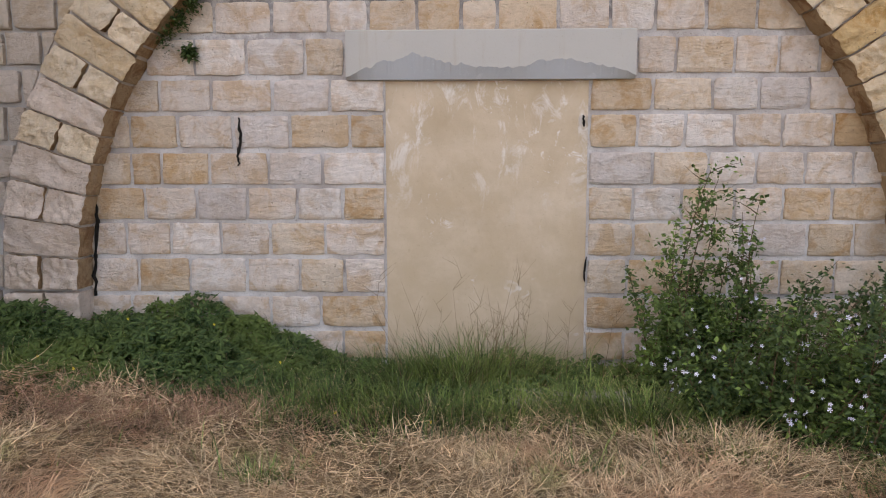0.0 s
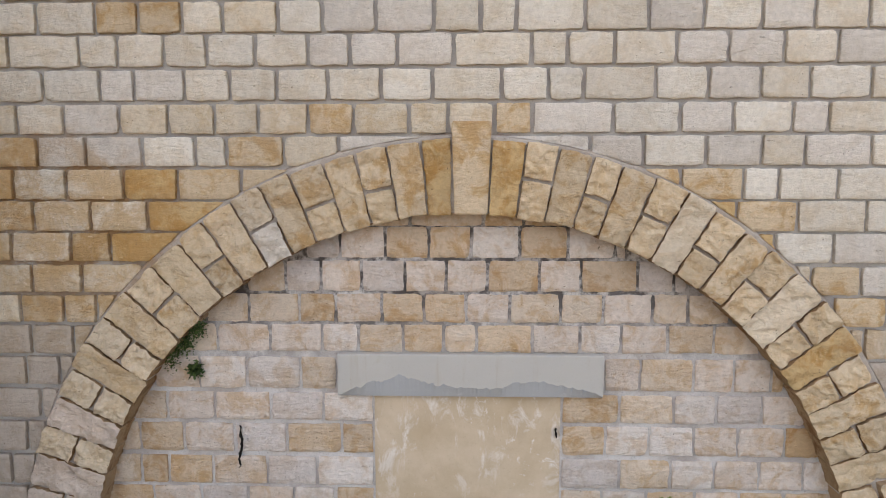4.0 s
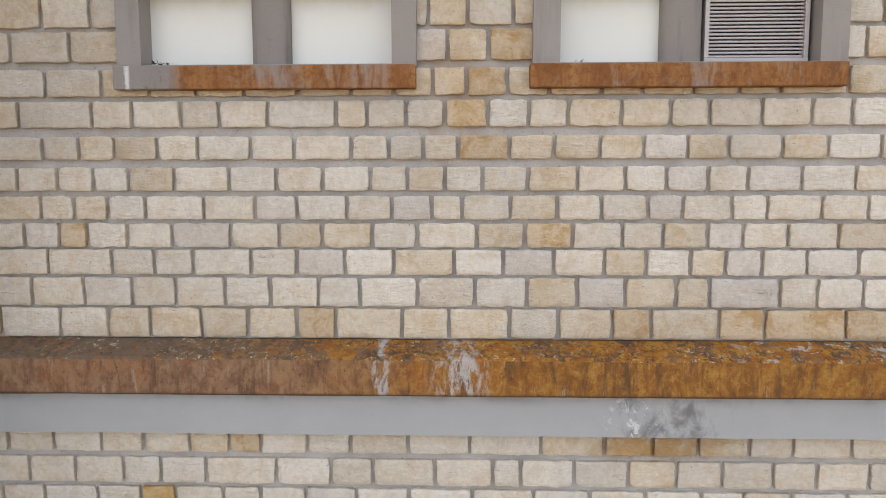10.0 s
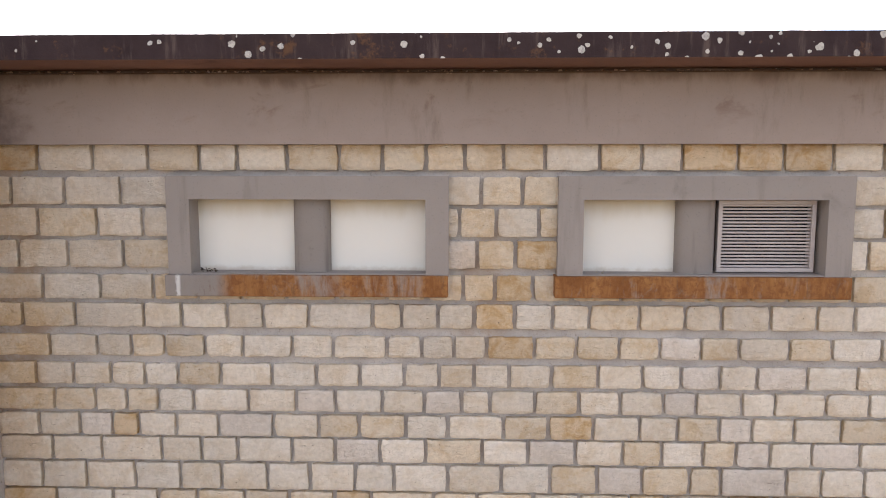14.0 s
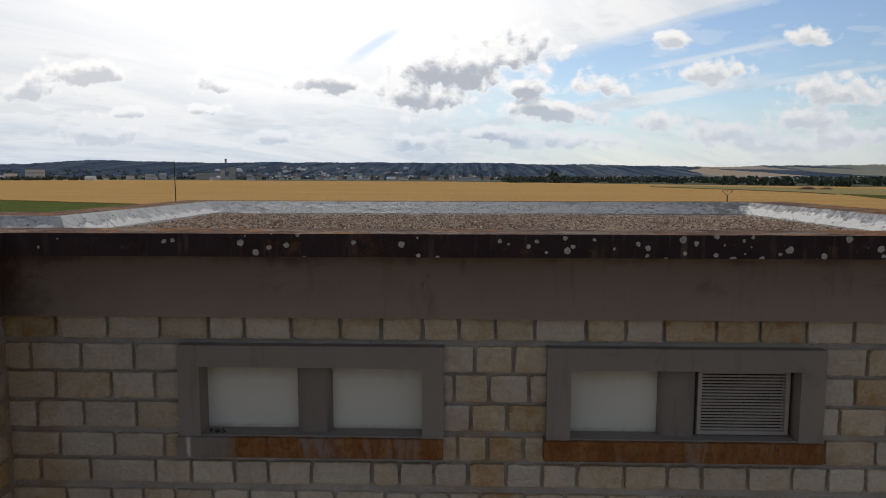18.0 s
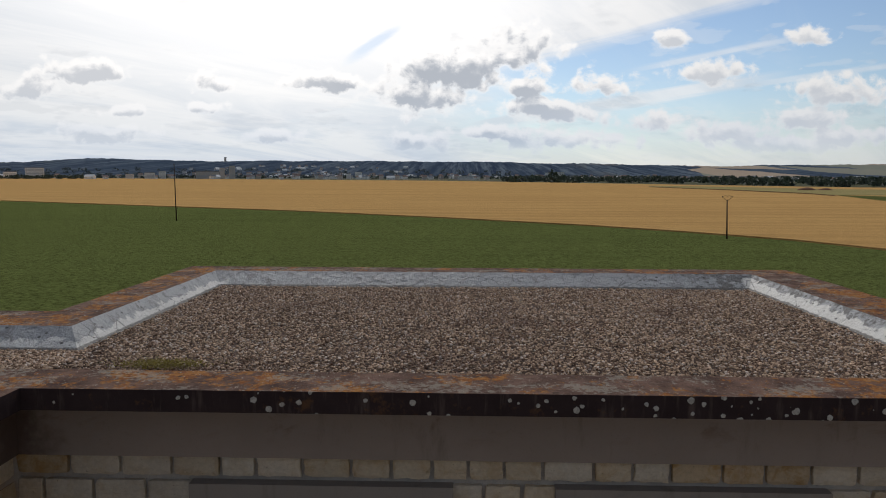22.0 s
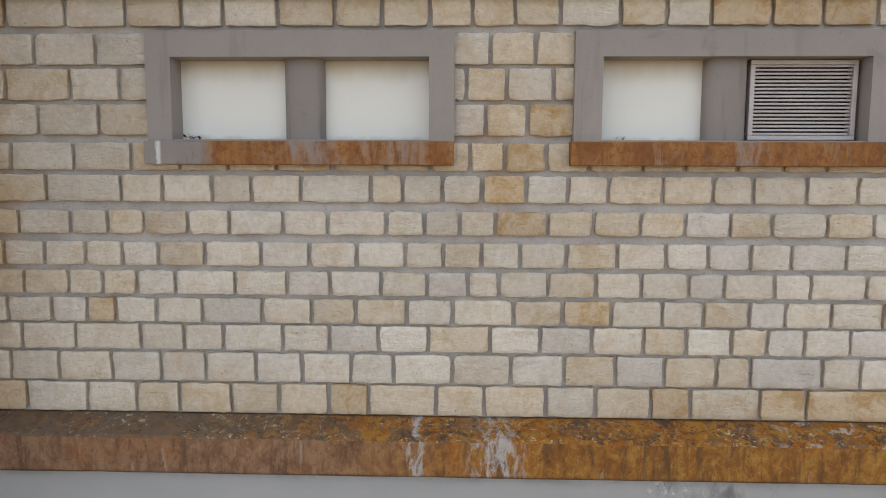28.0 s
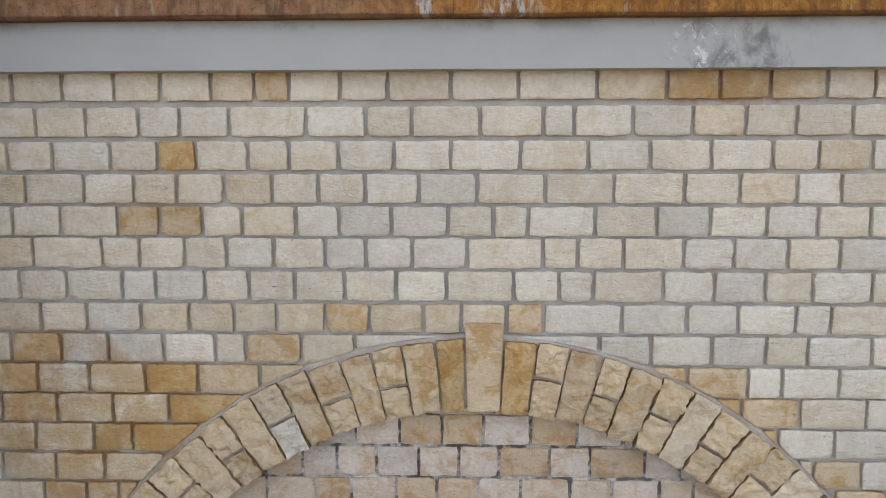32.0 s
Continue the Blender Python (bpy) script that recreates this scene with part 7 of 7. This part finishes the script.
for k in range(96):
    bx = 1.10 + 2.2 * (k + rb.random()) / 96
    front = -1.1 - 0.62 * max(0.0, min(1.0, (bx - 1.4) / 0.5))
    roots.append(((bx, rb.uniform(front, -0.12)), (rb.gauss(0.10, 0.32), rb.gauss(-0.05, 0.3), 1.0), rb.uniform(0.35, 0.78) * (0.75 if bx < 1.3 else 1.0 if bx < 1.8 else 1.22), 0.006, 9))
for k in range(10):
    roots.append(((rb.uniform(1.5, 3.0), rb.uniform(-0.5, -0.2)), (rb.uniform(0.2, 0.8), -0.1, 1.0), rb.uniform(0.8, 1.15), 0.007, 6))
bush("bramble_bush", "sprawling bramble in white blossom at the foot of the wall", roots, 25000, 0.038, 300, 6, 0.046, BUSH, 110)
one = thing("bindweed_flower", "single large white bindweed flower among the brambles", "flower", loc=(1.93, -1.22, 0.16))
part("petal_cup", petals("petal_cup", 0.024, 2, PETAL, 7, 0.3), one)
part("stalk", tube_mesh("stalk", [((0, 0.0, -0.2), (0, 0.0, 0.0), 0.002, 0.002)], STEM, 5), one)

# yellow flowers of the weeds
for k, (fx, fy) in enumerate(((-2.35, -0.45), (-1.75, -0.35), (-1.35, -0.5), (-2.9, -0.55), (-0.9, -1.0), (-0.35, -1.15), (1.0, -1.2), (-1.9, -0.15), (-2.55, -0.75), (1.62, -1.1))):
    z = ground_height(fx, fy) + mound(fx, fy) + 0.06
    fl = thing("buttercup", "small yellow flower on a thin stalk", "flower", "yellow flowers in the weeds", loc=(fx, fy, z))
    part("bloom", petals("bloom", 0.011, k, YELLOW), fl)
    part("stalk", tube_mesh("stalk", [((0, 0.002, -0.14), (0, 0.002, 0.0), 0.0012, 0.0012)], HERB, 4), fl)

# dry flowering stalks before the doorway
DRY = plain_material("dry_stalk", (0.16, 0.11, 0.06), (0.24, 0.17, 0.09), 12, 0.8, 0.2, 60, 0.0005)
for k in range(26):
    sx, sy = rb.gauss(-0.15, 0.28) if k < 18 else rb.uniform(0.1, 0.75), rb.uniform(-0.5, -0.05)
    tall = rb.uniform(0.4, 0.85) if k < 18 else rb.uniform(0.3, 0.6)
    bm, mine = bmesh.new(), []
    branch(bm, rb, Vector((sx, sy, ground_height(sx, sy) - 0.01)), Vector((rb.gauss(0, 0.18), 0.03, 1)).normalized(), tall, 0.0026, 6, mine, 0.06)
    for _ in range(5):
        a, b = rb.choice(mine[2:])
        branch(bm, rb, a.lerp(b, rb.random()), Vector((rb.gauss(0, 0.7), rb.gauss(0, 0.3), 0.8)).normalized(), tall * 0.22, 0.0015, 3, mine, 0.15)
    st = thing("dry_stalk", "thin dry branching weed stalk", "weed", "dry stalks before the doorway")
    part("stalk", bm_mesh("stalk", bm, DRY), st)

# plants rooted in the masonry
def wall_tuft(name, label, place, n, spread, size, mat=HERB):
    pos = np.array(place) + rng.normal(0, 1, (n, 3)) * np.array(spread)
    tagged(part(name, mesh_quads(name, leaves(n, pos, rng.uniform(0.6, 1.3, n) * size), 4, mat)), label, "wall plant")


wall_tuft("wall_fern", "small dark fern rooted in a mortar joint", (-2.11, 0.115, 2.235), 160, (0.020, 0.015, 0.022), 0.042, BUSH)
ivy = np.concatenate([np.array(c) + rng.normal(0, 1, (k, 3)) * np.array((0.030, 0.04, 0.045)) for c, k in (((-2.07, 0.07, 2.58), 420), ((-2.17, 0.08, 2.46), 380), ((-2.27, 0.09, 2.34), 160))])
tagged(part("hanging_ivy", mesh_quads("hanging_ivy", leaves(len(ivy), ivy, rng.uniform(0.6, 1.3, len(ivy)) * 0.026), 4, BUSH)), "ragged ivy hanging under the arch", "wall plant")
wall_tuft("roof_moss", "yellow-green moss cushion on the gravel", (-2.9, 0.72, Z_GRAVEL + 0.022), 1500, (0.20, 0.07, 0.010), 0.022, leaf_material("dry_moss", (0.20, 0.16, 0.035), (0.34, 0.28, 0.08)))


# ---- cracks and stains in the masonry ----
CRACK = plain_material("crack_shadow", (0.012, 0.010, 0.009), (0.03, 0.026, 0.022), 30, 0.95, 0.05)


def crack(name, label, pts, width, y, seed):
    """A ragged open crack: a thin sliver, coloured dark as its shade, that follows the given line down the wall."""
    r = random.Random(seed)
    dense = []
    for (x0, z0), (x1, z1) in zip(pts, pts[1:]):
        for k in range(6):
            dense.append((x0 + (x1 - x0) * k / 6 + r.gauss(0, width * 0.4), z0 + (z1 - z0) * k / 6))
    dense.append(pts[-1])
    verts, faces = [], []
    for i, (x, z) in enumerate(dense):
        w = width * (0.25 + 0.75 * math.sin(math.pi * (i + 0.5) / len(dense))) * r.uniform(0.5, 1.2)
        verts += [(x - w, y, z), (x + w, y, z), (x - w * 0.6, y + 0.03, z), (x + w * 0.6, y + 0.03, z)]
    for i in range(len(dense) - 1):
        a, b = 4 * i, 4 * i + 4
        faces += [(a, a + 1, b + 1, b), (a + 1, a + 3, b + 3, b + 1), (a, b, b + 2, a + 2)]
    tagged(part(name, mesh_of(name, verts, faces, CRACK)), label, "crack")


crack("wall_crack", "dark vertical crack through the stone infill", [(-1.79, 1.79), (-1.765, 1.66), (-1.79, 1.55), (-1.80, 1.45)], 0.014, TYMP - 0.012, 1)
crack("wall_crack", "open joint beside the arch, its shade drawn as a dark sliver", [(-2.87, 1.32), (-2.84, 1.05), (-2.87, 0.80), (-2.89, 0.50)], 0.014, TYMP - 0.012, 2)
crack("wall_crack", "small hole at the corner of the doorway", [(0.655, 1.80), (0.665, 1.72)], 0.009, TYMP - 0.012, 3)
crack("wall_crack", "thin crack beside the walled-up doorway", [(0.70, 0.80), (0.685, 0.70), (0.69, 0.62)], 0.006, TYMP - 0.012, 4)

# dry litter blown into the corner of the window opening
wall_tuft("dry_leaf_litter", "small heap of dark dry leaves on the window sill", (-2.07, -0.01, 8.695), 26, (0.035, 0.012, 0.010), 0.030, leaf_material("dead_leaves", (0.035, 0.028, 0.022), (0.10, 0.075, 0.05)))
wall_tuft("dry_leaf_litter", "few dry leaves in the corner of the louvred opening", (1.02, -0.01, 8.690), 9, (0.03, 0.012, 0.006), 0.022, leaf_material("bleached_leaves", (0.25, 0.20, 0.14), (0.45, 0.38, 0.28)))
